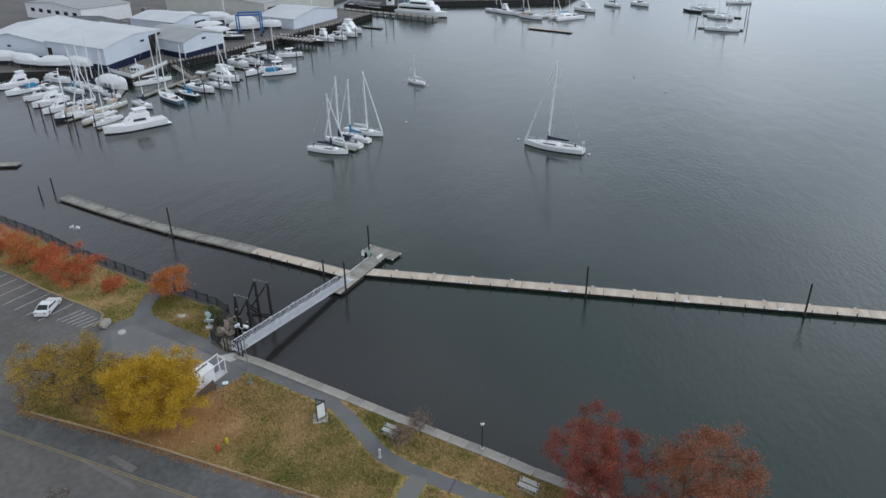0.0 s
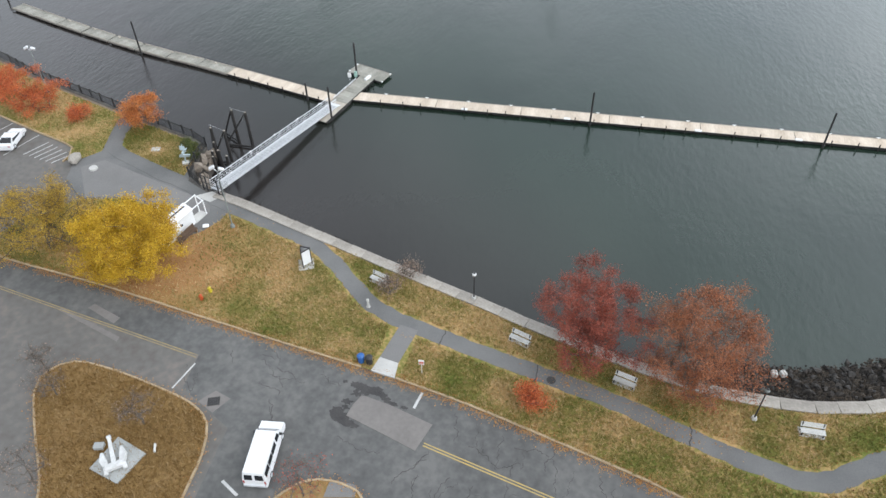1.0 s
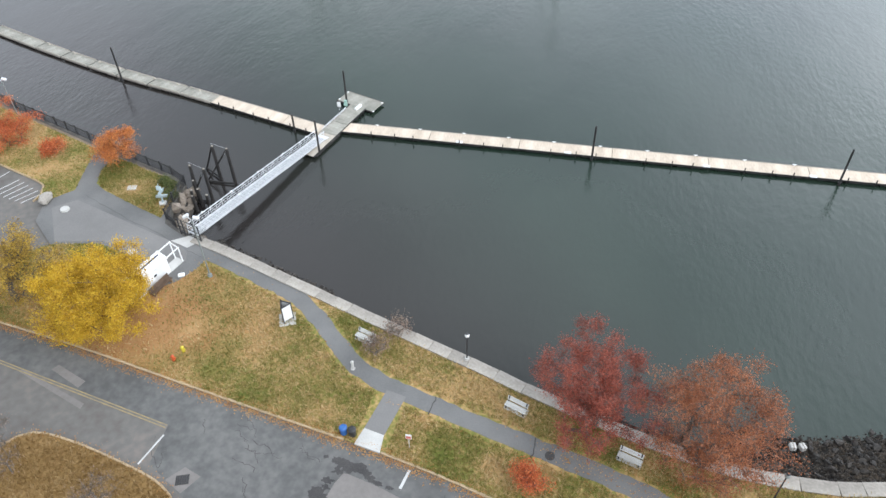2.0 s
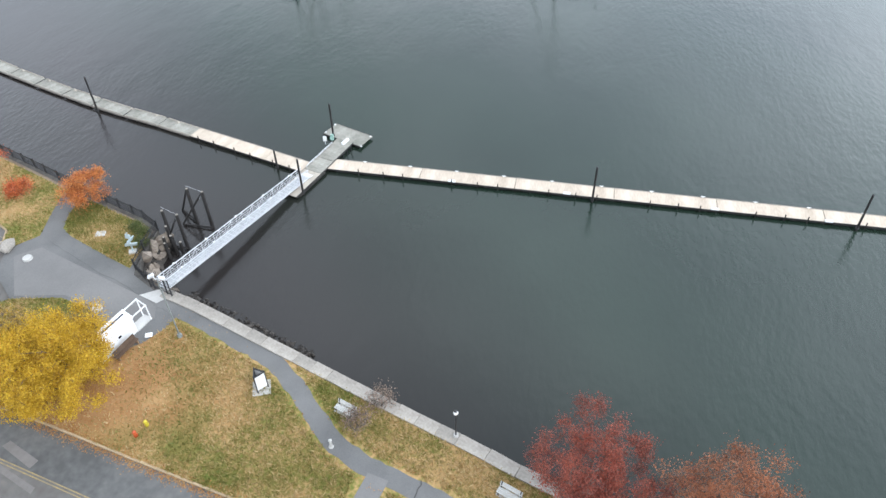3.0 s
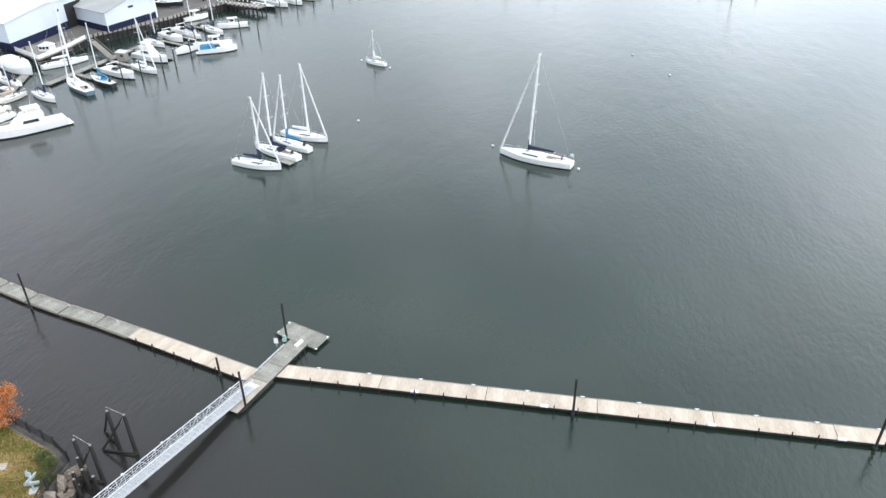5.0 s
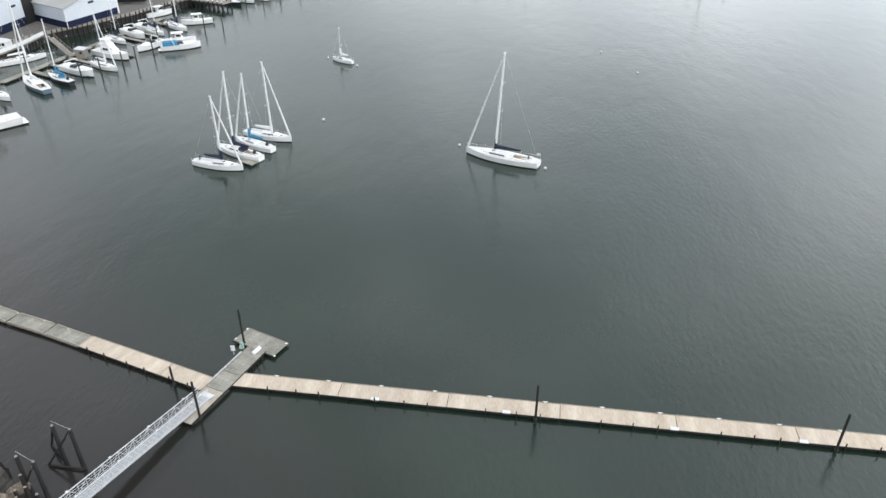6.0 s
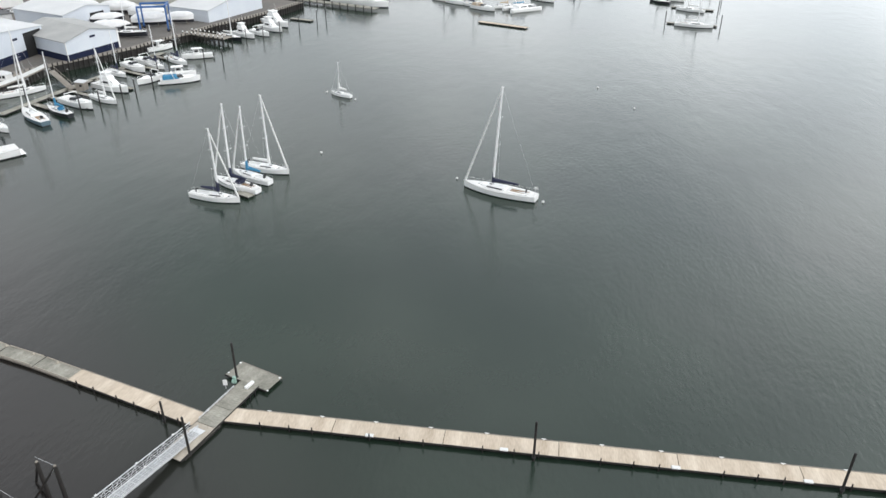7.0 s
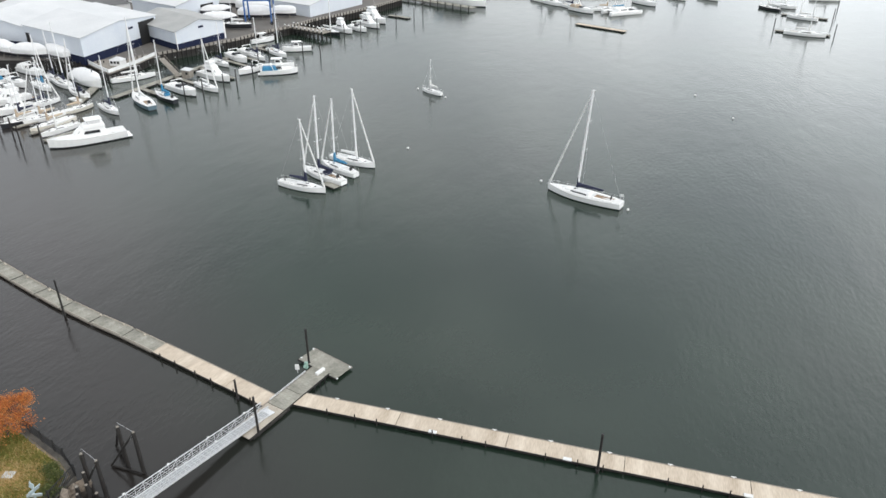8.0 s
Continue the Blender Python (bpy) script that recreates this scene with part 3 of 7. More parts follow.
# ---- floating docks ----
def deck_section(parent, length, width, material, posts=True, near=-1):
    """One dock section along +x from the origin: deck, edge boards, floats; deck top at 0.45."""
    sec = part("deck_section", B(length - 0.06, width, 0.09, pose(length / 2, 0, 0.36), 0.015), material, parent)
    for s in (1, -1):
        # the board on the near side takes the darker of the two timber colours
        part("edge_board", B(length - 0.04, 0.09, 0.22, pose(length / 2, s * (width / 2 + 0.045), 0.26)), M_TIMBER_DARK if s == near else M_TIMBER_GREY, sec, "timber edge board, darker on the near side")
    fl = bmesh.new()
    for k in range(3):
        box(fl, length * 0.24, width - 0.3, 0.45, pose(length * (0.2 + 0.3 * k), 0, -0.1))
    part("float", fl, M_FLOAT, sec, "black float under the deck")
    if not posts and length > 6.1 and width < 2.3:
        for s in (1, -1):
            part("kerb_rail", B(length - 0.5, 0.09, 0.1, pose(length / 2, s * (width / 2 - 0.1), 0.5), 0.015), M_DECK_MID, sec, "pale timber kerb rail")
    if posts:
        for k in ((0.35, 0.62, 0.83) if length > 9 else (0.3, 0.72)):
            post = bmesh.new()
            box(post, 0.11, 0.11, 1.25, pose(length * k, near * (width / 2 + 0.16), -0.25))
            part("mooring_post", post, M_TIMBER_DARK, sec, "short dark timber mooring post")
    return sec


dock_e = thing("floating_dock", "long pale floating dock of hinged timber sections on the water", "floating dock")
dock_w = thing("floating_dock", "older grey floating dock curving away from the gangway", "floating dock")
A, Bp = Vector((-33.9, 68.45)), Vector((30.2, 75.33))
step = 12.24
d_e = (Bp - A).normalized()
ang_e = math.degrees(math.atan2(d_e.y, d_e.x))
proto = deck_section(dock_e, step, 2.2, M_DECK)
proto.matrix_basis = pose(A.x, A.y, 0, 0, 0, ang_e)
rng = random.Random(3)


def copy_part(ob, m, parent, material=None):
    """A copy of a part with its sub-parts, on the same meshes."""
    c = ob.copy()
    scene.collection.objects.link(c)
    c.parent, c.matrix_basis = parent, m
    for ch in ob.children:
        k = ch.copy()
        scene.collection.objects.link(k)
        k.parent = c
    return c


for i in range(1, 7):
    p = A + d_e * step * i
    copy_part(proto, pose(p.x, p.y, rng.uniform(-0.015, 0.015), rng.uniform(-0.3, 0.3), 0, ang_e + rng.uniform(-0.25, 0.25)), dock_e)
west = smooth_line([(-36.4, 66.9), (-45.2, 68.5), (-55.0, 70.2), (-63, 71.6), (-72.6, 73.0), (-91.0, 77.2), (-110.4, 82.5)], 0.25)
cuts, run = [west[0]], 0.0
for a, b in zip(west, west[1:]):
    run += (b - a).length
    if run >= 6.2:
        cuts.append(b)
        run = 0.0
old = None
for i, (a, b) in enumerate(zip(cuts, cuts[1:])):
    d = b - a
    m = pose(a.x, a.y, rng.uniform(-0.03, 0.02), rng.uniform(-0.6, 0.6), 0, math.degrees(math.atan2(d.y, d.x)))
    if i == 0:
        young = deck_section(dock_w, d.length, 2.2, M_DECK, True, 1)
        young.matrix_basis = m
    elif i < 3:
        copy_part(young, m, dock_w)
    elif old is None:
        old = deck_section(dock_w, 6.22, 2.15, M_DECK_OLD, False)
        old.matrix_basis = m
    else:
        copy_part(old, m, dock_w)

landing = thing("floating_dock", "grey planked landing float with a T-shaped head", "floating dock")
sp = pose(-36.25, 61.0, 0.02, 0, 0, 80.0)
for x0, ln, wd in ((0.0, 5.4, 2.5), (5.4, 3.0, 2.5), (8.4, 4.8, 2.45)):
    s = deck_section(landing, ln, wd, M_DECK_OLD if x0 > 5 else M_DECK_MID, False)
    s.matrix_basis = sp @ pose(x0, 0, 0.03)
head = deck_section(landing, 6.4, 2.75, M_DECK_OLD, False)
head.matrix_basis = pose(-37.35, 76.15, 0.0, 0, 0, -14.5)
side = deck_section(landing, 5.6, 0.9, M_DECK_OLD, False)
side.matrix_basis = pose(-35.3, 61.3, -0.08, 0, 0, 79)
for c in ((-37.0, 77.3), (-37.45, 75.2), (-31.05, 75.8), (-31.4, 73.3)):
    part("corner_bumper", B(0.24, 0.24, 0.12, pose(c[0], c[1], 0.4, 0, 0, -14), 0.04), M_WHITE, landing, "white plastic corner bumper")
for k in range(3):
    part("ladder_rail", R((-32.9 + k * 0.15, 70.6 + k * 0.9, 0.0), (-32.7 + k * 0.15, 70.6 + k * 0.9, 1.2), 0.06), M_BLACK, landing, "black steel tie-up post")


def simple(name, bm, material, label, category, x=0, y=0, z=0, rz=0, group="", smooth=False):
    ob = tagged(part(name, bm, material, None, "", smooth), label, category, group)
    ob.matrix_basis = pose(x, y, z, 0, 0, rz)
    return ob


simple("storage_box", B(1.35, 0.42, 0.34, None, 0.04), M_WHITE, "white dock storage box on the landing float", "storage box", -33.8, 73.5, 0.49, 76)
# railing along the landing's far edge
rail = thing("handrail", "low pale edge rail along the landing float", "railing", -36.48, 66.9, 0.48, 80)
for k in range(5):
    part("rail_post", R((k * 1.5, 0, 0), (k * 1.5, 0, 0.3), 0.03), M_ALU, rail)
for z in (0.16, 0.3):
    part("rail_bar", R((0, 0, z), (6.0, 0, z), 0.03), M_ALU, rail)

PILES = [(-72.1, 71.3, 5.8, 0), (0.2, 70.55, 5.2, 0), (30.4, 73.75, 5.25, 4), (-34.75, 62.1, 5.3, 0), (-40.3, 66.0, 2.9, 0), (-36.1, 74.7, 5.4, 0), (-109.2, 83.4, 2.9, 0), (-109.6, 80.4, 2.3, 0)]
for x, y, top, lean in PILES:
    pl = thing("mooring_pile", "dark round timber pile holding the floating dock", "pile", x, y, -2.5, 0, "piles along the floating dock")
    part("shaft", R((0, 0, 0), (0, 0, top + 2.5), 0.15, 0.125, 12), M_TIMBER_DARK, pl)
    part("cap", R((0, 0, top + 2.5), (0, 0, top + 2.62), 0.135, 0.07, 12), M_FLOAT, pl, "black plastic cap")
    part("pile_guide", R((0, 0, 2.86), (0, 0, 2.98), 0.22, 0.22, 12), M_FLOAT, pl, "black steel pile guide")

# green-grey pump stand at the landing
pump = thing("dock_pedestal", "green and white service pedestal with hose on the landing float", "pedestal", -35.75, 73.6, 0.48)
M_PUMP = mat("pale_green_plastic", (0.22, 0.36, 0.31), (0.34, 0.48, 0.42), 2, 10, 0.6)
part("cabinet", B(0.4, 0.35, 0.95, None, 0.05), M_PUMP, pump)
part("hose_reel", R((-0.08, -0.3, 0.5), (0.08, -0.3, 0.5), 0.26, seg=16), M_PUMP, pump, "coiled pale green hose")
part("sign_panel", B(0.5, 0.06, 0.8, pose(-0.5, -1.2, 0.5, 0, 0, 20), 0.02), M_WHITE, pump, "white notice panel")
part("post", R((-0.5, -1.2, 0), (-0.5, -1.2, 0.6), 0.04), M_ALU, pump)

# ---- gangway ----
G0, G1 = Vector((-40.35, 40.75, 2.62)), Vector((-35.70, 64.77, 0.66))
gv = G1 - G0
glen, grise = Vector((gv.x, gv.y)).length, G1.z - G0.z
gm = Matrix.Translation(G0) @ Matrix.Rotation(math.atan2(gv.y, gv.x), 4, "Z") @ Matrix.Rotation(-math.atan2(grise, glen), 4, "Y")
gl = gv.length
gang = tagged(new("gangway"), "long pale aluminium gangway with lattice trusses sloping to the dock", "gangway")
gang.matrix_basis = gm
part("walkway", B(gl, 1.02, 0.08, pose(gl / 2, -0.04, 0)), M_GRATE, gang, "ribbed aluminium walkway")
cr = bmesh.new()
for k in range(int(gl / 0.6)):
    box(cr, 0.05, 1.0, 0.02, pose(0.3 + k * 0.6, -0.04, 0.08))
part("tread_rib", cr, M_ALU, gang)
for s in (0.54, -0.62):
    tr = part("truss", B(gl, 0.08, 0.09, pose(gl / 2, s, 1.17)), M_ALU, gang, "lattice side truss")
    part("bottom_chord", B(gl, 0.1, 0.2, pose(gl / 2, s, -0.1)), M_ALU, tr)
    n_bays = 26
    for k in range(n_bays):
        x0, x1 = gl * k / n_bays, gl * (k + 1) / n_bays
        part("upright", R((x0, s, 0), (x0, s, 1.2), 0.026, seg=6), M_ALU, tr)
        part("diagonal", R((x0, s, 0.05) if k % 2 else (x0, s, 1.17), (x1, s, 1.17) if k % 2 else (x1, s, 0.05), 0.024, seg=6), M_ALU, tr)
    for z in (0.3, 0.58, 0.88):
        part("mid_rail", R((0, s, z), (gl, s, z), 0.022, seg=6), M_ALU, tr)
    for k in range(5):
        part("lamp", B(0.22, 0.16, 0.1, pose(gl * (0.1 + 0.2 * k), s, 1.26)), M_WHITE, tr, "small white lamp on the rail")
part("end_plate", B(0.9, 1.5, 0.04, pose(gl + 0.35, 0, -0.04, 0, 5)), M_ALU, gang, "hinged aluminium end plate")
gate = thing("gate_frame", "black iron gate and fence at the head of the gangway", "gate", -40.4, 40.5, LAND, -12)
for x in (-1.5, -0.9, 0.9, 1.5):
    part("gate_post", B(0.12, 0.12, 2.3, pose(x, 0, 0)), M_BLACK, gate)
for z in (0.3, 1.2, 2.2):
    part("gate_bar", B(3.1, 0.06, 0.06, pose(0, 0, z)), M_BLACK, gate)
for k in range(14):
    if abs(-1.45 + k * 0.22) > 0.9:
        part("picket", R((-1.45 + k * 0.22, 0, 0.1), (-1.45 + k * 0.22, 0, 2.2), 0.02, seg=5), M_BLACK, gate)
for s in (-1, 1):
    for k in range(6):
        part("picket", R((s * 1.5, 0.2 * k, 0.1), (s * 1.5, 0.2 * k, 1.5), 0.02, seg=5), M_BLACK, gate)


def dolphin(x, y, rz, h, spread):
    """Two old tarred piles in the water, propped by a raking pile and a brace."""
    t = thing("timber_dolphin", "braced group of black tarred piles standing in the water", "dolphin", x, y, 0, rz, "old pile frames beside the gangway")
    for a, top in ((0.0, h), (-2.0, h)):
        part("timber_post", R((a, 0, -2.5), (a - 0.1, 0.05, top), 0.24, 0.19, 12), M_TIMBER_DARK, t)
        part("pile_cap", R((a - 0.1, 0.05, top), (a - 0.1, 0.05, top + 0.1), 0.15, 0.1, 12), M_TIMBER_GREY, t, "pale bird-stained pile top")
    rake = Vector((-2.0 - 3.3 * spread, 1.8 * spread, 0.0))
    head = Vector((-2.5, 0.45, h - 0.4))
    part("raking_post", R(rake + (rake - head) * 0.4, head, 0.13, 0.11, 10), M_TIMBER_DARK, t)
    foot = Vector((-2.0 - 1.7 * spread, -0.55, 0.15))
    part("brace", R(foot, (-0.3, 0.2, h - 0.3), 0.11, seg=8), M_TIMBER_DARK, t)
    part("cross_beam", R(foot, (0.1, -0.2, 0.25), 0.12, seg=8), M_TIMBER_DARK, t)
    part("cross_beam", R(rake + Vector((0, 0, 0.3)), (-1.9, 0.1, 0.35), 0.12, seg=8), M_TIMBER_DARK, t)
    part("cable", R((-2.6, 0.5, h + 0.05), (0, 0.05, h), 0.014, seg=5), M_ALU, t, "slack pale cable")
    part("cable", R((-0.1, 0.05, h), (-0.7, -0.1, h - 1.2), 0.014, seg=5), M_ALU, t, "slack pale cable")


dolphin(-42.4, 53.2, 0, 5.4, 1.0)
dolphin(-43.3, 49.2, -4, 5.0, 0.35)
for px, py, top, lean in ((-44.6, 48.6, 3.2, 0.5), (-43.9, 48.0, 2.6, 0.3), (-44.9, 47.6, 2.9, -0.3), (-44.1, 47.0, 2.2, 0.4), (-43.4, 48.3, 1.9, -0.2)):
    stub = thing("timber_stub", "broken black tarred pile leaning beside the gangway", "pile", px, py, -1.5, 0, "broken piles beside the gangway")
    part("shaft", R((0, 0, 0), (-lean, lean * 0.5, top + 1.5), 0.24, 0.17, 10), M_TIMBER_DARK, stub)
    part("pile_cap", R((-lean, lean * 0.5, top + 1.48), (-lean, lean * 0.5, top + 1.56), 0.17, 0.12, 10), M_TIMBER_GREY, stub, "grey weathered pile top")

# ---- iron fence along the water ----
fence = thing("iron_fence", "black iron picket fence along the water's edge", "fence")
fl = smooth_line(FENCE[2:] + [(-45.9, 45.5), (-45.0, 42.6), (-42.6, 41.2)], 2.4)
for a, b in zip(fl, fl[1:]):
    d = b - a
    m = pose(a.x, a.y, LAND, 0, 0, math.degrees(math.atan2(d.y, d.x)))
    ps = part("fence_post", B(0.14, 0.14, 1.55, m), M_BLACK, fence)
    pb = bmesh.new()
    for z in (0.15, 1.25):
        part("fence_rail", B(d.length, 0.06, 0.07, m @ pose(d.length / 2, 0, z)), M_BLACK, fence)
    k = 0.2
    while k < d.length:
        box(pb, 0.035, 0.035, 1.3, m @ pose(k, 0, 0.1))
        k += 0.2
    tagged(part("picket", pb, M_BLACK, fence), kind="stuff")

# ---- boats ----
M_HULL = mat("white_gelcoat", (0.86, 0.865, 0.86), (0.92, 0.92, 0.91), 0.8, 5, 0.3, bump=0.03, vary=0.05)
M_HULL_CREAM = mat("cream_gelcoat", (0.66, 0.62, 0.54), (0.74, 0.71, 0.64), 0.8, 5, 0.35, bump=0.03)
M_HULL_BLUE = mat("blue_grey_hull", (0.10, 0.16, 0.20), (0.15, 0.22, 0.26), 0.8, 5, 0.3, bump=0.03)
M_HULL_DARK = mat("black_hull", (0.018, 0.02, 0.025), (0.03, 0.032, 0.038), 0.8, 5, 0.3, bump=0.03)
M_BOTTOM = mat("bottom_paint", (0.02, 0.022, 0.03), (0.04, 0.04, 0.05), 1, 8, 0.7)
M_BDECK = mat("boat_deck", (0.66, 0.665, 0.66), (0.82, 0.815, 0.80), 1.2, 12, 0.6, bump=0.1)
M_NAVY = mat("navy_canvas", (0.012, 0.016, 0.04), (0.03, 0.035, 0.07), 1.5, 9, 0.85, bump=0.3)
M_BLUE = mat("blue_canvas", (0.03, 0.17, 0.33), (0.06, 0.26, 0.42), 1.5, 9, 0.85, bump=0.3)
M_TAN = mat("tan_canvas", (0.42, 0.33, 0.24), (0.52, 0.43, 0.33), 1.5, 9, 0.85, bump=0.3)
M_WRAP = mat("white_shrink_wrap", (0.74, 0.745, 0.75), (0.84, 0.84, 0.84), 0.7, 4, 0.4, bump=0.4, bump_dist=0.05)
M_MAST = mat("pale_spar", (0.78, 0.79, 0.80), (0.86, 0.86, 0.86), 1, 9, 0.4, bump=0.03)
M_SAILCLOTH = mat("furled_sailcloth", (0.70, 0.70, 0.69), (0.80, 0.80, 0.79), 1, 9, 0.8)
M_BROWNWOOD = mat("dark_brown_timber", (0.07, 0.042, 0.026), (0.13, 0.085, 0.055), 1, 14, 0.8, bump=0.4)
M_TEAK = mat("teak", (0.22, 0.14, 0.08), (0.32, 0.22, 0.13), 1, 14, 0.7)


def hull_shape(L, W, H, stern=0.75, bowrise=0.3, fine=2.2):
    """Stations of a hull along x: half-width and sheer height."""
    out = []
    for i in range(15):
        u = -1 + 2 * i / 14
        w = W / 2 * (1 - (1 - stern) * (-u) ** 2) if u < 0 else W / 2 * max(1 - u ** fine, 0.012)
        out.append((u * L / 2, w, H * (1 + bowrise * max(u, 0) ** 1.6 + 0.04 * max(-u, 0))))
    return out


def add_hull(parent, L, W, H, material, stern=0.75, bowrise=0.3, fine=2.2, deck_mat=None):
    st = hull_shape(L, W, H, stern, bowrise, fine)
    for nm, levels, m in (("hull", (0.16, 0.5, 1.0), material), ("bottom", (-0.5, 0.0, 0.16), M_BOTTOM)):
        bm = bmesh.new()
        rings = []
        for i, (x, w, h) in enumerate(st):
            ring = []
            for s in (1, -1):
                for f in levels if s > 0 else levels[::-1]:
                    z = f * h if nm == "hull" else f * H
                    k = 0.35 if f < -0.3 else 0.80 + 0.2 * max(f, 0) ** 0.6
                    ring.append(bm.verts.new((x + 0.10 * H * max(x / (L / 2), 0) ** 3 * f, s * w * k, z)))
            rings.append(ring)
        for a, b in zip(rings, rings[1:]):
            for k in range(5):
                if k != 2 or nm == "bottom":
                    bm.faces.new((a[k], b[k], b[k + 1], a[k + 1]))
        if nm == "hull":
            for a, b in zip(rings, rings[1:]):
                bm.faces.new((a[5], b[5], b[0], a[0]))
        bm.faces.new(rings[0])
        bmesh.ops.recalc_face_normals(bm, faces=bm.faces)
        part(nm, bm, m, parent, "dark antifouling below the waterline" if nm == "bottom" else "")
    dk = bmesh.new()
    rows = [(dk.verts.new((x + 0.09 * H * max(x / (L / 2), 0) ** 3, w * 0.965, h + 0.012)), dk.verts.new((x, 0, h + 0.06)), dk.verts.new((x + 0.09 * H * max(x / (L / 2), 0) ** 3, -w * 0.965, h + 0.012))) for x, w, h in st]
    for a, b in zip(rows, rows[1:]):
        dk.faces.new((a[0], a[1], b[1], b[0]))
        dk.faces.new((a[1], a[2], b[2], b[1]))
    bmesh.ops.recalc_face_normals(dk, faces=dk.faces)
    part("deck", dk, deck_mat or M_BDECK, parent)
    return st


def house(x0, x1, w0, w1, z0, h, slope=0.35, inset=0.82):
    """A rounded cabin trunk: narrower and raked towards the top."""
    bm = bmesh.new()
    lo = [(x0, w0), (x1, w1), (x1, -w1), (x0, -w0)]
    hi = [(x0 + slope * h * 0.6, w0 * inset), (x1 - slope * h * 2.2, w1 * inset), (x1 - slope * h * 2.2, -w1 * inset), (x0 + slope * h * 0.6, -w0 * inset)]
    a, b = [bm.verts.new((*p, z0)) for p in lo], [bm.verts.new((*p, z0 + h)) for p in hi]
    for i in range(4):
        j = (i + 1) % 4
        bm.faces.new((a[i], a[j], b[j], b[i]))
    bm.faces.new(b)
    bm.faces.new(a[::-1])
    bmesh.ops.recalc_face_normals(bm, faces=bm.faces)
    bmesh.ops.bevel(bm, geom=[e for e in bm.edges if e.verts[0].co.z > z0 + h * 0.5 or e.verts[1].co.z > z0 + h * 0.5], offset=h * 0.16, segments=2, affect="EDGES")
    return bm


def windows(x0, x1, w0, w1, z, h, lean=0.06, side=1):
    """A dark window strip on one side of a cabin."""
    bm = bmesh.new()
    s = side
    v = [bm.verts.new(p) for p in ((x0, s * w0, z), (x1, s * w1, z), (x1 - h * 0.5, s * (w1 - lean), z + h), (x0 + h * 0.2, s * (w0 - lean), z + h))]
    o = [bm.verts.new((q.co.x, q.co.y - s * 0.05, q.co.z)) for q in v]
    bm.faces.new(v)
    bm.faces.new(o[::-1])
    for i in range(4):
        bm.faces.new((v[i], v[(i + 1) % 4], o[(i + 1) % 4], o[i]))
    bmesh.ops.recalc_face_normals(bm, faces=bm.faces)
    return bm


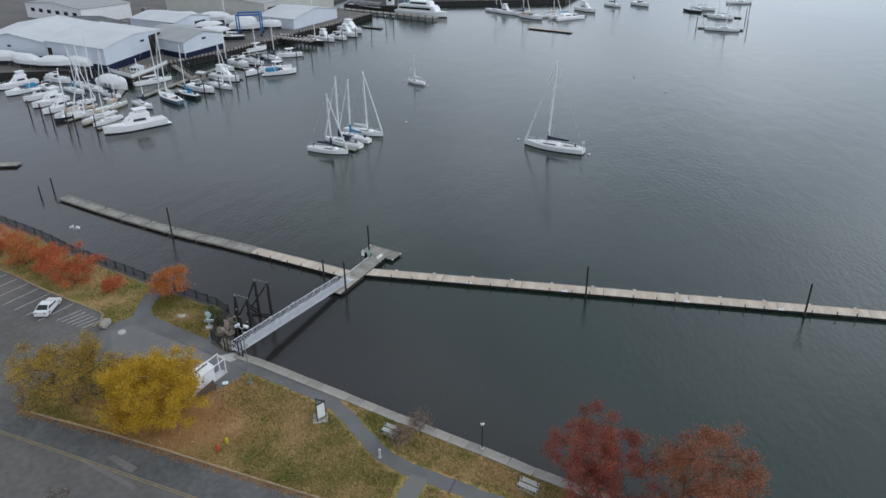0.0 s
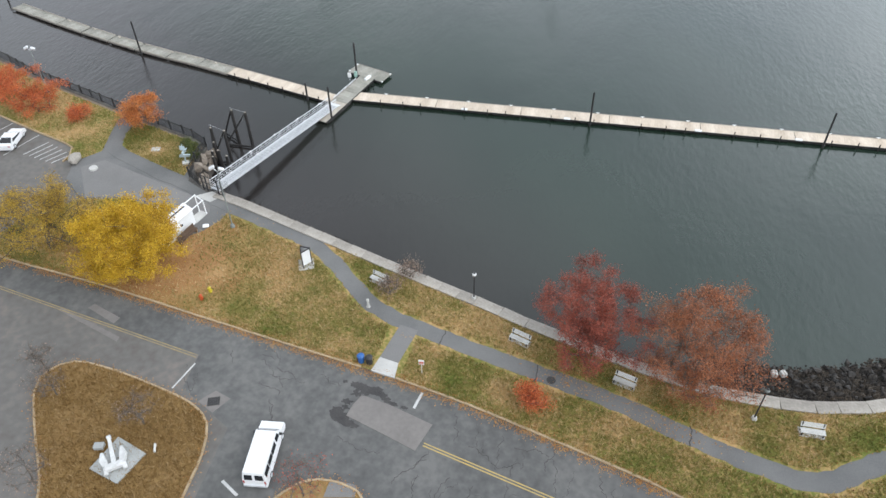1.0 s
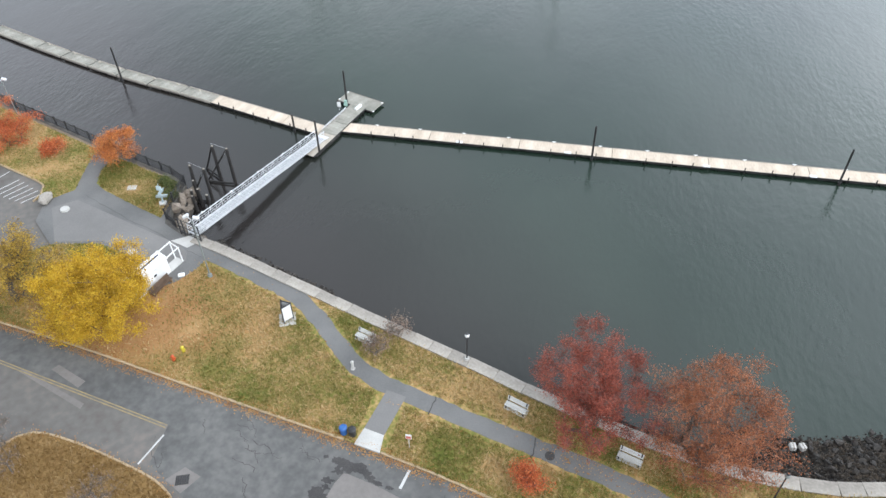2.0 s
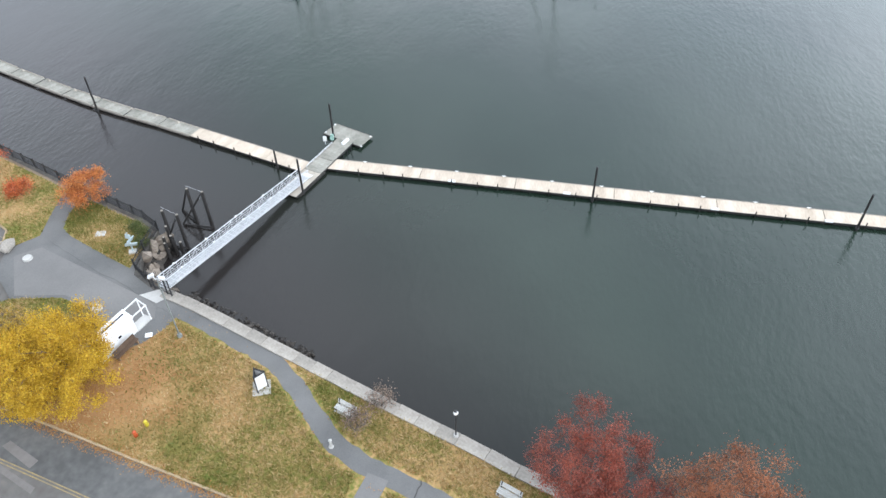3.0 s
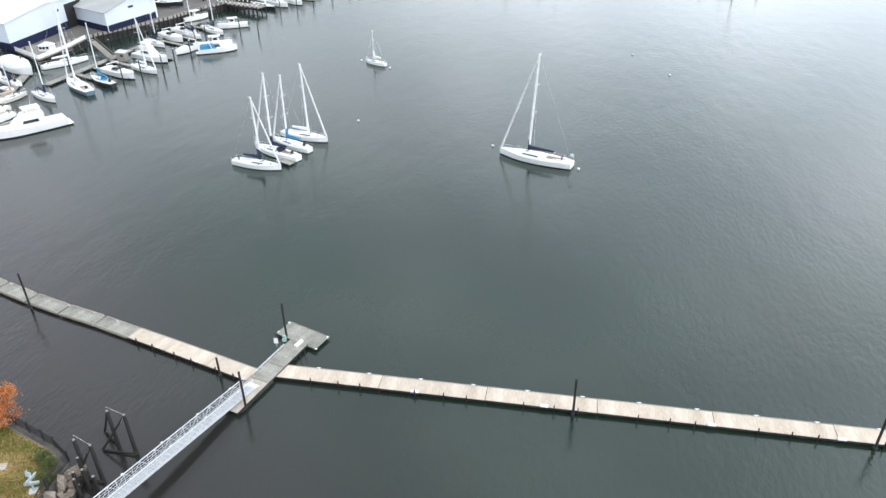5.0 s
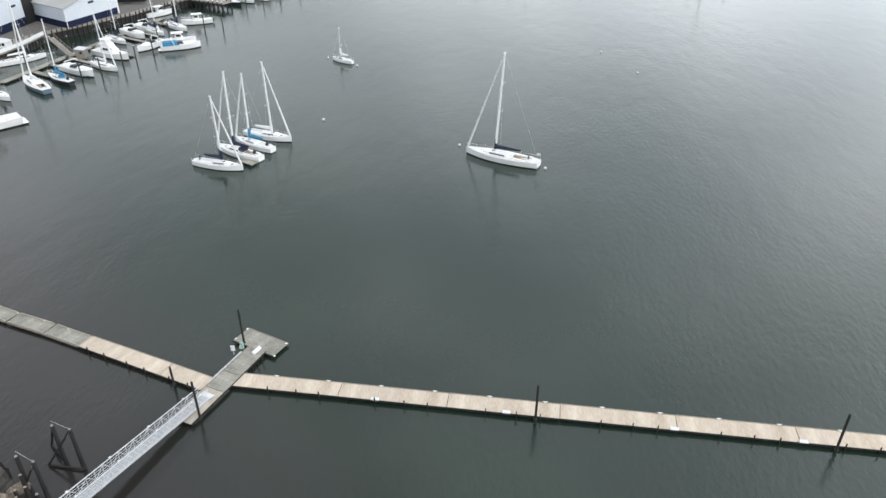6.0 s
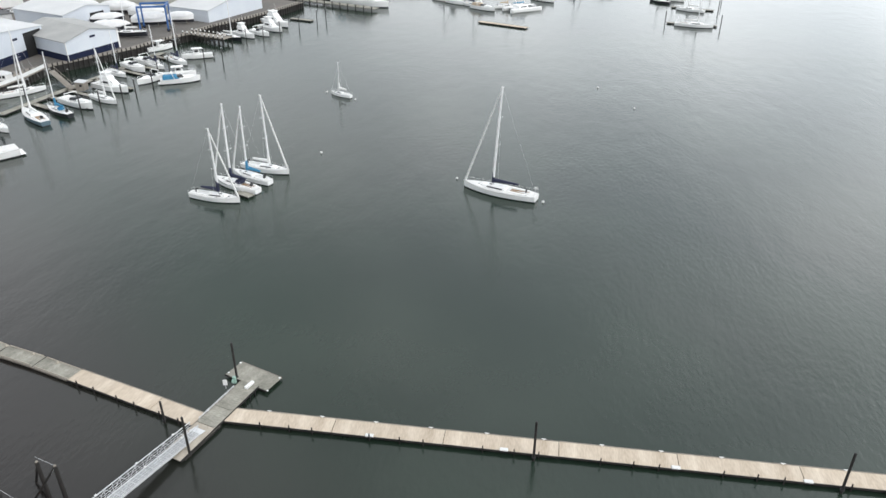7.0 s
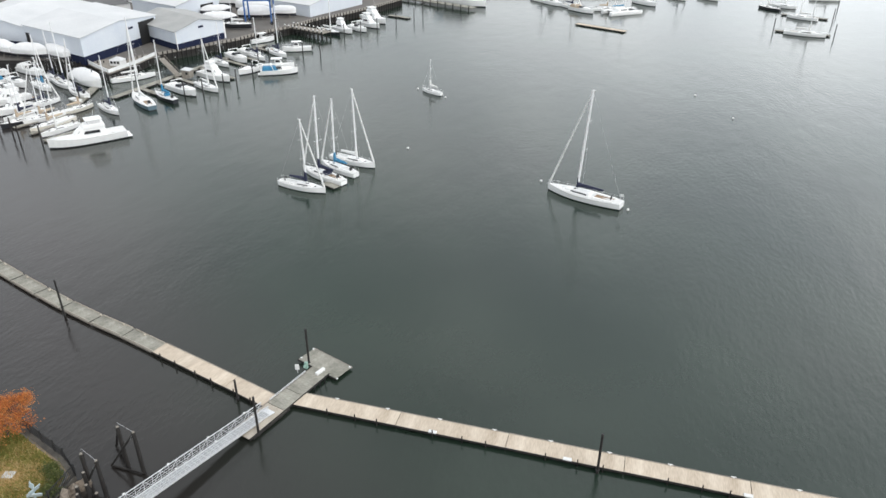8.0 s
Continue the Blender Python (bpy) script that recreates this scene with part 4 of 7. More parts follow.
def sailboat(x, y, head, L, mast=1.3, hull=None, cover=None, genoa=True, label="", rake=0.02, dodger=None, rig=True, group="", z=0.0, heel=0.0):
    cover, hull = cover or M_NAVY, hull or M_HULL
    W, H = L * 0.27, 0.55 + L * 0.04
    t = thing("sailboat", label or "white moored sailing yacht with a bare mast", "sailboat", x, y, z, head, group)
    t.matrix_basis = pose(x, y, z, heel, 0, head)
    add_hull(t, L, W, H, hull, 0.55, 0.24, 1.9)
    ch = 0.16 + L * 0.024
    part("cabin", house(-L * 0.10, L * 0.26, W * 0.30, W * 0.20, H + 0.03, ch), M_HULL, t)
    for s in (1, -1):
        part("cabin_window", windows(-L * 0.06, L * 0.16, W * 0.285, W * 0.235, H + 0.06 + ch * 0.25, ch * 0.4, side=s), M_DARKGLASS, t, "dark cabin window")
    ck = bmesh.new()
    for s in (1, -1):
        box(ck, L * 0.26, W * 0.10, 0.22, pose(-L * 0.27, s * W * 0.25, H + 0.03), 0.04)
    part("cockpit_coaming", ck, M_HULL, t)
    part("cockpit_sole", B(L * 0.24, W * 0.34, 0.02, pose(-L * 0.27, 0, H + 0.06)), M_TEAK if L > 11 else M_BDECK, t, "cockpit floor")
    part("hatch", B(0.55, 0.5, 0.06, pose(L * 0.30, 0, H * 1.06 + 0.04), 0.02), M_DARKGLASS, t, "dark deck hatch")
    part("hatch", B(0.6, 0.55, 0.05, pose(L * 0.12, 0, H + ch + 0.02), 0.02), M_DARKGLASS, t, "dark deck hatch")
    if L > 9:
        part("steering_wheel", R((-L * 0.36, 0, H + 0.55), (-L * 0.355, 0, H + 0.55), 0.42, seg=16), M_BLACK, t)
        part("wheel_pedestal", B(0.16, 0.2, 0.6, pose(-L * 0.35, 0, H + 0.03), 0.02), M_HULL, t)
    if rig:
        mx, mh = L * 0.10, L * mast
        top = (mx - rake * mh, 0, H + mh)
        r = 0.03 + L * ((0.008 if group else 0.0125) if L > 8 else 0.004)
        ms = part("mast", R((mx, 0, H), top, r * 1.2, r * 0.95, 8), M_MAST, t)
        for f, sw in ((0.42, 0.30), (0.70, 0.24)):
            c = (mx - rake * mh * f, 0, H + mh * f)
            for s in (1, -1):
                part("spreader", R(c, (c[0] - 0.25, s * W * sw, c[2] + 0.15), 0.035, seg=6), M_MAST, ms)
        for s in (1, -1):
            part("shroud", R((top[0], 0, top[2] - 0.3), (mx - 0.3, s * W * 0.46, H), 0.007, seg=4), M_MAST, ms)
        part("backstay", R(top, (-L * 0.49, 0, H), 0.007, seg=4), M_MAST, ms)
        part("masthead", B(0.5, 0.12, 0.12, pose(top[0] - 0.1, 0, top[2])), M_MAST, ms)
        bz = H + ch + 0.75
        part("boom", R((mx - 0.1, 0, bz), (mx - L * 0.36, 0, bz + 0.1), 0.07, seg=8), M_MAST, t)
        if cover:
            sc_ = part("sail_cover", R((mx - 0.15, 0, bz + 0.16), (mx - 0.15 - L * 0.34, 0, bz + 0.18), 0.37, 0.19, 10), cover, t, "canvas cover over the lowered mainsail")
            part("cover_collar", R((mx - 0.1, 0, bz - 0.3), (mx - 0.1, 0, bz + 1.6), 0.32, 0.22, 8), cover, sc_)
        if genoa:
            part("furled_headsail", R((L * 0.485, 0, H * 1.25), (top[0] + 0.15, 0, top[2] - 0.6), 0.19, 0.09, 8), M_SAILCLOTH, t, "white headsail rolled on its stay")
        else:
            part("forestay", R((L * 0.485, 0, H * 1.2), (top[0], 0, top[2] - 0.5), 0.012, seg=4), M_MAST, t)
    if dodger:
        dg = house(-L * 0.16, -L * 0.03, W * 0.26, W * 0.24, H + ch * 0.7, 0.75, 0.3, 0.85)
        part("spray_hood", dg, dodger, t, "canvas spray hood over the companionway")
    pu = bmesh.new()
    for s in (1, -1):
        rod(pu, (L * 0.38, s * W * 0.18, H * 1.15), (L * 0.38, s * W * 0.18, H * 1.15 + 0.6), 0.02, seg=5)
        rod(pu, (L * 0.38, s * W * 0.18, H * 1.15 + 0.6), (L * 0.5, 0, H * 1.25 + 0.6), 0.02, seg=5)
        rod(pu, (-L * 0.48, s * W * 0.32, H), (-L * 0.48, s * W * 0.32, H + 0.7), 0.02, seg=5)
        rod(pu, (L * 0.38, s * W * 0.18, H * 1.15 + 0.55), (-L * 0.48, s * W * 0.34, H + 0.62), 0.009, seg=4)
        for k in range(5):
            u = -0.35 + 0.16 * k
            rod(pu, (L * u, s * W * 0.46, H), (L * u, s * W * 0.46, H + 0.6), 0.015, seg=4)
    for k in range(4):
        part("deck_fitting", B(0.22, 0.16, 0.1, pose(L * (-0.02 + 0.1 * k), W * (0.34 - 0.05 * k) * (-1) ** k, H + 0.03), 0.02), M_BLACK if k % 2 else M_ALU, t, "small deck fitting")
    part("guard_rail", pu, M_MAST, t, "thin steel guard rails")
    return t


def motorboat(x, y, head, L, style="express", label="", hull=None, cover=None, z=0.0, group=""):
    W, H = L * 0.31, 0.75 + L * 0.055
    t = thing("motorboat", label or "white motor cruiser moored at the dock", "motorboat", x, y, z, head, group)
    add_hull(t, L, W, H, hull or M_HULL, 0.9, 0.35, 2.6)
    if style in ("fly", "yacht"):
        hh = 1.1 + L * 0.045
        part("deckhouse", house(-L * 0.26, L * 0.20, W * 0.40, W * 0.32, H + 0.02, hh, 0.42), M_HULL, t)
        for s in (1, -1):
            part("deckhouse_window", windows(-L * 0.16, L * 0.05, W * 0.395, W * 0.36, H + hh * 0.42, hh * 0.32, 0.09, side=s), M_DARKGLASS, t, "dark tinted side window")
        part("windscreen", B(0.06, W * 0.5, hh * 0.45, pose(L * 0.125, 0, H + hh * 0.45, 0, -38)), M_DARKGLASS, t, "dark raked windscreen")
        fb = part("flybridge", house(-L * 0.24, L * 0.06, W * 0.34, W * 0.27, H + hh + 0.03, 0.75, 0.3, 0.95), M_HULL, t)
        part("hardtop", B(L * 0.22, W * 0.62, 0.1, pose(-L * 0.11, 0, H + hh + 1.6), 0.03), M_HULL, t, "white flybridge hardtop")
        enc = B(L * 0.17, W * 0.52, 0.8, pose(-L * 0.11, 0, H + hh + 0.8), 0.08)
        part("bridge_enclosure", enc, M_WRAP, fb, "clear and white flybridge enclosure")
        part("foredeck_trunk", house(L * 0.12, L * 0.40, W * 0.28, W * 0.1, H * 1.05, 0.4, 0.3), M_HULL, t)
        part("swim_platform", B(L * 0.07, W * 0.8, 0.08, pose(-L * 0.53, 0, 0.3), 0.02), M_TEAK if style == "fly" else M_HULL, t)
        part("cockpit", B(L * 0.16, W * 0.66, 0.03, pose(-L * 0.39, 0, H + 0.04)), M_TEAK, t, "open cockpit floor")
        part("antenna", R((-L * 0.1, W * 0.25, H + hh + 2.2), (-L * 0.14, W * 0.25, H + hh + 4.2), 0.02, seg=5), M_MAST, t)
    elif style == "pilot":
        part("wheelhouse", house(-L * 0.08, L * 0.16, W * 0.36, W * 0.32, H + 0.02, 1.7, 0.2, 0.9), M_HULL, t)
        for s in (1, -1):
            part("wheelhouse_window", windows(-L * 0.04, L * 0.10, W * 0.37, W * 0.345, H + 0.85, 0.6, 0.04, side=s), M_DARKGLASS, t, "dark wheelhouse window")
        part("windscreen", B(0.05, W * 0.5, 0.7, pose(L * 0.105, 0, H + 0.9, 0, -15)), M_DARKGLASS, t)
        part("roof", B(L * 0.34, W * 0.74, 0.08, pose(0, 0, H + 1.74), 0.03), M_HULL, t, "overhanging white roof")
        part("engine", B(0.6, 0.5, 1.1, pose(-L * 0.52, 0, 0.3), 0.08), M_BLACK, t, "black outboard engine")
        part("cockpit", B(L * 0.3, W * 0.7, 0.03, pose(-L * 0.3, 0, H + 0.04)), M_BDECK, t)
    else:
        part("cuddy", house(-L * 0.05, L * 0.36, W * 0.36, W * 0.14, H + 0.02, 0.55, 0.3), M_HULL, t)
        part("windscreen", house(-L * 0.10, L * 0.10, W * 0.38, W * 0.30, H + 0.3, 0.6, 0.5, 0.86), M_DARKGLASS, t, "dark wraparound windscreen")
        part("radar_arch", B(0.35, W * 0.9, 0.12, pose(-L * 0.2, 0, H + 1.55), 0.04), M_HULL, t, "white radar arch")
        for s in (1, -1):
            part("arch_leg", R((-L * 0.14, s * W * 0.43, H), (-L * 0.2, s * W * 0.42, H + 1.6), 0.08, seg=6), M_HULL, t)
        part("cockpit", B(L * 0.28, W * 0.66, 0.03, pose(-L * 0.28, 0, H + 0.04)), M_BDECK, t, "cockpit floor")
        sb = bmesh.new()
        box(sb, 0.6, W * 0.6, 0.4, pose(-L * 0.38, 0, H + 0.04), 0.06)
        box(sb, 0.6, W * 0.25, 0.6, pose(-L * 0.18, W * 0.18, H + 0.04), 0.06)
        part("seat", sb, M_HULL, t, "white vinyl seats")
        part("swim_platform", B(L * 0.07, W * 0.75, 0.06, pose(-L * 0.53, 0, 0.3), 0.02), M_HULL, t)
        if cover:
            part("cockpit_cover", house(-L * 0.44, -L * 0.02, W * 0.44, W * 0.40, H + 0.1, 0.9, 0.3, 0.8), cover, t, "canvas cockpit cover")
    rl = bmesh.new()
    for s in (1, -1):
        rod(rl, (L * 0.0, s * W * 0.46, H + 0.55), (L * 0.30, s * W * 0.36, H * 1.1 + 0.6), 0.02, seg=5)
        rod(rl, (L * 0.30, s * W * 0.36, H * 1.1 + 0.6), (L * 0.5, 0, H * 1.33 + 0.55), 0.02, seg=5)
        for u, w in ((0, 0.46), (0.15, 0.43), (0.3, 0.36), (0.41, 0.2)):
            rod(rl, (L * u, s * W * w, H), (L * u, s * W * w, H * (1 + u * 0.5) + 0.58), 0.018, seg=4)
    part("bow_rail", rl, M_MAST, t, "steel bow rail")
    return t


def wrapped_boat(x, y, head, L, z=0.0, hull=None, group=""):
    W, H = L * 0.31, 0.9 + L * 0.06
    t = thing("wrapped_boat", "boat covered for winter in white shrink-wrap", "boat", x, y, z, head, group)
    st = add_hull(t, L, W, H, hull or M_HULL, 0.85, 0.3, 2.4)
    bm = bmesh.new()
    rg = random.Random(int(L * 10 + abs(x)))
    rows = []
    for px, w, h in st:
        k = 1 - abs(px / (L / 2)) ** 3
        top = h + 0.35 + L * 0.13 * k + rg.uniform(-0.08, 0.08)
        rows.append([bm.verts.new((px, s * w * f, h + (top - h) * g)) for s, f, g in ((1, 1.02, -0.12), (1, 0.86, 0.55), (1, 0.3, 0.95), (-1, 0.3, 0.95), (-1, 0.86, 0.55), (-1, 1.02, -0.12))])
    for a, b in zip(rows, rows[1:]):
        for k in range(5):
            bm.faces.new((a[k], a[k + 1], b[k + 1], b[k]))
    bm.faces.new(rows[0][::-1])
    bmesh.ops.recalc_face_normals(bm, faces=bm.faces)
    part("wrap_cover", bm, M_WRAP, t, "taut white shrink-wrap cover", True)
    if z > 0.5:
        for u in (-0.3, 0.25):
            for s in (1, -1):
                part("jack_stand", R((L * u, s * W * 0.55, -z + 2.2), (L * u, s * W * 0.36, 0.3), 0.07, seg=5), M_TIMBER_GREY, t, "slanted boat stand")
            part("keel_block", B(0.3, 0.5, z - 2.2, pose(L * u, 0, -z + 2.2)), M_TIMBER_GREY, t)
    return t


def catamaran(x, y, head, L, label, cover=None):
    t = thing("catamaran", label, "catamaran", x, y, 0, head)
    W, H = L * 0.5, 0.8 + L * 0.03
    for s in (1, -1):
        st = hull_shape(L, L * 0.15, H, 0.8, 0.2, 2.0)
        bm = bmesh.new()
        rows = [[bm.verts.new((px, w * k, hh * f)) for k, f in ((0.5, -0.3), (0.95, 0.3), (1, 1), (-1, 1), (-0.95, 0.3), (-0.5, -0.3))] for px, w, hh in st]
        for a, b in zip(rows, rows[1:]):
            for k in range(6):
                bm.faces.new((a[k], b[k], b[(k + 1) % 6], a[(k + 1) % 6]))
        bm.faces.new(rows[0])
        bmesh.ops.recalc_face_normals(bm, faces=bm.faces)
        me = part("side_hull", bm, M_HULL, t)
        me.matrix_basis = pose(0, s * W * 0.38, 0)
    part("bridge_deck", B(L * 0.5, W * 0.72, 0.3, pose(-L * 0.12, 0, H - 0.2), 0.05), M_BDECK, t)
    part("saloon", house(-L * 0.22, L * 0.12, W * 0.32, W * 0.26, H + 0.1, 0.9, 0.35), M_HULL, t)
    for s in (1, -1):
        part("saloon_window", windows(-L * 0.16, L * 0.04, W * 0.31, W * 0.285, H + 0.4, 0.35, side=s), M_DARKGLASS, t)
    part("cross_beam", R((L * 0.36, -W * 0.36, H), (L * 0.36, W * 0.36, H), 0.08), M_MAST, t)
    part("trampoline", B(L * 0.2, W * 0.6, 0.02, pose(L * 0.25, 0, H - 0.02)), M_BLACK, t, "black net between the bows")
    part("mast", R((L * 0.06, 0, H + 0.5), (L * 0.05, 0, H + L * 1.2), 0.1, 0.07), M_MAST, t)
    part("boom", R((L * 0.04, 0, H + 1.7), (-L * 0.34, 0, H + 1.8), 0.08), M_MAST, t)
    part("sail_cover", R((L * 0.03, 0, H + 1.95), (-L * 0.33, 0, H + 1.95), 0.24, 0.14), cover or M_NAVY, t, "canvas sail cover")


def dinghy(x, y, head, L, material=None, label="small white open dinghy on the water"):
    t = thing("dinghy", label, "dinghy", x, y, 0, head)
    add_hull(t, L, L * 0.38, 0.55, material or M_HULL, 0.85, 0.25, 2.4)
    part("thwart", B(0.3, L * 0.32, 0.05, pose(0, 0, 0.62)), M_TEAK, t, "wooden bench seat")
    part("engine", B(0.35, 0.3, 0.7, pose(-L * 0.52, 0, 0.2), 0.05), M_BLACK, t, "small black outboard engine")


def buoy(x, y):
    t = thing("mooring_buoy", "small white round mooring buoy", "buoy", x, y, 0, 0, "mooring buoys")
    part("ball", ball(bmesh.new(), (0, 0, 0.1), 0.27, 2), M_WHITE, t, "", True)
    part("ring", R((0, 0, 0.4), (0, 0, 0.6), 0.05), M_BLACK, t)


# moored yachts in the open water
main = sailboat(-15.3, 135.9, 167, 14.6, 1.30, label="large white sailing yacht on a mooring, mainsail under a black cover", rake=0.06, cover=M_NAVY)
part("stern_flag_pole", R((-7.1, 1.2, 1.2), (-7.5, 1.2, 3.4), 0.03), M_MAST, main)
part("flag", B(0.7, 0.03, 0.45, pose(-7.5, 1.2, 2.95)), M_WHITE, main, "pale flag")
buoy(-24.6, 140.8)
buoy(-7.0, 134.2)
sailboat(-65.0, 120.2, -3, 10.2, 1.24, label="white sailing yacht rafted beside others, black sail cover", dodger=None)
sailboat(-64.0, 126.2, 163, 11.4, 1.32, label="white sailing yacht in the raft with a dark spray hood", dodger=M_NAVY)
sailboat(-63.0, 130.4, 161, 10.2, 1.32, label="white sailing yacht in the raft with a blue sail cover", cover=M_BLUE)
sailboat(-62.3, 135.0, -8, 10.8, 1.34, label="white sailing yacht at the end of the raft, boom uncovered", cover=M_SAILCLOTH)
tender = thing("floating_dock", "small pale float tied between the rafted yachts", "float", -60.7, 123.1, 0, -19)
deck_section(tender, 3.6, 1.5, M_DECK_OLD, False).matrix_basis = pose(-1.8, 0, -0.05)
sailboat(-66.2, 186.0, 160, 6.8, 1.15, label="small white sailboat on a mooring", genoa=False, cover=M_SAILCLOTH)
for bx, by in ((-71.3, 188.5), (-61.6, 184.0), (-55.5, 147.0), (-2, 211), (8, 195)):
    buoy(bx, by)

# ---- marina basin ----
FL = "boats in the marina"
motorboat(-120.9, 124.0, 236, 15.5, "yacht", "large white flybridge motor yacht at the dock end", group=FL)
sailboat(-131.6, 126.6, 262, 9.2, 1.2, genoa=False, group=FL, cover=M_SAILCLOTH)
sailboat(-136.0, 128.6, 262, 11.0, 1.25, M_HULL_CREAM, M_TAN, genoa=False, group=FL, label="cream sailing yacht with tan canvas at its berth")
sailboat(-141.4, 131.4, 256, 10.2, 1.25, group=FL, cover=M_TAN, label="white sailing yacht with tan covers at its berth")
sailboat(-147.6, 131.0, 258, 9.6, 1.2, genoa=False, group=FL)
motorboat(-153.0, 132.6, 258, 9.5, "fly", group=FL, label="white flybridge cruiser at its berth")
motorboat(-160.4, 137.4, 255, 10.5, "fly", group=FL, label="white flybridge cruiser at its berth")
motorboat(-168.5, 141.5, 255, 9.0, "pilot", group=FL, label="white pilothouse motorboat at its berth")
sailboat(-132.6, 142.2, -22, 10.0, 1.25, genoa=False, group=FL, dodger=M_SAILCLOTH, label="white sailing yacht behind the motor yacht")
dinghy(-146.0, 145.0, -15, 5.0)
wrapped_boat(-155.6, 158.4, -20, 15.0, 0.0, group=FL)
sailboat(-147.2, 166.2, 60, 12.0, 1.3, genoa=False, group=FL, cover=M_SAILCLOTH, label="white hulled sailing yacht beside the wrapped boat")
sailboat(-129.6, 150.2, 150, 14.5, 1.3, M_HULL_BLUE, M_SAILCLOTH, group=FL, label="blue-grey hulled sailing yacht at its berth")
sailboat(-126.8, 155.2, 158, 10.5, 1.3, M_HULL_DARK, M_BLUE, genoa=False, group=FL, dodger=M_BLUE, label="dark hulled sailboat with bright blue canvas")
motorboat(-126.6, 161.6, -18, 12.0, "express", group=FL)
sailboat(-122.9, 166.6, -20, 10.8, 1.2, group=FL, cover=M_SAILCLOTH)
motorboat(-127.0, 175.6, -14, 12.2, "fly", group=FL)
sailboat(-135.2, 188.8, -25, 10.0, 1.15, genoa=False, group=FL)
motorboat(-133.8, 195.2, -27, 11.5, "express", group=FL)
motorboat(-133.2, 201.2, -22, 11.0, "express", group=FL, label="white express cruiser with long foredeck")
sailboat(-126.6, 205.6, -28, 11.8, 1.2, genoa=False, group=FL, cover=M_NAVY)
motorboat(-122.0, 185.6, 258, 9.4, "express", group=FL, cover=None)
motorboat(-113.6, 186.8, 35, 10.4, "express", group=FL, cover=M_BLUE, label="white cruiser with a blue cockpit cover at the dock end")
motorboat(-140.5, 218.0, 60, 8.6, "pilot", group=FL)
motorboat(-123.4, 212.0, 215, 9.0, "pilot", group=FL, label="white pilothouse boat with black outboard engines")
sailboat(-127.0, 238.4, -22, 12.0, 1.25, M_HULL_DARK, M_SAILCLOTH, genoa=False, group=FL, label="black hulled sailing yacht beside the pier")
motorboat(-123.6, 242.4, -24, 10.5, "fly", group=FL)
motorboat(-119.8, 246.4, -24, 9.5, "express", group=FL)
motorboat(-119.2, 254.0, -24, 11.5, "fly", group=FL)
motorboat(-121.6, 263.0, -30, 14.5, "fly", group=FL, label="tall white flybridge yacht at the pier end")
sailboat(-163.2, 150.2, -18, 10.5, 1.25, group=FL, cover=M_BLUE)
sailboat(-160.0, 154.2, -22, 12.5, 1.25, genoa=False, group=FL, cover=M_NAVY, label="white sailing yacht on the inner berth")
motorboat(-172, 150, -18, 10, "express", group=FL)
motorboat(-178.0, 160.0, -10, 11.0, "express", group=FL, cover=M_SAILCLOTH, label="white cruiser under a pale cover by the bulkhead")
motorboat(-186.0, 151.5, 250, 11.5, "fly", group=FL, label="white flybridge cruiser on the inner float")
motorboat(-178.5, 145.6, 254, 10.0, "express", group=FL, cover=M_BLUE, label="white cruiser with blue canvas at its berth")
sailboat(-166.5, 157.0, -20, 10.0, 1.25, group=FL, cover=M_NAVY, genoa=False, label="white sailing yacht with navy cover by the deck")
sailboat(-150.2, 149.6, 160, 10.5, 1.25, group=FL, cover=M_NAVY, dodger=M_NAVY, label="white sailing yacht with a navy spray hood on the inner float")
sailboat(-144.4, 127.6, 258, 9.8, 1.2, M_HULL_DARK, M_TAN, genoa=False, group=FL, label="dark hulled sailboat with tan covers at its berth")
motorboat(-117.2, 191.4, 32, 9.6, "pilot", group=FL, label="white pilothouse boat at the float end")
sailboat(-129.6, 199.0, -24, 9.4, 1.2, genoa=False, group=FL, cover=M_NAVY, label="white sailing yacht between cruisers")
sailboat(-151.0, 139.2, 76, 9.0, 1.2, group=FL)
sailboat(-139.6, 139.0, 78, 8.6, 1.2, M_HULL_CREAM, M_TAN, genoa=False, group=FL, label="small cream sailboat at the inner float")

# far moorings
FAR = "boats at the far moorings"
catamaran(-38.5, 315.0, 44, 15.0, "white catamaran at the far docks", M_BLUE)
for i, (bx, by, hd, L) in enumerate(((-75, 327, -30, 11), (-68, 322, -32, 10), (-60, 318, -32, 11.5), (-54, 312, -30, 12), (-46, 318, 30, 10), (-33, 338, -35, 12), (-22, 356, -35, 10), (-9, 361, -42, 11))):
    if i % 2:
        motorboat(bx, by, hd, L, "fly" if i % 4 == 1 else "express", group=FAR, label="white motorboat at the far docks", cover=M_TAN if i == 3 else None)
    else:
        sailboat(bx, by, hd, L, 1.2, group=FAR, label="white sailboat at the far docks", cover=M_TAN if i == 4 else M_NAVY)
for bx, by, hd, L, hl in ((27, 299.6, -8, 13.5, M_HULL), (27.2, 330.5, 158, 11.5, M_HULL), (20.4, 353.2, -16, 11, M_HULL), (37.6, 378, 10, 12, M_HULL), (15.5, 347, 150, 9.5, M_HULL_DARK)):
    sailboat(bx, by, hd, L, 1.2, hl, M_SAILCLOTH, False, group=FAR, label="sailboat tied to a far mooring float")


def float_dock(x, y, rz, length, width, label="grey timber marina float", group="marina floats", deck_m=None):
    t = thing("dock_float", label, "dock", x, y, 0, rz, group)
    k = max(1, round(length / 6))
    for i in range(k):
        deck_section(t, length / k, width, deck_m or M_DECK_OLD, False).matrix_basis = pose(i * length / k, 0, 0)


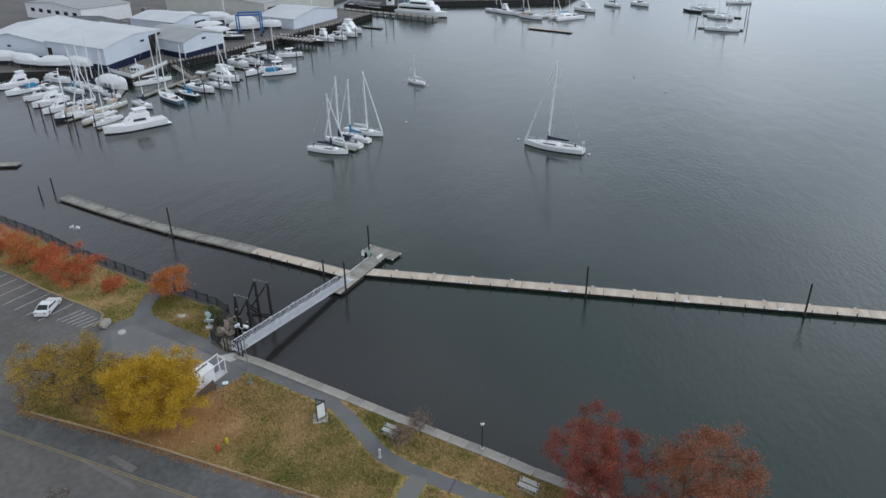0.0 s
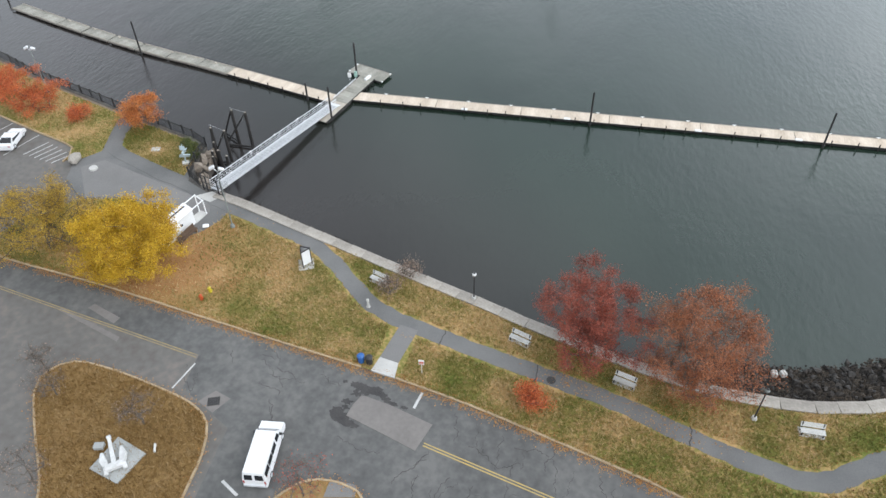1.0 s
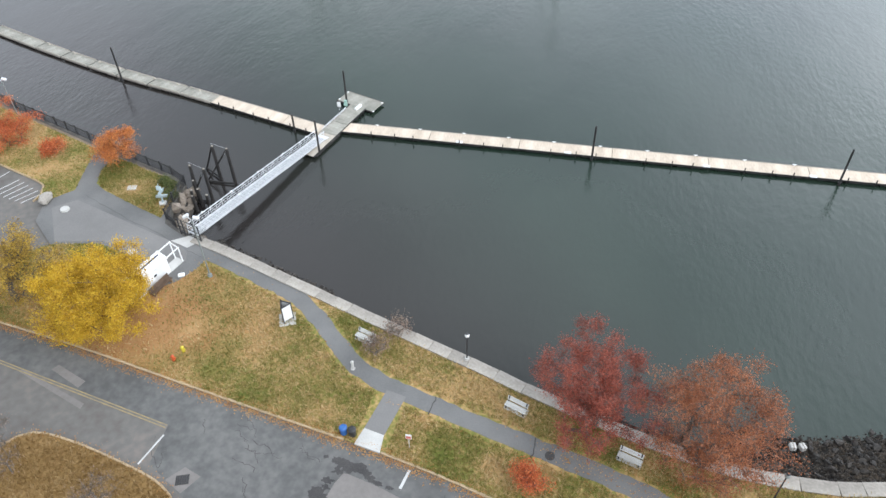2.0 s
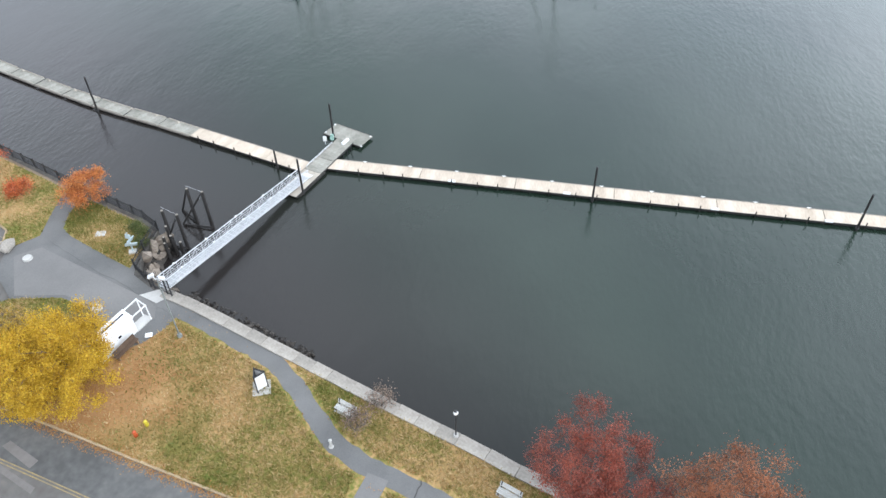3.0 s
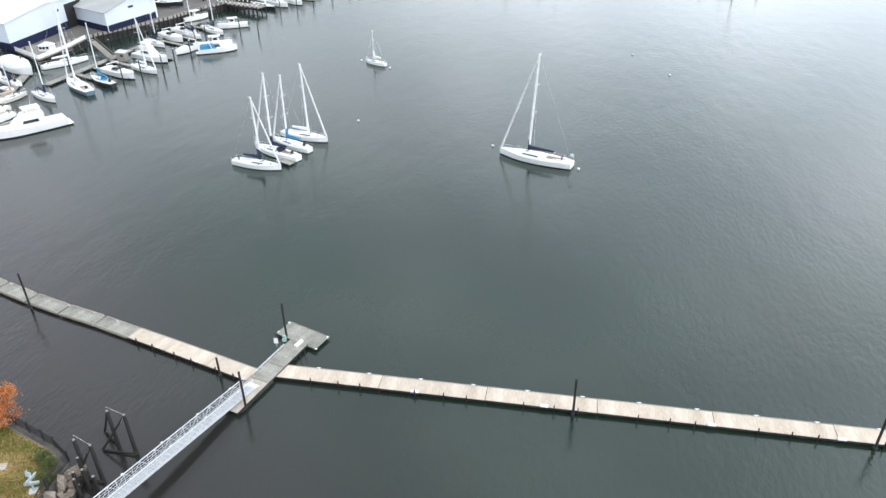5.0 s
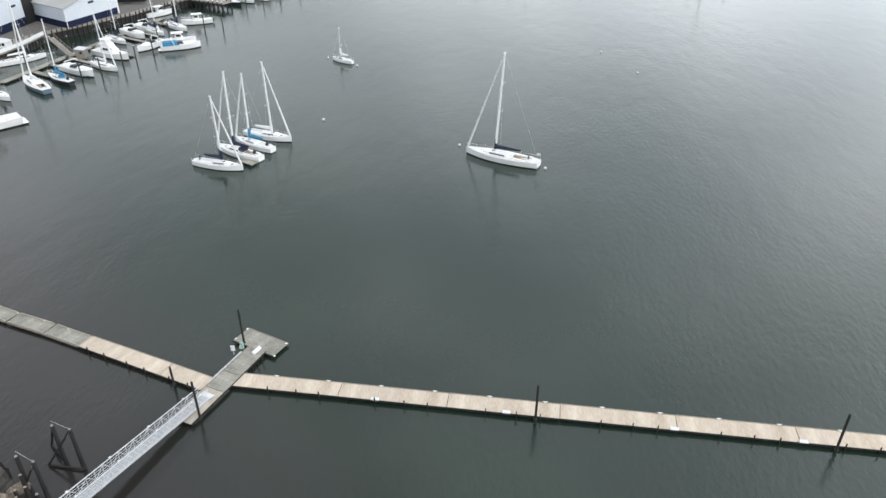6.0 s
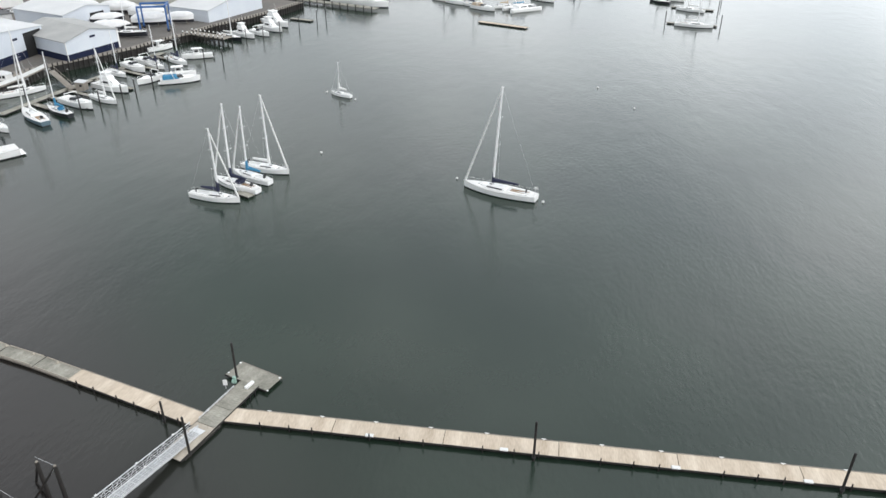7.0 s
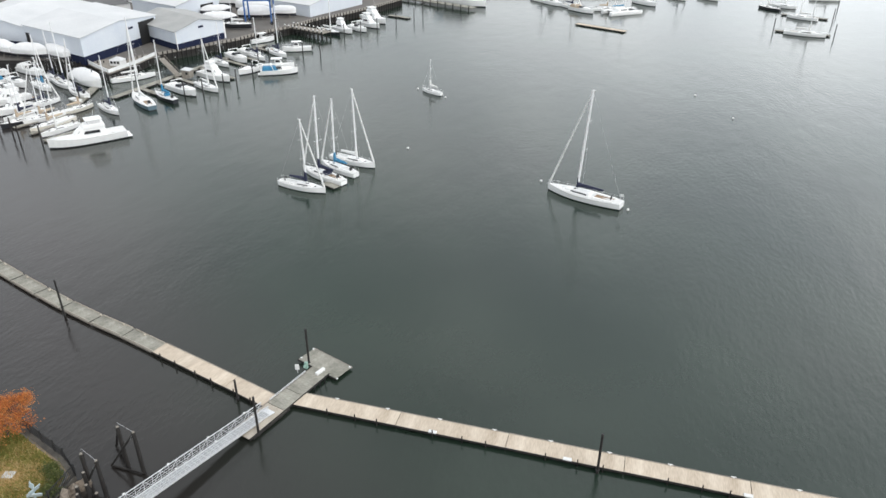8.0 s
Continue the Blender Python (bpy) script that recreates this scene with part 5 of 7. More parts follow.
def pile(x, y, top, r=0.17, group="marina piles"):
    t = thing("mooring_pile", "dark round mooring pile standing in the water", "pile", x, y, -2, 0, group)
    part("shaft", R((0, 0, 0), (0, 0, top + 2), r, r * 0.85, 8), M_TIMBER_DARK, t)
    part("cap", R((0, 0, top + 2), (0, 0, top + 2.15), r * 0.9, r * 0.3, 8), M_ALU, t, "pale cap")


float_dock(-41.1 - 9.4, 287.0, -19, 20, 2.6, "empty pale timber float far out in the harbour", "far floats", M_DECK)
float_dock(17.5, 303.6, -7, 18, 2.0, "timber mooring float beside a sailboat", "far floats")
float_dock(20.0, 337.0, -15, 17, 2.0, "timber mooring float beside sailboats", "far floats")
float_dock(-150.5, 155.5, -62, 34, 2.2)
float_dock(-139.0, 150.0, 88, 64, 2.2)
for yy, ln in ((158.5, 14), (164.6, 17), (171.0, 18), (181.5, 17), (192.4, 12), (198.6, 12), (209.0, 14)):
    float_dock(-138.0, yy + 0.6, -18, ln, 1.3)
for xx, yy in ((-148, 137.5), (-142.5, 134.5), (-135.8, 133.0), (-129.5, 131.0)):
    float_dock(xx + 2.0, yy, 258, 11, 1.2)
float_dock(-121.0, 274.0, -12, 10, 2.2, "grey float at the end of the boatyard pier")
float_dock(-140.5, 89.0, 22, 13, 2.6, "grey timber float reaching in from the shore")
for px, py in ((-128.3, 118.6), (-138.2, 119.8), (-134.0, 117.9), (-144.8, 121.6), (-150.5, 124.0), (-156.5, 126.0), (-123.0, 158.0), (-120.0, 161.5), (-117.6, 167.0), (-117.4, 172.2), (-118.0, 180.5),
               (-121.8, 189.0), (-122.4, 195.2), (-117.5, 206.0), (-112.8, 208.4), (-119.0, 235.0), (-115.4, 240.2), (-113.0, 248.0), (-110.8, 259.0), (-109.0, 271.0), (-107.5, 276.0),
               (-140.2, 160.0), (-140.2, 176), (-140.2, 194), (-152, 157), (-146.5, 146.5), (17.0, 304.2), (36.5, 301.0), (40.8, 352), (38, 332)):
    pile(px, py, 4.6)

# boatyard ground and its timber bulkhead
YARD = [(-420, 118), (-230, 146), (-200, 158), (-178, 167), (-166, 169.5), (-160, 175), (-155.5, 187), (-146.2, 210), (-143.8, 224), (-141.0, 232), (-139.5, 246), (-134.5, 262), (-131, 278), (-128.5, 297), (-150, 306), (-165, 330), (-170, 600), (-900, 600), (-900, 118)]
yard = structure("ground_2", slab(YARD, -1.5, 2.2), M_ASPHALT, "grey boatyard hardstanding behind the bulkhead", "ground")
bulk = tagged(new("bulkhead"), "dark timber bulkhead with piles and a boardwalk edge", "bulkhead", "", "structure")
line = [Vector(p) for p in YARD[1:14]]
bmw = bmesh.new()
for a, b in zip(line, line[1:]):
    d = b - a
    m = pose(a.x, a.y, 0, 0, 0, math.degrees(math.atan2(d.y, d.x)))
    box(bmw, d.length + 0.1, 0.35, 3.2, m @ pose(d.length / 2, -0.2, -1.1))
    # added dark sheet at the boardwalk's edge, standing in for the shade beneath it
    box(bmw, d.length + 0.4, 0.16, 3.1, m @ pose(d.length / 2, -2.62, -1.1))
part("bulkhead_face", bmw, M_TIMBER_DARK, bulk, "dark tarred planking, with a dark sheet for the shade under the boardwalk")
me_pile = None
for a, b in zip(line[2:], line[3:]):
    d = b - a
    for k in range(int(d.length / 1.5)):
        p = a + d * ((k + 0.5) / max(1, int(d.length / 1.5)))
        n2 = Vector((d.y, -d.x)).normalized() * 2.9
        if me_pile is None:
            o = part("fender_pile", R((0, 0, -2), (0, 0, 3.0), 0.2, 0.18, 8), M_TIMBER_DARK, bulk)
            me_pile = o.data
            o.matrix_basis = pose(p.x + n2.x, p.y + n2.y, 0)
        else:
            share("fender_pile", me_pile, bulk, pose(p.x + n2.x, p.y + n2.y, 0))
for a, b in zip(line[3:], line[4:]):
    d = b - a
    m = pose(a.x, a.y, 0, 0, 0, math.degrees(math.atan2(d.y, d.x)))
    part("boardwalk", B(d.length + 0.2, 3.0, 0.2, m @ pose(d.length / 2, -1.4, 2.14)), M_TIMBER_GREY, bulk, "grey timber boardwalk")
pier = thing("pier", "dark timber pier with a row of pale-topped piles", "pier", -141.5, 235.0, 0, -14)
part("pier_deck", B(19, 4.0, 0.3, pose(9.5, 0, 2.0)), M_TIMBER_GREY, pier)
for s in (1, -1):
    part("pier_beam", B(19, 0.3, 0.5, pose(9.5, s * 1.8, 1.5)), M_TIMBER_DARK, pier)
    for k in range(10):
        q = part("pier_pile", R((1 + k * 1.95, s * 2.1, -2), (1 + k * 1.95, s * 2.1, 2.7), 0.22, 0.2, 8), M_TIMBER_DARK, pier)
        part("pile_cap", R((1 + k * 1.95, s * 2.1, 2.7), (1 + k * 1.95, s * 2.1, 3.1), 0.23, 0.2, 8), M_WHITE, q, "white-painted pile top")
pier2 = thing("pier", "long low pier in front of the tour boat", "pier", -150.0, 314.0, 0, -17)
part("pier_deck", B(58, 3.6, 0.3, pose(29, 0, 1.0)), M_DECK_OLD, pier2)
for k in range(15):
    part("pier_pile", R((1 + k * 4, -1.9, -2), (1 + k * 4, -1.9, 2.2), 0.2, 0.2, 8), M_TIMBER_DARK, pier2)
for nm, pts, lab in (("stairway", ((-149.5, 180.5, 2.35), (-136.6, 172.0, 0.55)), "grey timber stair ramp down to the floats"),):
    st = thing("ramp", lab, "ramp")
    a, b = Vector(pts[0]), Vector(pts[1])
    d = b - a
    m = Matrix.Translation(a) @ d.to_track_quat("X", "Z").to_matrix().to_4x4()
    part("ramp_deck", B(d.length, 1.6, 0.12, m @ pose(d.length / 2, 0, 0)), M_TIMBER_GREY, st)
    for s in (0.8, -0.8):
        part("hand_rail", B(d.length, 0.08, 0.1, m @ pose(d.length / 2, s, 1.0)), M_TIMBER_GREY, st)
        for k in range(7):
            part("rail_post", B(0.08, 0.08, 1.0, m @ pose(d.length * k / 6, s, 0)), M_TIMBER_GREY, st)

# ---- boatyard sheds ----
M_SHED = mat("white_metal_siding", (0.58, 0.625, 0.69), (0.67, 0.705, 0.75), 0.15, 3, 0.55, bump=0.05)
M_SHEDROOF = mat("pale_metal_roof", (0.56, 0.57, 0.58), (0.66, 0.665, 0.67), 0.12, 2, 0.5, bump=0.05)
M_GREYROOF = mat("grey_felt_roof", (0.34, 0.345, 0.34), (0.43, 0.43, 0.42), 0.2, 4, 0.9)
M_DARKROOF = mat("charcoal_roof", (0.10, 0.10, 0.105), (0.16, 0.16, 0.16), 0.2, 4, 0.9)
M_NAVYWALL = mat("navy_siding", (0.010, 0.015, 0.04), (0.016, 0.022, 0.055), 0.3, 4, 0.85, spec=0.2)
M_BEIGE = mat("beige_siding", (0.46, 0.45, 0.40), (0.55, 0.54, 0.49), 0.2, 3, 0.7)
M_VOID = mat("dark_interior", (0.012, 0.012, 0.013), (0.02, 0.02, 0.02), 1, 3, 0.9)


def quad_prism(pts, z0, z1, out=0.0):
    c = sum((Vector(p) for p in pts), Vector((0, 0))) / 4
    return slab([tuple(Vector(p) + (Vector(p) - c).normalized() * out) for p in pts], z0, z1)


def shed(name, label, pts, eave, apex, wall_mat, roof_mat, band=None, ridge=0, seams=18, group=""):
    """A gabled shed on the footprint pts; the ridge joins the middles of sides ridge and ridge + 2; eave and apex above the yard."""
    t = thing(name, label, "shed", 0, 0, 0, 0, group)
    bm = bmesh.new()
    P = [Vector((*p, 0)) for p in pts]
    mid = lambda i: (P[i % 4] + P[(i + 1) % 4]) / 2
    z0, z1, z2 = 2.2, 2.2 + eave, 2.2 + apex
    lo, hi = [bm.verts.new(p + Vector((0, 0, z0))) for p in P], [bm.verts.new(p + Vector((0, 0, z1))) for p in P]
    g = [bm.verts.new(mid(ridge) + Vector((0, 0, z2))), bm.verts.new(mid(ridge + 2) + Vector((0, 0, z2)))]
    for i in range(4):
        j = (i + 1) % 4
        if i == ridge:
            bm.faces.new((lo[i], lo[j], hi[j], g[0], hi[i]))
        elif i == (ridge + 2) % 4:
            bm.faces.new((lo[i], lo[j], hi[j], g[1], hi[i]))
        else:
            bm.faces.new((lo[i], lo[j], hi[j], hi[i]))
    bmesh.ops.recalc_face_normals(bm, faces=bm.faces)
    part("wall", bm, wall_mat, t)
    rf = bmesh.new()
    c = sum(P, Vector()) / 4
    for a, b, gi, gj in ((P[(ridge + 1) % 4], P[(ridge + 2) % 4], mid(ridge), mid(ridge + 2)), (P[(ridge + 3) % 4], P[ridge], mid(ridge + 2), mid(ridge))):
        ax = (mid(ridge) - mid(ridge + 2)).normalized() * 0.4
        ga, gb = gi, gj
        e0, e1 = a + (a - ga).normalized() * 0.4, b + (b - gb).normalized() * 0.4
        sgn = 1 if gi == mid(ridge) else -1
        q = [e0 + ax * sgn, e1 - ax * sgn, gb - ax * sgn, ga + ax * sgn]
        zz = (z1 - 0.1, z1 - 0.1, z2 + 0.06, z2 + 0.06)
        top = [rf.verts.new((v.x, v.y, z + 0.16)) for v, z in zip(q, zz)]
        bot = [rf.verts.new((v.x, v.y, z)) for v, z in zip(q, zz)]
        rf.faces.new(top)
        rf.faces.new(bot[::-1])
        for i in range(4):
            rf.faces.new((top[i], bot[i], bot[(i + 1) % 4], top[(i + 1) % 4]))
    bmesh.ops.recalc_face_normals(rf, faces=rf.faces)
    part("roof", rf, roof_mat, t)
    if band:
        part("base_band", quad_prism(pts, z0, z0 + band, 0.05), M_NAVYWALL, t, "navy blue lower wall band")
    return t


def on_wall(t, a, b, f0, f1, z0, z1, name, material, out=0.08, label=""):
    """A panel on the wall from a to b, between two fractions of it."""
    a, b = Vector(a), Vector(b)
    d = b - a
    m = pose(a.x, a.y, 0, 0, 0, math.degrees(math.atan2(d.y, d.x)))
    w = d.length * (f1 - f0)
    return part(name, B(w, out * 2, z1 - z0, m @ pose(d.length * (f0 + f1) / 2, 0, z0)), material, t, label)


S = [(-164.2, 166.6), (-167.6, 200.5), (-201.0, 209.5), (-194.0, 173.6)]
big = shed("boat_shed", "large white metal boat shed with a navy base on the waterfront", S, 7.6, 9.0, M_SHED, M_SHEDROOF, 2.3, 0)
on_wall(big, S[0], S[1], 0.74, 0.97, 2.2, 9.2, "doorway", M_VOID, 0.1, "tall dark open doorway")
on_wall(big, S[0], S[1], 0.60, 0.66, 8.0, 8.6, "wall_sign", M_NAVYWALL, 0.1, "small dark sign")
on_wall(big, S[3], S[0], 0.03, 0.10, 2.2, 7.6, "doorway", M_VOID, 0.1, "dark doorway")
S2 = [(-194.5, 174.0), (-202.5, 211.0), (-236, 204), (-222, 172)]
shed2 = shed("boat_shed", "lower white boat shed joined to the large one", S2, 6.8, 9.4, M_SHED, M_SHEDROOF, 2.2, 3)
on_wall(shed2, S2[3], S2[0], 0.45, 0.5, 7.2, 7.8, "wall_sign", M_NAVYWALL, 0.1)
Q = [(-151.8, 190.4), (-149.0, 210.2), (-172.0, 220.0), (-176.5, 199.5)]
blue = shed("workshop", "pale blue gabled workshop with a navy base and grey roof", Q, 5.6, 7.7, M_SHED, M_GREYROOF, 1.9, 0)
on_wall(blue, Q[0], Q[1], 0.46, 0.56, 7.3, 7.9, "wall_sign", M_NAVYWALL, 0.1)
for f in (0.0, 1.0):
    on_wall(blue, Q[0], Q[1], max(f - 0.02, 0), f + 0.01, 2.2, 7.8, "corner_trim", M_WHITE, 0.12, "white corner board")
S3 = [(-178, 222), (-175, 242), (-200, 248), (-203, 228)]
w3 = shed("workshop", "white boatyard workshop with a dark doorway", S3, 6.0, 7.6, M_SHED, M_SHEDROOF, None, 0)
on_wall(w3, S3[0], S3[1], 0.55, 0.85, 2.2, 7.0, "doorway", M_VOID, 0.1, "dark open doorway")
S4 = [(-161, 262), (-152, 312), (-180, 318), (-215, 268)]
w4 = shed("boat_shed", "long beige boat shed far back in the yard", S4, 8.0, 10.5, M_BEIGE, M_GREYROOF, None, 1)
on_wall(w4, S4[0], S4[1], 0.04, 0.16, 2.2, 8.4, "doorway", M_VOID, 0.1, "dark open doorway")
S5 = [(-141.5, 250.5), (-136.0, 281), (-155, 285.5), (-160.5, 255)]
shed("boat_shed", "white arched boat shed beside the pier", S5, 4.2, 6.6, M_SHED, M_SHEDROOF, None, 0)
S6 = [(-238, 240), (-230, 262), (-272, 274), (-280, 252)]
w6 = shed("office_building", "white two-storey building with a row of dark windows", S6, 6.5, 8.0, M_WHITE, M_GREYROOF, None, 1)
for k in range(6):
    on_wall(w6, S6[0], S6[3], 0.08 + k * 0.15, 0.15 + k * 0.15, 5.2, 6.8, "window", M_DARKGLASS, 0.06, "dark window")
S7 = [(-214, 218), (-208, 232), (-242, 240), (-248, 226)]
shed("workshop", "low building with a charcoal roof behind the sheds", S7, 3.5, 4.6, M_WHITE, M_DARKROOF, None, 1)

# deck and white fence in front of the large shed
deck = thing("waterside_deck", "timber deck on dark piles in front of the large shed", "deck")
DK = [(-167.5, 169.0), (-158.6, 164.9), (-151.3, 161.9), (-151.6, 172.6), (-153.4, 182.5), (-160, 176)]
part("deck_top", slab(DK, 2.1, 2.42), M_TIMBER_GREY, deck)
fr = thing("white_fence", "white lattice fence round the shed's waterside deck", "fence")
for a, b in zip(DK[:4], DK[1:5]):
    d = Vector(b) - Vector(a)
    m = pose(a[0], a[1], 0, 0, 0, math.degrees(math.atan2(d.y, d.x)))
    # dark sheet behind the posts gives the shade under the open deck
    part("skirt_beam", B(d.length, 0.2, 2.5, m @ pose(d.length / 2, 0.55, -0.4)), M_TIMBER_DARK, deck, "dark sheet standing in for the shade below the deck")
    for k in range(int(d.length / 1.5) + 1):
        part("support_post", R(m @ Vector((k * 1.5, 0.3, -2)), m @ Vector((k * 1.5, 0.3, 2.1)), 0.18, seg=8), M_TIMBER_DARK, deck)
    part("fence_panel", B(d.length, 0.06, 0.85, m @ pose(d.length / 2, 0.1, 2.5)), M_WHITE, fr)
    part("fence_cap", B(d.length, 0.14, 0.06, m @ pose(d.length / 2, 0.1, 3.37)), M_WHITE, fr)
    for k in range(int(d.length / 2) + 1):
        part("fence_post", B(0.13, 0.13, 1.1, m @ pose(k * 2.0, 0.1, 2.4)), M_WHITE, fr)
gz = thing("deck_pavilion", "small white pavilion with windows on the waterside deck", "pavilion", -155.6, 170.0, 2.42, 12)
part("wall", B(3.2, 3.0, 1.5), M_WHITE, gz)
part("roof", R((0, 0, 1.5), (0, 0, 2.3), 2.4, 0.3, 6), M_SHEDROOF, gz)
for k in range(3):
    part("window", B(0.7, 0.05, 0.7, pose(-1.0 + k * 1.0, -1.51, 0.6)), M_DARKGLASS, gz, "dark window")
bx = thing("dock_shed", "small grey timber shed on the marina float", "shed", -133.8, 172.6, 0.45, 12)
part("wall", B(2.2, 2.4, 2.2), M_TIMBER_GREY, bx)
part("roof", B(2.6, 2.8, 0.15, pose(0, 0, 2.2, 0, 6)), M_SHEDROOF, bx)
part("window", B(0.6, 0.05, 0.6, pose(0.3, -1.22, 1.1)), M_DARKGLASS, bx, "dark window")
hoist = thing("travel_lift", "blue steel boat hoist frame in the yard", "boat hoist", -152.5, 235.0, 2.2, 25)
M_HOIST = mat("blue_steel", (0.03, 0.10, 0.30), (0.05, 0.15, 0.38), 1, 8, 0.5)
for sx in (-4.5, 4.5):
    for sy in (-3.5, 3.5):
        lg = part("leg", B(0.5, 0.5, 7.6, pose(sx, sy, 0.6)), M_HOIST, hoist)
        part("tyre", R((sx, sy - 0.25, 0.6), (sx, sy + 0.25, 0.6), 0.6, seg=14), M_BLACK, lg)
for sy in (-3.5, 3.5):
    part("side_beam", B(9.4, 0.5, 0.6, pose(0, sy, 8.0)), M_HOIST, hoist)
part("top_beam", B(0.5, 7.4, 0.6, pose(4.5, 0, 8.2)), M_HOIST, hoist)
YD = "boats stored ashore"
for i, (bx, by, hd, L) in enumerate(((-176, 168, 170, 10), (-184, 166, 10, 11), (-196, 166, 175, 12), (-207, 168, 5, 12), (-219, 166, 170, 11), (-232, 163, 10, 12), (-162, 224, 25, 13), (-158, 240, 20, 12), (-166, 250, 200, 13),
                                     (-172, 236, 30, 11), (-182, 256, 200, 13), (-196, 254, 20, 12), (-208, 250, 190, 13), (-150, 246.5, 15, 9), (-186, 212, 100, 0))):
    if L:
        wrapped_boat(bx, by, hd, L, 3.6, M_HULL_DARK if i in (6, 9) else None, YD)
sailboat(-154.0, 222.5, 200, 11, 1.2, M_HULL_DARK, M_SAILCLOTH, False, "dark hulled sailboat stored ashore", group=YD, z=3.2)

# tour boat
ferry = thing("tour_boat", "white double-deck tour boat with a blue roof section at the pier", "ferry", -105.5, 309.0, 0, -14)
add_hull(ferry, 27, 7, 2.2, M_HULL, 0.9, 0.25, 2.8)
part("lower_cabin", house(-12, 9, 3.1, 2.6, 2.2, 2.4, 0.2, 0.95), M_HULL, ferry)
for s in (1, -1):
    part("cabin_window", windows(-11, 6.5, 3.14, 2.9, 3.1, 0.9, 0.05, side=s), M_DARKGLASS, ferry, "long dark window band")
part("upper_deck", B(19, 6.2, 0.15, pose(-2.5, 0, 4.62)), M_HULL, ferry)
part("upper_cabin", house(-6, 6, 2.7, 2.2, 4.75, 2.1, 0.2, 0.95), M_HULL, ferry)
for s in (1, -1):
    part("upper_window", windows(-5, 4, 2.72, 2.5, 5.5, 0.8, 0.05, side=s), M_DARKGLASS, ferry, "dark window band")
part("awning", B(6, 5.6, 0.1, pose(-9, 0, 6.7)), M_BLUE, ferry, "blue canvas awning")
for sx in (-11.6, -6.4):
    for sy in (-2.6, 2.6):
        part("awning_post", R((sx, sy, 4.7), (sx, sy, 6.7), 0.05, seg=6), M_ALU, ferry)
part("bow_rail", R((9, 0, 3.6), (13.2, 0, 3.8), 0.04), M_ALU, ferry)


# dark wharf behind the far moorings, with a white booth and a truss ramp
structure("quay", slab([(-150, 319), (-121, 319), (-116, 335), (-46, 359), (-40, 420), (-165, 420)], -1.5, 2.3), M_TIMBER_DARK, "dark tarred timber wharf behind the far boats", "quay")
booth = thing("ticket_booth", "small white booth on the far wharf", "booth", -126.5, 322.5, 2.3, 10)
part("wall", B(3.4, 3.0, 4.2, None, 0.05), M_WHITE, booth)
part("roof", B(3.9, 3.5, 0.2, pose(0, 0, 4.2), 0.05), M_SHEDROOF, booth, "flat pale roof")
part("window", B(1.6, 0.06, 1.0, pose(0, -1.52, 1.8)), M_DARKGLASS, booth, "dark window")
ramp2 = thing("truss_ramp", "grey steel truss ramp down to the tour boat pier", "ramp", -148.0, 321.0, 2.3, -8)
for s in (-1.0, 1.0):
    part("chord", R((0, s, 0.1), (18, s, -0.9), 0.1, seg=6), M_ALU, ramp2)
    part("chord", R((0, s, 2.2), (18, s, 1.2), 0.1, seg=6), M_ALU, ramp2)
    for k in range(9):
        z0 = 0.1 - k * 0.111
        part("diagonal", R((k * 2.0, s, z0 if k % 2 else z0 + 2.1), (k * 2.0 + 2.0, s, z0 + 2.0 if k % 2 else z0 - 0.1), 0.06, seg=6), M_ALU, ramp2)
part("ramp_deck", B(18, 1.9, 0.1, pose(9, 0, -0.45, 0, 3.2)), M_GRATE, ramp2)


# ---- vehicles ----
def wheel(parent, x, y, r=0.34, w=0.22):
    s = 1 if y > 0 else -1
    t = part("wheel", R((x, y - s * w, r), (x, y, r), r, seg=16), M_BLACK, parent)
    part("rim", R((x, y, r), (x, y + s * 0.02, r), r * 0.58, seg=12), M_ALU, t, "grey steel rim")


def profile_body(pts, w0, w1, zmid):
    """A car body: the side outline pts (x, z) drawn across the width, narrower above zmid."""
    bm = bmesh.new()
    sides = []
    for s in (1, -1):
        sides.append([bm.verts.new((x, s * (w0 if z <= zmid else w0 + (w1 - w0) * min(1, (z - zmid) / 0.7)), z)) for x, z in pts])
    k = len(pts)
    for i in range(k):
        j = (i + 1) % k
        bm.faces.new((sides[0][i], sides[0][j], sides[1][j], sides[1][i]))
    bm.faces.new(sides[0])
    bm.faces.new(sides[1][::-1])
    bmesh.ops.recalc_face_normals(bm, faces=bm.faces)
    bmesh.ops.triangulate(bm, faces=[f for f in bm.faces if len(f.verts) > 4])
    return bm


def pane(p, thick=0.02):
    """A slightly thick pane through four points."""
    bm = bmesh.new()
    v = [Vector(q) for q in p]
    n = (v[1] - v[0]).cross(v[2] - v[0]).normalized() * thick
    a, b = [bm.verts.new(q - n) for q in v], [bm.verts.new(q + n) for q in v]
    bm.faces.new(a[::-1])
    bm.faces.new(b)
    for i in range(4):
        bm.faces.new((a[i], a[(i + 1) % 4], b[(i + 1) % 4], b[i]))
    bmesh.ops.recalc_face_normals(bm, faces=bm.faces)
    return bm


M_CARWHITE = mat("white_car_paint", (0.76, 0.765, 0.77), (0.82, 0.82, 0.82), 0.6, 5, 0.25, bump=0.02)
M_TAIL = mat("red_lens", (0.30, 0.02, 0.02), (0.4, 0.03, 0.03), 2, 9, 0.3)


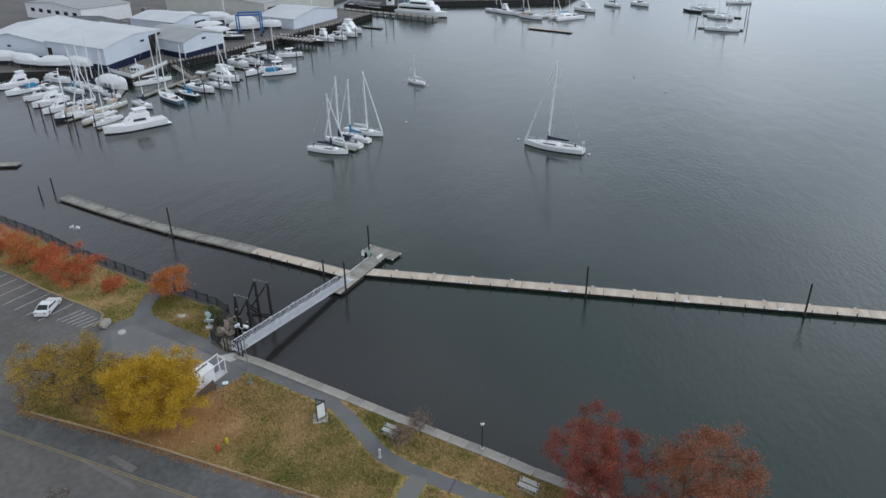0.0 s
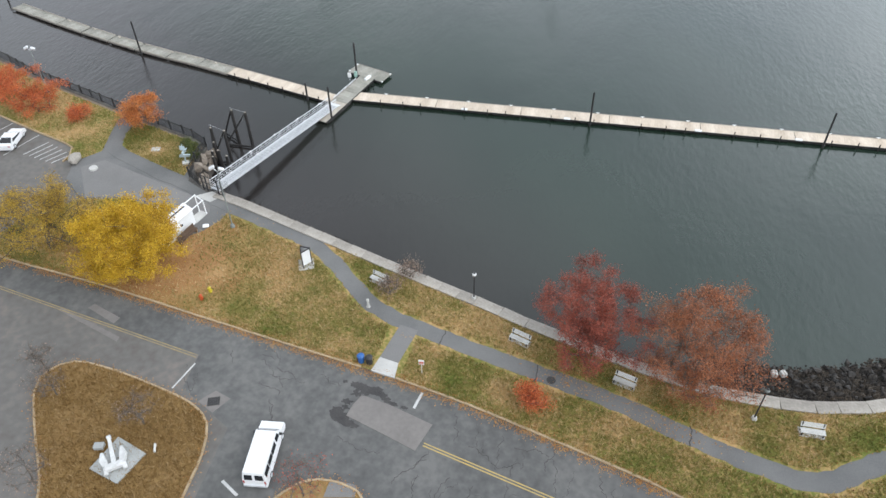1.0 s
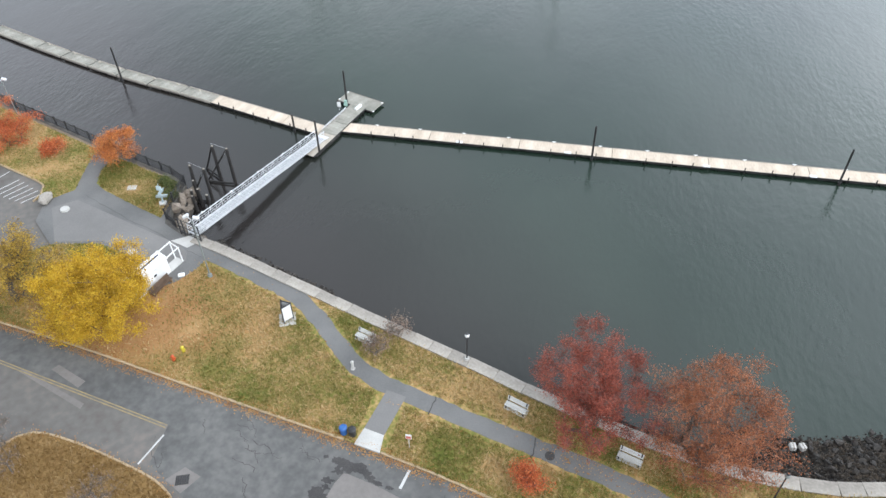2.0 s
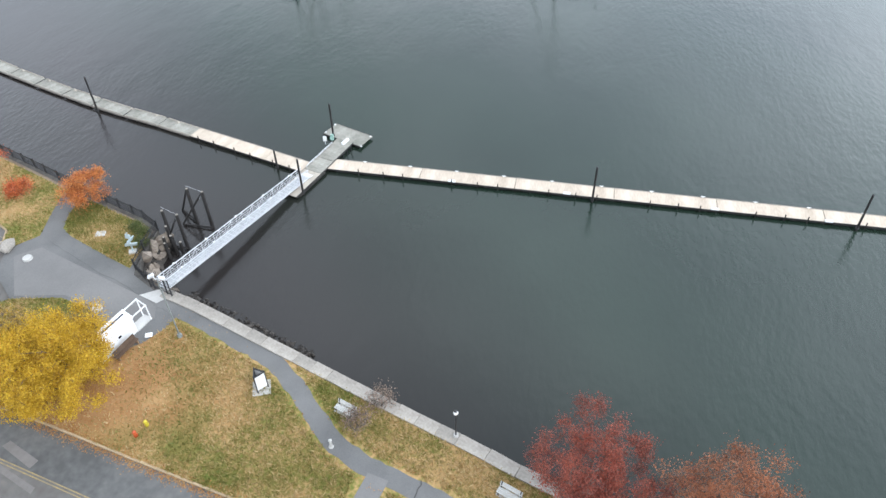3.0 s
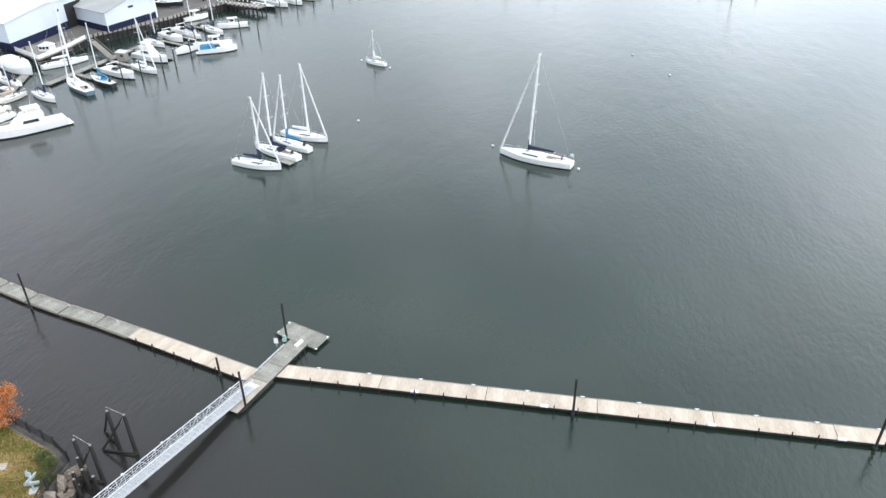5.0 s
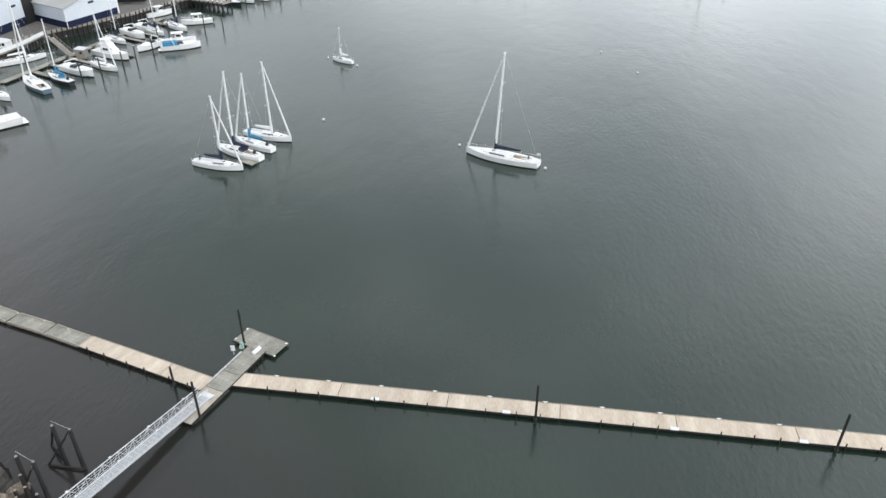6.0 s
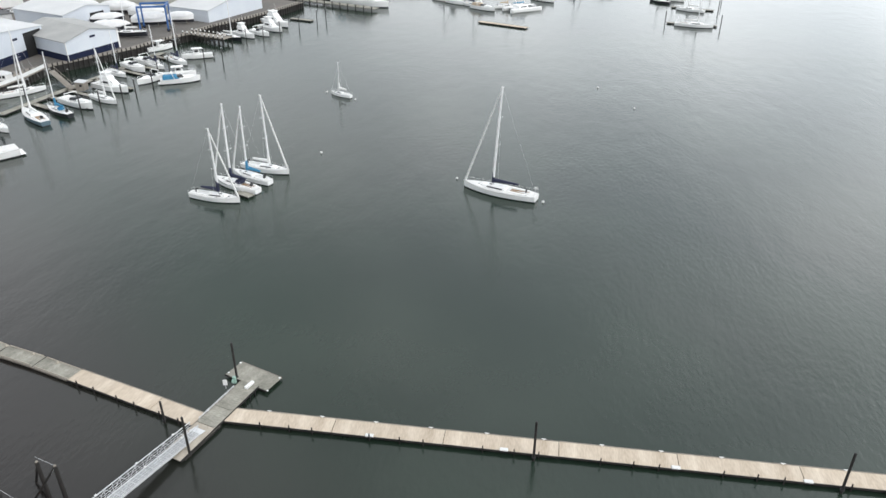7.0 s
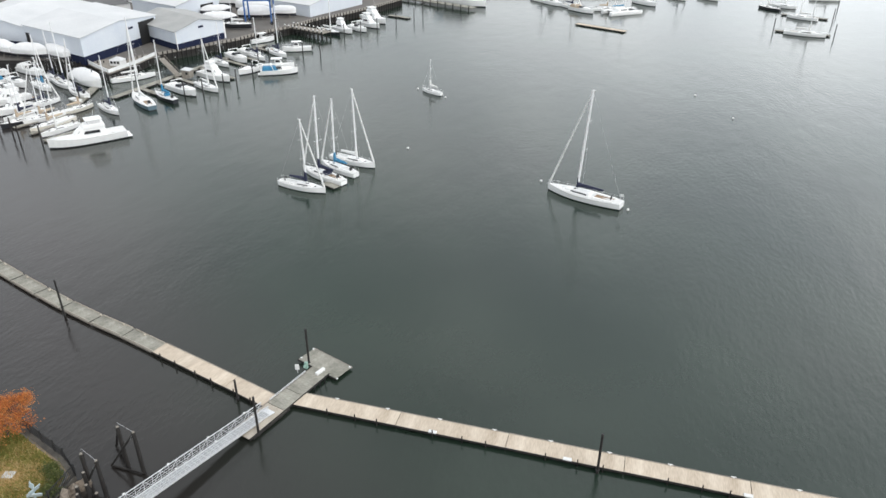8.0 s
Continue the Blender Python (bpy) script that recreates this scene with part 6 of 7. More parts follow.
def van(x, y, rz):
    t = thing("passenger_van", "white long-wheelbase passenger van with dark windows parked on the road", "van", x, y, ROAD, rz)
    pts = [(-2.85, 0.35), (2.75, 0.35), (2.88, 0.75), (2.80, 1.05), (1.95, 1.25), (1.25, 2.08), (-2.7, 2.12), (-2.86, 1.2)]
    part("body", profile_body(pts, 0.99, 0.84, 1.15), M_CARWHITE, t)
    part("windscreen", pane([(1.92, 0.84, 1.28), (1.92, -0.84, 1.28), (1.3, -0.74, 2.02), (1.3, 0.74, 2.02)], 0.03), M_DARKGLASS, t, "dark windscreen")
    for s in (1, -1):
        for x0, x1 in ((0.65, 1.35), (-0.55, 0.4), (-1.55, -0.65), (-2.55, -1.65)):
            part("side_window", pane([(x0, s * 0.965, 1.35), (x1, s * 0.965, 1.35), (x1 - 0.15 if x1 > 1 else x1, s * 0.88, 1.85), (x0, s * 0.88, 1.85)]), M_DARKGLASS, t, "dark side window")
        part("rear_window", pane([(-2.86, s * 0.12, 1.3), (-2.86, s * 0.80, 1.3), (-2.77, s * 0.74, 1.85), (-2.77, s * 0.12, 1.85)]), M_DARKGLASS, t, "dark rear window")
        part("tail_light", B(0.06, 0.12, 0.4, pose(-2.86, s * 0.88, 0.8)), M_TAIL, t, "red tail light")
        part("head_light", B(0.08, 0.25, 0.18, pose(2.84, s * 0.72, 0.75)), M_ALU, t, "clear headlight")
        part("mirror", B(0.12, 0.25, 0.22, pose(1.45, s * 1.1, 1.3)), M_BLACK, t)
        for wx in (1.85, -1.75):
            wheel(t, wx, s * 0.99)
    part("bumper", B(0.12, 1.9, 0.2, pose(-2.9, 0, 0.4)), M_ALU, t, "grey rear bumper")
    part("bumper", B(0.12, 1.9, 0.2, pose(2.9, 0, 0.4)), M_ALU, t, "grey front bumper")
    rb = bmesh.new()
    for k in range(7):
        box(rb, 3.6, 0.03, 0.02, pose(-0.8, -0.6 + k * 0.2, 2.11))
    part("roof_rib", rb, M_CARWHITE, t)


def car(x, y, rz, material, label, z=ROAD, group=""):
    t = thing("car", label, "car", x, y, z, rz, group)
    pts = [(-2.25, 0.32), (2.2, 0.32), (2.28, 0.6), (2.1, 0.82), (1.0, 0.95), (0.3, 1.40), (-0.9, 1.44), (-1.75, 1.02), (-2.25, 0.98)]
    part("body", profile_body(pts, 0.90, 0.66, 0.96), material, t)
    part("windscreen", pane([(0.98, 0.80, 0.98), (0.98, -0.80, 0.98), (0.36, -0.64, 1.38), (0.36, 0.64, 1.38)]), M_DARKGLASS, t, "dark windscreen")
    part("rear_window", pane([(-1.7, -0.80, 1.04), (-1.7, 0.80, 1.04), (-0.95, 0.62, 1.42), (-0.95, -0.62, 1.42)]), M_DARKGLASS, t, "dark rear window")
    for s in (1, -1):
        part("side_window", pane([(-1.4, s * 0.90, 1.02), (0.8, s * 0.90, 1.0), (0.28, s * 0.70, 1.36), (-0.85, s * 0.70, 1.38)]), M_DARKGLASS, t, "dark side window")
        part("tail_light", B(0.05, 0.3, 0.14, pose(-2.24, s * 0.65, 0.78)), M_TAIL, t, "red tail light")
        part("head_light", B(0.05, 0.3, 0.12, pose(2.2, s * 0.62, 0.66)), M_ALU, t, "clear headlight")
        for wx in (1.4, -1.35):
            wheel(t, wx, s * 0.90)


van(-17.95, 10.4, 102)
car(-71.75, 42.9, 108, M_CARWHITE, "white saloon car in a marked parking bay")
M_CARGREY = mat("grey_car_paint", (0.16, 0.165, 0.17), (0.2, 0.2, 0.21), 0.6, 5, 0.3, bump=0.02)
M_CARRED = mat("red_car_paint", (0.22, 0.03, 0.03), (0.28, 0.05, 0.04), 0.6, 5, 0.3, bump=0.02)
rng = random.Random(8)
for i in range(16):
    cm, cl = ((M_CARWHITE, "white"), (M_CARGREY, "grey"), (M_CARRED, "dark red"), (M_CARGREY, "grey"))[i % 4]
    row, col = divmod(i, 8)
    car(-222 - col * 4.2 + row * 14, 246 + row * 24 + col * 1.5, 105, cm, cl + " car in the boatyard parking lot", 2.2, "cars in the boatyard lot")
for i in range(6):
    car(-262 + i * 3.6, 226 - i * 4.5, 20, (M_CARRED, M_CARGREY)[i % 2], ("dark red" if i % 2 == 0 else "grey") + " car beside the sheds", 2.2, "cars in the boatyard lot")

# ---- trees and shrubs ----
M_LEAF_YELLOW = leaf_mat("yellow_leaf", (0.20, 0.105, 0.010), (0.53, 0.325, 0.014), (0.68, 0.47, 0.035))
M_LEAF_OLIVE = leaf_mat("olive_yellow_leaf", (0.15, 0.095, 0.03), (0.36, 0.235, 0.04), (0.56, 0.38, 0.05))
M_LEAF_RED = leaf_mat("crimson_leaf", (0.09, 0.026, 0.022), (0.27, 0.07, 0.045), (0.42, 0.115, 0.07))
M_LEAF_RUST = leaf_mat("rust_leaf", (0.12, 0.045, 0.025), (0.32, 0.11, 0.048), (0.45, 0.185, 0.085))
M_LEAF_ORANGE = leaf_mat("orange_leaf", (0.24, 0.07, 0.02), (0.56, 0.18, 0.045), (0.66, 0.30, 0.09))
M_LEAF_SCARLET = leaf_mat("scarlet_leaf", (0.24, 0.05, 0.02), (0.56, 0.13, 0.045), (0.66, 0.24, 0.08))
M_LEAF_TAN = leaf_mat("dry_leaf", (0.16, 0.10, 0.07), (0.28, 0.19, 0.14), (0.36, 0.27, 0.21))
M_LEAF_GREEN = leaf_mat("green_leaf", (0.04, 0.06, 0.015), (0.09, 0.12, 0.03), (0.16, 0.17, 0.05))
M_LITTER = leaf_mat("fallen_leaf", (0.22, 0.095, 0.028), (0.40, 0.19, 0.055), (0.48, 0.28, 0.10))


def quads(name, centers, size, material, parent=None, seed=1, aspect=0.6, flat=0.0):
    """Many small leaves, each a bent pair of triangles, at the given centres."""
    rg = np.random.RandomState(seed)
    n = len(centers)
    c = np.asarray(centers, float)
    a = rg.normal(size=(n, 3))
    a[:, 2] *= 1 - flat
    a /= np.linalg.norm(a, axis=1)[:, None]
    b = rg.normal(size=(n, 3))
    b[:, 2] *= 1 - flat
    b -= (b * a).sum(1)[:, None] * a
    b /= np.linalg.norm(b, axis=1)[:, None]
    s = (size * rg.uniform(0.6, 1.4, n))[:, None]
    up = np.cross(a, b) * s * 0.25
    v = np.stack([c - a * s, c - b * s * aspect + up, c + a * s, c + b * s * aspect + up], 1).reshape(-1, 3)
    idx = np.arange(n)[:, None] * 4
    f = np.concatenate([idx + [0, 1, 2], idx + [0, 2, 3]], 1).reshape(-1, 3)
    me = bpy.data.meshes.new(name)
    me.from_pydata(v.tolist(), [], f.tolist())
    me.materials.append(material)
    ob = new(name, me)
    ob.parent = parent
    return ob


def tree(label, x, y, height, crown_r, crown_z, leaf_mat_, leaves, clumps, seed, sigma=0.55, size=0.17, trunk_r=0.24, flat=0.8, name="tree", category="tree", shape=0.5, z=LAND, bare=0, forks=1, group="", ragged=0.35):
    """A trunk, limbs that grow towards clumps in an uneven crown, and leaves round the clumps."""
    rg = np.random.RandomState(seed)
    t = thing(name, label, category, x, y, z, 0, group)
    pts = []
    while len(pts) < clumps:
        p = rg.uniform(-1, 1, 3)
        r = np.linalg.norm(p)
        if r > 1 or r < shape * rg.rand():
            continue
        wob = 0.80 + ragged * noise.noise(Vector(p * 1.9 + seed))
        q = p * wob
        pts.append(Vector((q[0] * crown_r, q[1] * crown_r, crown_z + q[2] * (height - crown_z) * (1.0 if q[2] > 0 else flat))))
    nodes, par = [Vector((0, 0, 0))], [-1]
    fork_z = max(0.25, min(p.z for p in pts) * 0.6)
    for k in range(1, 5):
        nodes.append(Vector((rg.normal() * 0.05, rg.normal() * 0.05, fork_z * k / 4)))
        par.append(len(nodes) - 2)
    pts.sort(key=lambda p: (p - nodes[-1]).length)
    ends = []
    for p in pts:
        i = min(range(max(0, 4 - (forks > 1) * 3), len(nodes)), key=lambda j: (nodes[j] - p).length + (3 if nodes[j].z > p.z else 0) - nodes[j].z * 0.12)
        a = nodes[i]
        k = max(2, min(5, int((p - a).length / 0.9)))
        for s in range(1, k + 1):
            f = s / k
            q = a.lerp(p, f) + Vector((rg.normal(), rg.normal(), rg.normal() + 0.6 * math.sin(f * 3.1))) * 0.09 * (p - a).length / k * (f < 1)
            nodes.append(q)
            par.append(i)
            i = len(nodes) - 1
        ends.append(i)
    load = [0] * len(nodes)
    for e in ends:
        while e >= 0:
            load[e] += 1
            e = par[e]
    rad = [max(0.012, trunk_r * (c / clumps) ** 0.55) for c in load]
    vs, fs = [], []

    def limb(p, q, r1, r2, seg):
        d = (q - p).normalized()
        u = d.orthogonal().normalized()
        w = d.cross(u)
        k = len(vs)
        for c, r in ((p, r1), (q, r2)):
            for j in range(seg):
                a = 6.2832 * j / seg
                vs.append(c + (u * math.cos(a) + w * math.sin(a)) * r)
        for j in range(seg):
            fs.append((k + j, k + (j + 1) % seg, k + seg + (j + 1) % seg, k + seg + j))

    for i in range(1, len(nodes)):
        if (nodes[i] - nodes[par[i]]).length > 1e-4:
            limb(nodes[par[i]], nodes[i], min(rad[par[i]], rad[i] * 1.5), rad[i], 8 if rad[i] > 0.08 else 4)
    for i in ends:
        for _ in range(3 + bare):
            d = Vector((rg.normal(), rg.normal(), rg.normal() * 0.6 + 0.4)).normalized() * rg.uniform(0.4, 1.0) * sigma * 1.8
            limb(nodes[i], nodes[i] + d, 0.016, 0.007, 3)
    me = bpy.data.meshes.new("trunk")
    me.from_pydata(vs, [], fs)
    me.materials.append(M_BARK)
    tr = new("trunk", me)
    tr.parent = t
    tr["label"] = "grey-brown trunk and limbs"
    if leaves:
        leaves, size = int(leaves * 1.5), size * 0.8
        w = rg.uniform(0.4, 1.6, len(pts))
        pick = rg.choice(len(pts), leaves, p=w / w.sum())
        c = np.array([list(p) for p in pts])[pick] + rg.normal(size=(leaves, 3)) * sigma * np.array([1, 1, 0.75])
        c[:, 2] = np.maximum(c[:, 2], 0.15)
        quads("crown", c, size, leaf_mat_, t, seed)
    return t


tree("broad tree in full bright yellow autumn leaf on the lawn", -41.5, 27.0, 8.7, 6.7, 4.5, M_LEAF_YELLOW, 46000, 180, 4, 0.42, 0.10, 0.30, 0.95, ragged=0.4)
tree("half-bare yellow autumn tree with grey branches", -52.6, 26.9, 9.2, 7.4, 4.9, M_LEAF_OLIVE, 15000, 150, 9, 0.46, 0.10, 0.28, 0.8, bare=14, ragged=0.55)
tree("airy crimson autumn tree beside the seawall", 6.5, 28.7, 9.6, 6.1, 5.2, M_LEAF_RED, 27000, 190, 14, 0.36, 0.082, 0.26, 1.0, bare=6, ragged=0.7)
tree("airy rust-red autumn tree beside the seawall", 15.7, 27.5, 12.0, 6.8, 6.2, M_LEAF_RUST, 25000, 200, 27, 0.40, 0.082, 0.26, 1.0, bare=9, ragged=0.4)
for i, (bx, by, h, r, m, lab, nl) in enumerate(((-57.0, 50.4, 4.9, 3.4, M_LEAF_ORANGE, "round orange autumn shrub by the fence", 5500), (-66.4, 50.0, 2.3, 1.6, M_LEAF_SCARLET, "small red autumn shrub on the lawn", 2200),
                                                (-73.4, 49.9, 5.2, 3.7, M_LEAF_SCARLET, "scarlet autumn shrub by the parking lot", 5500), (-79.4, 51.8, 5.2, 3.7, M_LEAF_SCARLET, "scarlet autumn shrub by the parking lot", 5500),
                                                (-85.6, 53.0, 5.2, 3.7, M_LEAF_ORANGE, "orange-red autumn shrub by the parking lot", 5000), (-92.0, 54.6, 5.0, 3.7, M_LEAF_SCARLET, "scarlet autumn shrub by the parking lot", 4500),
                                                (-99, 56.4, 4.4, 3.2, M_LEAF_SCARLET, "scarlet autumn shrub by the parking lot", 4000), (2.1, 21.8, 2.5, 1.25, M_LEAF_SCARLET, "small bright orange shrub on the lawn", 2000))):
    tree(lab, bx, by, h, r, h * 0.52, m, int(nl * 1.3), 40 if nl > 3000 else 22, 40 + i, 0.40, 0.095, 0.10, 0.9, "shrub", "shrub", forks=3, group="autumn shrubs", bare=5, ragged=0.8)
for i, (bx, by, h, r) in enumerate(((-13.2, 33.6, 2.6, 1.5), (-14.4, 31.0, 2.0, 1.6))):
    tree("bare brownish shrub beside the seawall", bx, by, h, r, h * 0.55, M_LEAF_TAN, 500, 30, 70 + i, 0.4, 0.09, 0.07, 0.9, "shrub", "shrub", bare=4, forks=3)
for i, (bx, by, h, r, m, nl) in enumerate(((-39.0, 10.6, 4.2, 2.2, M_LEAF_TAN, 200), (-29.6, 10.2, 4.4, 2.0, M_LEAF_TAN, 260), (-34.8, 2.8, 4.6, 2.6, M_LEAF_TAN, 260), (-13.4, 8.0, 4.8, 2.4, M_LEAF_RED, 420), (-41.6, 12.6, 4.0, 1.8, M_LEAF_TAN, 120))):
    tree("slender almost bare young tree on the traffic island", bx, by, h, r, h * 0.6, m, nl, 34, 80 + i, 0.4, 0.08, 0.07, 0.8, bare=4, z=LAND - 0.02, group="young bare trees")
for i, (bx, by) in enumerate(((-47.6, 47.6), (-48.8, 48.4), (-46.9, 46.2))):
    tree("low green shrub inside the iron fence", bx, by, 1.1, 0.9, 0.55, M_LEAF_GREEN, 700, 14, 90 + i, 0.25, 0.10, 0.04, 0.9, "shrub", "shrub", forks=3)


# ---- park furniture ----
M_BENCH = mat("pale_bench_slat", (0.52, 0.52, 0.49), (0.64, 0.63, 0.60), 1.5, 12, 0.8, vary=0.06)


def bench(x, y, rz):
    t = thing("park_bench", "pale slatted park bench on a concrete pad", "bench", x, y, LAND, rz, "benches along the seawall")
    part("pad", B(2.1, 0.95, 0.05, pose(0, -0.1, 0), 0.01), M_CONCRETE, t, "concrete pad")
    for k in range(4):
        part("seat_slat", B(2.0, 0.11, 0.05, pose(0, -0.05 - k * 0.14, 0.48), 0.008), M_BENCH, t)
    for k in range(3):
        part("back_slat", B(2.0, 0.05, 0.13, pose(0, 0.12 + k * 0.05, 0.58 + k * 0.16, -14), 0.008), M_BENCH, t)
    for s in (-0.85, 0.85):
        bm = bmesh.new()
        box(bm, 0.09, 0.55, 0.08, pose(s, -0.25, 0.4))
        box(bm, 0.09, 0.09, 0.42, pose(s, -0.45, 0.05))
        box(bm, 0.09, 0.09, 1.0, pose(s, 0.06, 0.05, -10))
        part("leg_frame", bm, M_BLACK, t, "dark metal leg frame")


for bx, by, bz in ((-16.0, 32.3, -14), (-0.3, 28.6, -15), (9.8, 26.4, -12), (25.5, 25.7, 6)):
    bench(bx, by, bz)


def lamp(x, y, h, lean=0.0, heads=1, globe_m=None):
    t = thing("street_lamp", "slim grey lamp post with a pale round head", "street lamp", x, y, LAND, 0, "lamps along the seawall")
    part("base", R((0, 0, 0), (0, 0, 0.35), 0.28, 0.2, 12), M_CONCRETE if h < 5 else M_POLE, t, "round concrete base" if h < 5 else "flared steel base")
    part("pole", R((0, 0, 0.3), (0, 0, h - 0.3), 0.075, 0.055, 8), M_BLACK if h < 5 else M_POLE, t)
    if heads == 1:
        part("globe", ball(bmesh.new(), (0, 0, h - 0.1), 0.22, 2), globe_m or M_WHITE, t, "round globe", True)
        part("globe_cap", R((0, 0, h + 0.12), (0, 0, h + 0.2), 0.16, 0.05, 10), M_BLACK, t)
    else:
        for s in (-1, 1):
            part("flood_head", B(0.6, 0.4, 0.25, pose(s * 0.5, 0, h - 0.1, 0, s * 25, 30), 0.04), M_ALU, t, "grey floodlight head")
            part("arm", R((0, 0, h - 0.4), (s * 0.5, 0, h), 0.04), M_ALU, t)


lamp(-6.0, 32.6, 3.6)
lamp(20.9, 25.7, 4.2, globe_m=M_POLE)
lamp(-75.6, 54.6, 7.0, 0, 2)
lamp(-35.2, 35.7, 8.2, 0, 2)
wp = thing("light_pole", "tall white light pole by the traffic island", "light pole", -38.6, 1.2, ROAD)
part("pole", R((0, 0, 0), (0, 0, 8.5), 0.11, 0.07, 10), M_WHITE, wp)
part("foot", R((0, 0, 0), (0, 0, 0.7), 0.3, 0.3, 12), M_CONCRETE, wp)
part("lamp_head", B(0.9, 0.3, 0.16, pose(0.4, 0, 8.5), 0.03), M_ALU, wp, "grey lamp head")

# three-sided notice kiosk
ki = thing("notice_kiosk", "three-sided white and black notice kiosk on a square concrete pad", "kiosk", -24.5, 32.4, LAND, -62)
ki.scale = (0.82, 0.82, 0.95)
part("pad", B(2.0, 2.0, 0.08, None, 0.01), M_CONCRETE, ki, "square concrete pad")
for k in range(3):
    a0, a1 = radians(90 + 120 * k), radians(210 + 120 * k)
    p0, p1 = Vector((0.75 * math.cos(a0), 0.75 * math.sin(a0), 0)), Vector((0.75 * math.cos(a1), 0.75 * math.sin(a1), 0))
    md, d = (p0 + p1) / 2, p1 - p0
    part("panel", B(d.length, 0.06, 1.9, pose(md.x, md.y, 0.4, 0, 0, math.degrees(math.atan2(d.y, d.x)))), M_WHITE if k != 1 else M_BLACK, ki, "flat notice panel")
    part("corner_post", B(0.12, 0.12, 2.5, pose(p0.x, p0.y, 0.05)), M_BLACK, ki, "black corner post")
    part("top_rail", B(d.length, 0.14, 0.1, pose(md.x, md.y, 2.35, 0, 0, math.degrees(math.atan2(d.y, d.x)))), M_BLACK, ki)

# narrow white waterfront kiosk with a sloping roof, an open porch and a bench
hut = thing("waterfront_hut", "narrow white hut with a sloping roof and open porch", "hut", -40.3, 33.9, LAND - 0.01, 80)
hut.scale = (0.88, 0.66, 0.9)
HL, HW, HH = 5.2, 1.5, 2.2
part("wall", profile_body([(-3.7, 0.0), (1.5, 0.0), (1.5, HH), (-3.7, HH)], HW / 2, HW / 2, 9), M_WHITE, hut)
rf = bmesh.new()
v = [rf.verts.new(p) for p in ((-3.85, -0.95, HH), (1.6, -0.95, HH), (1.6, 0.95, HH + 0.55), (-3.85, 0.95, HH + 0.55), (-3.85, -0.95, HH + 0.12), (1.6, -0.95, HH + 0.12), (1.6, 0.95, HH + 0.67), (-3.85, 0.95, HH + 0.67))]
for f in ((0, 3, 2, 1), (4, 5, 6, 7), (0, 1, 5, 4), (1, 2, 6, 5), (2, 3, 7, 6), (3, 0, 4, 7)):
    rf.faces.new([v[i] for i in f])
bmesh.ops.recalc_face_normals(rf, faces=rf.faces)
part("roof", rf, M_WHITE, hut, "white sloping roof")
part("upper_wall", B(5.2, 0.08, 0.5, pose(-1.1, 0.71, HH)), M_WHITE, hut)
for s in (1, -1):
    part("porch_post", B(0.13, 0.13, HH + (0.45 if s > 0 else 0.05), pose(3.5, s * 0.8, 0)), M_WHITE, hut)
    part("porch_beam", B(2.1, 0.12, 0.14, pose(2.55, s * 0.8, HH + (0.45 if s > 0 else 0.02))), M_WHITE, hut, "white open porch beam")
part("porch_beam", R((3.5, -0.8, HH + 0.06), (3.5, 0.8, HH + 0.5), 0.07, seg=6), M_WHITE, hut, "white open porch beam")
part("roof_strip", B(3.2, 0.22, 0.04, pose(-0.4, 0.35, HH + 0.50, 16)), M_NAVY, hut, "dark strip along the roof")
part("wall_cabinet", B(0.9, 0.35, 0.7, pose(-1.5, -0.92, 0.9), 0.03), M_WHITE, hut, "white wall cabinet")
part("vent", B(0.4, 0.05, 0.25, pose(-0.7, -0.77, 1.15)), M_DARKGLASS, hut, "dark vent")
part("porch_floor", B(2.3, 1.7, 0.1, pose(2.55, 0, 0)), M_CONCRETE, hut, "concrete porch floor")
bb = thing("wooden_bench", "dark brown timber bench beside the white hut", "bench", -38.95, 32.6, LAND, 82)
part("seat", B(2.8, 0.45, 0.07, pose(0, 0, 0.45)), M_BROWNWOOD, bb)
part("backrest", B(2.8, 0.07, 0.5, pose(0, 0.28, 0.5, -10)), M_BROWNWOOD, bb)
for s in (-1.2, 1.2):
    part("leg", B(0.1, 0.5, 0.45, pose(s, 0, 0)), M_TEAK, bb)

# anchor monument
pad = slab([(-31.42, 5.09), (-30.94, 8.4), (-27.75, 7.7), (-28.4, 4.6)], LAND - 0.1, LAND + 0.14)
M_PAD = mat("grey_pad_concrete", (0.30, 0.31, 0.30), (0.42, 0.43, 0.42), 0.7, 8, 0.9)
tagged(part("monument_pad", pad, M_PAD), "square grey concrete pad under the anchor", "pad")
an = thing("anchor", "large white-painted ship's anchor lying on a concrete pad", "anchor", -29.35, 5.85, LAND + 0.14, 43)
M_ANCHOR = mat("chipped_white_paint", (0.46, 0.46, 0.45), (0.66, 0.66, 0.65), 1.5, 9, 0.6, bump=0.3)


def taper(y0, y1, w0, w1, z0, z1, h0, h1, x0=0.0, x1=0.0):
    """A bar along y from one rectangular end to another, with softened edges."""
    bm = bmesh.new()
    r = [[bm.verts.new((xc + sx * w / 2, yy, zz + sz * h / 2)) for sx, sz in ((-1, -1), (1, -1), (1, 1), (-1, 1))] for xc, yy, w, zz, h in ((x0, y0, w0, z0, h0), (x1, y1, w1, z1, h1))]
    for k in range(4):
        bm.faces.new((r[0][k], r[0][(k + 1) % 4], r[1][(k + 1) % 4], r[1][k]))
    bm.faces.new(r[0][::-1])
    bm.faces.new(r[1])
    bmesh.ops.bevel(bm, geom=bm.edges[:], offset=0.05, segments=2, affect="EDGES", profile=0.5)
    return bm


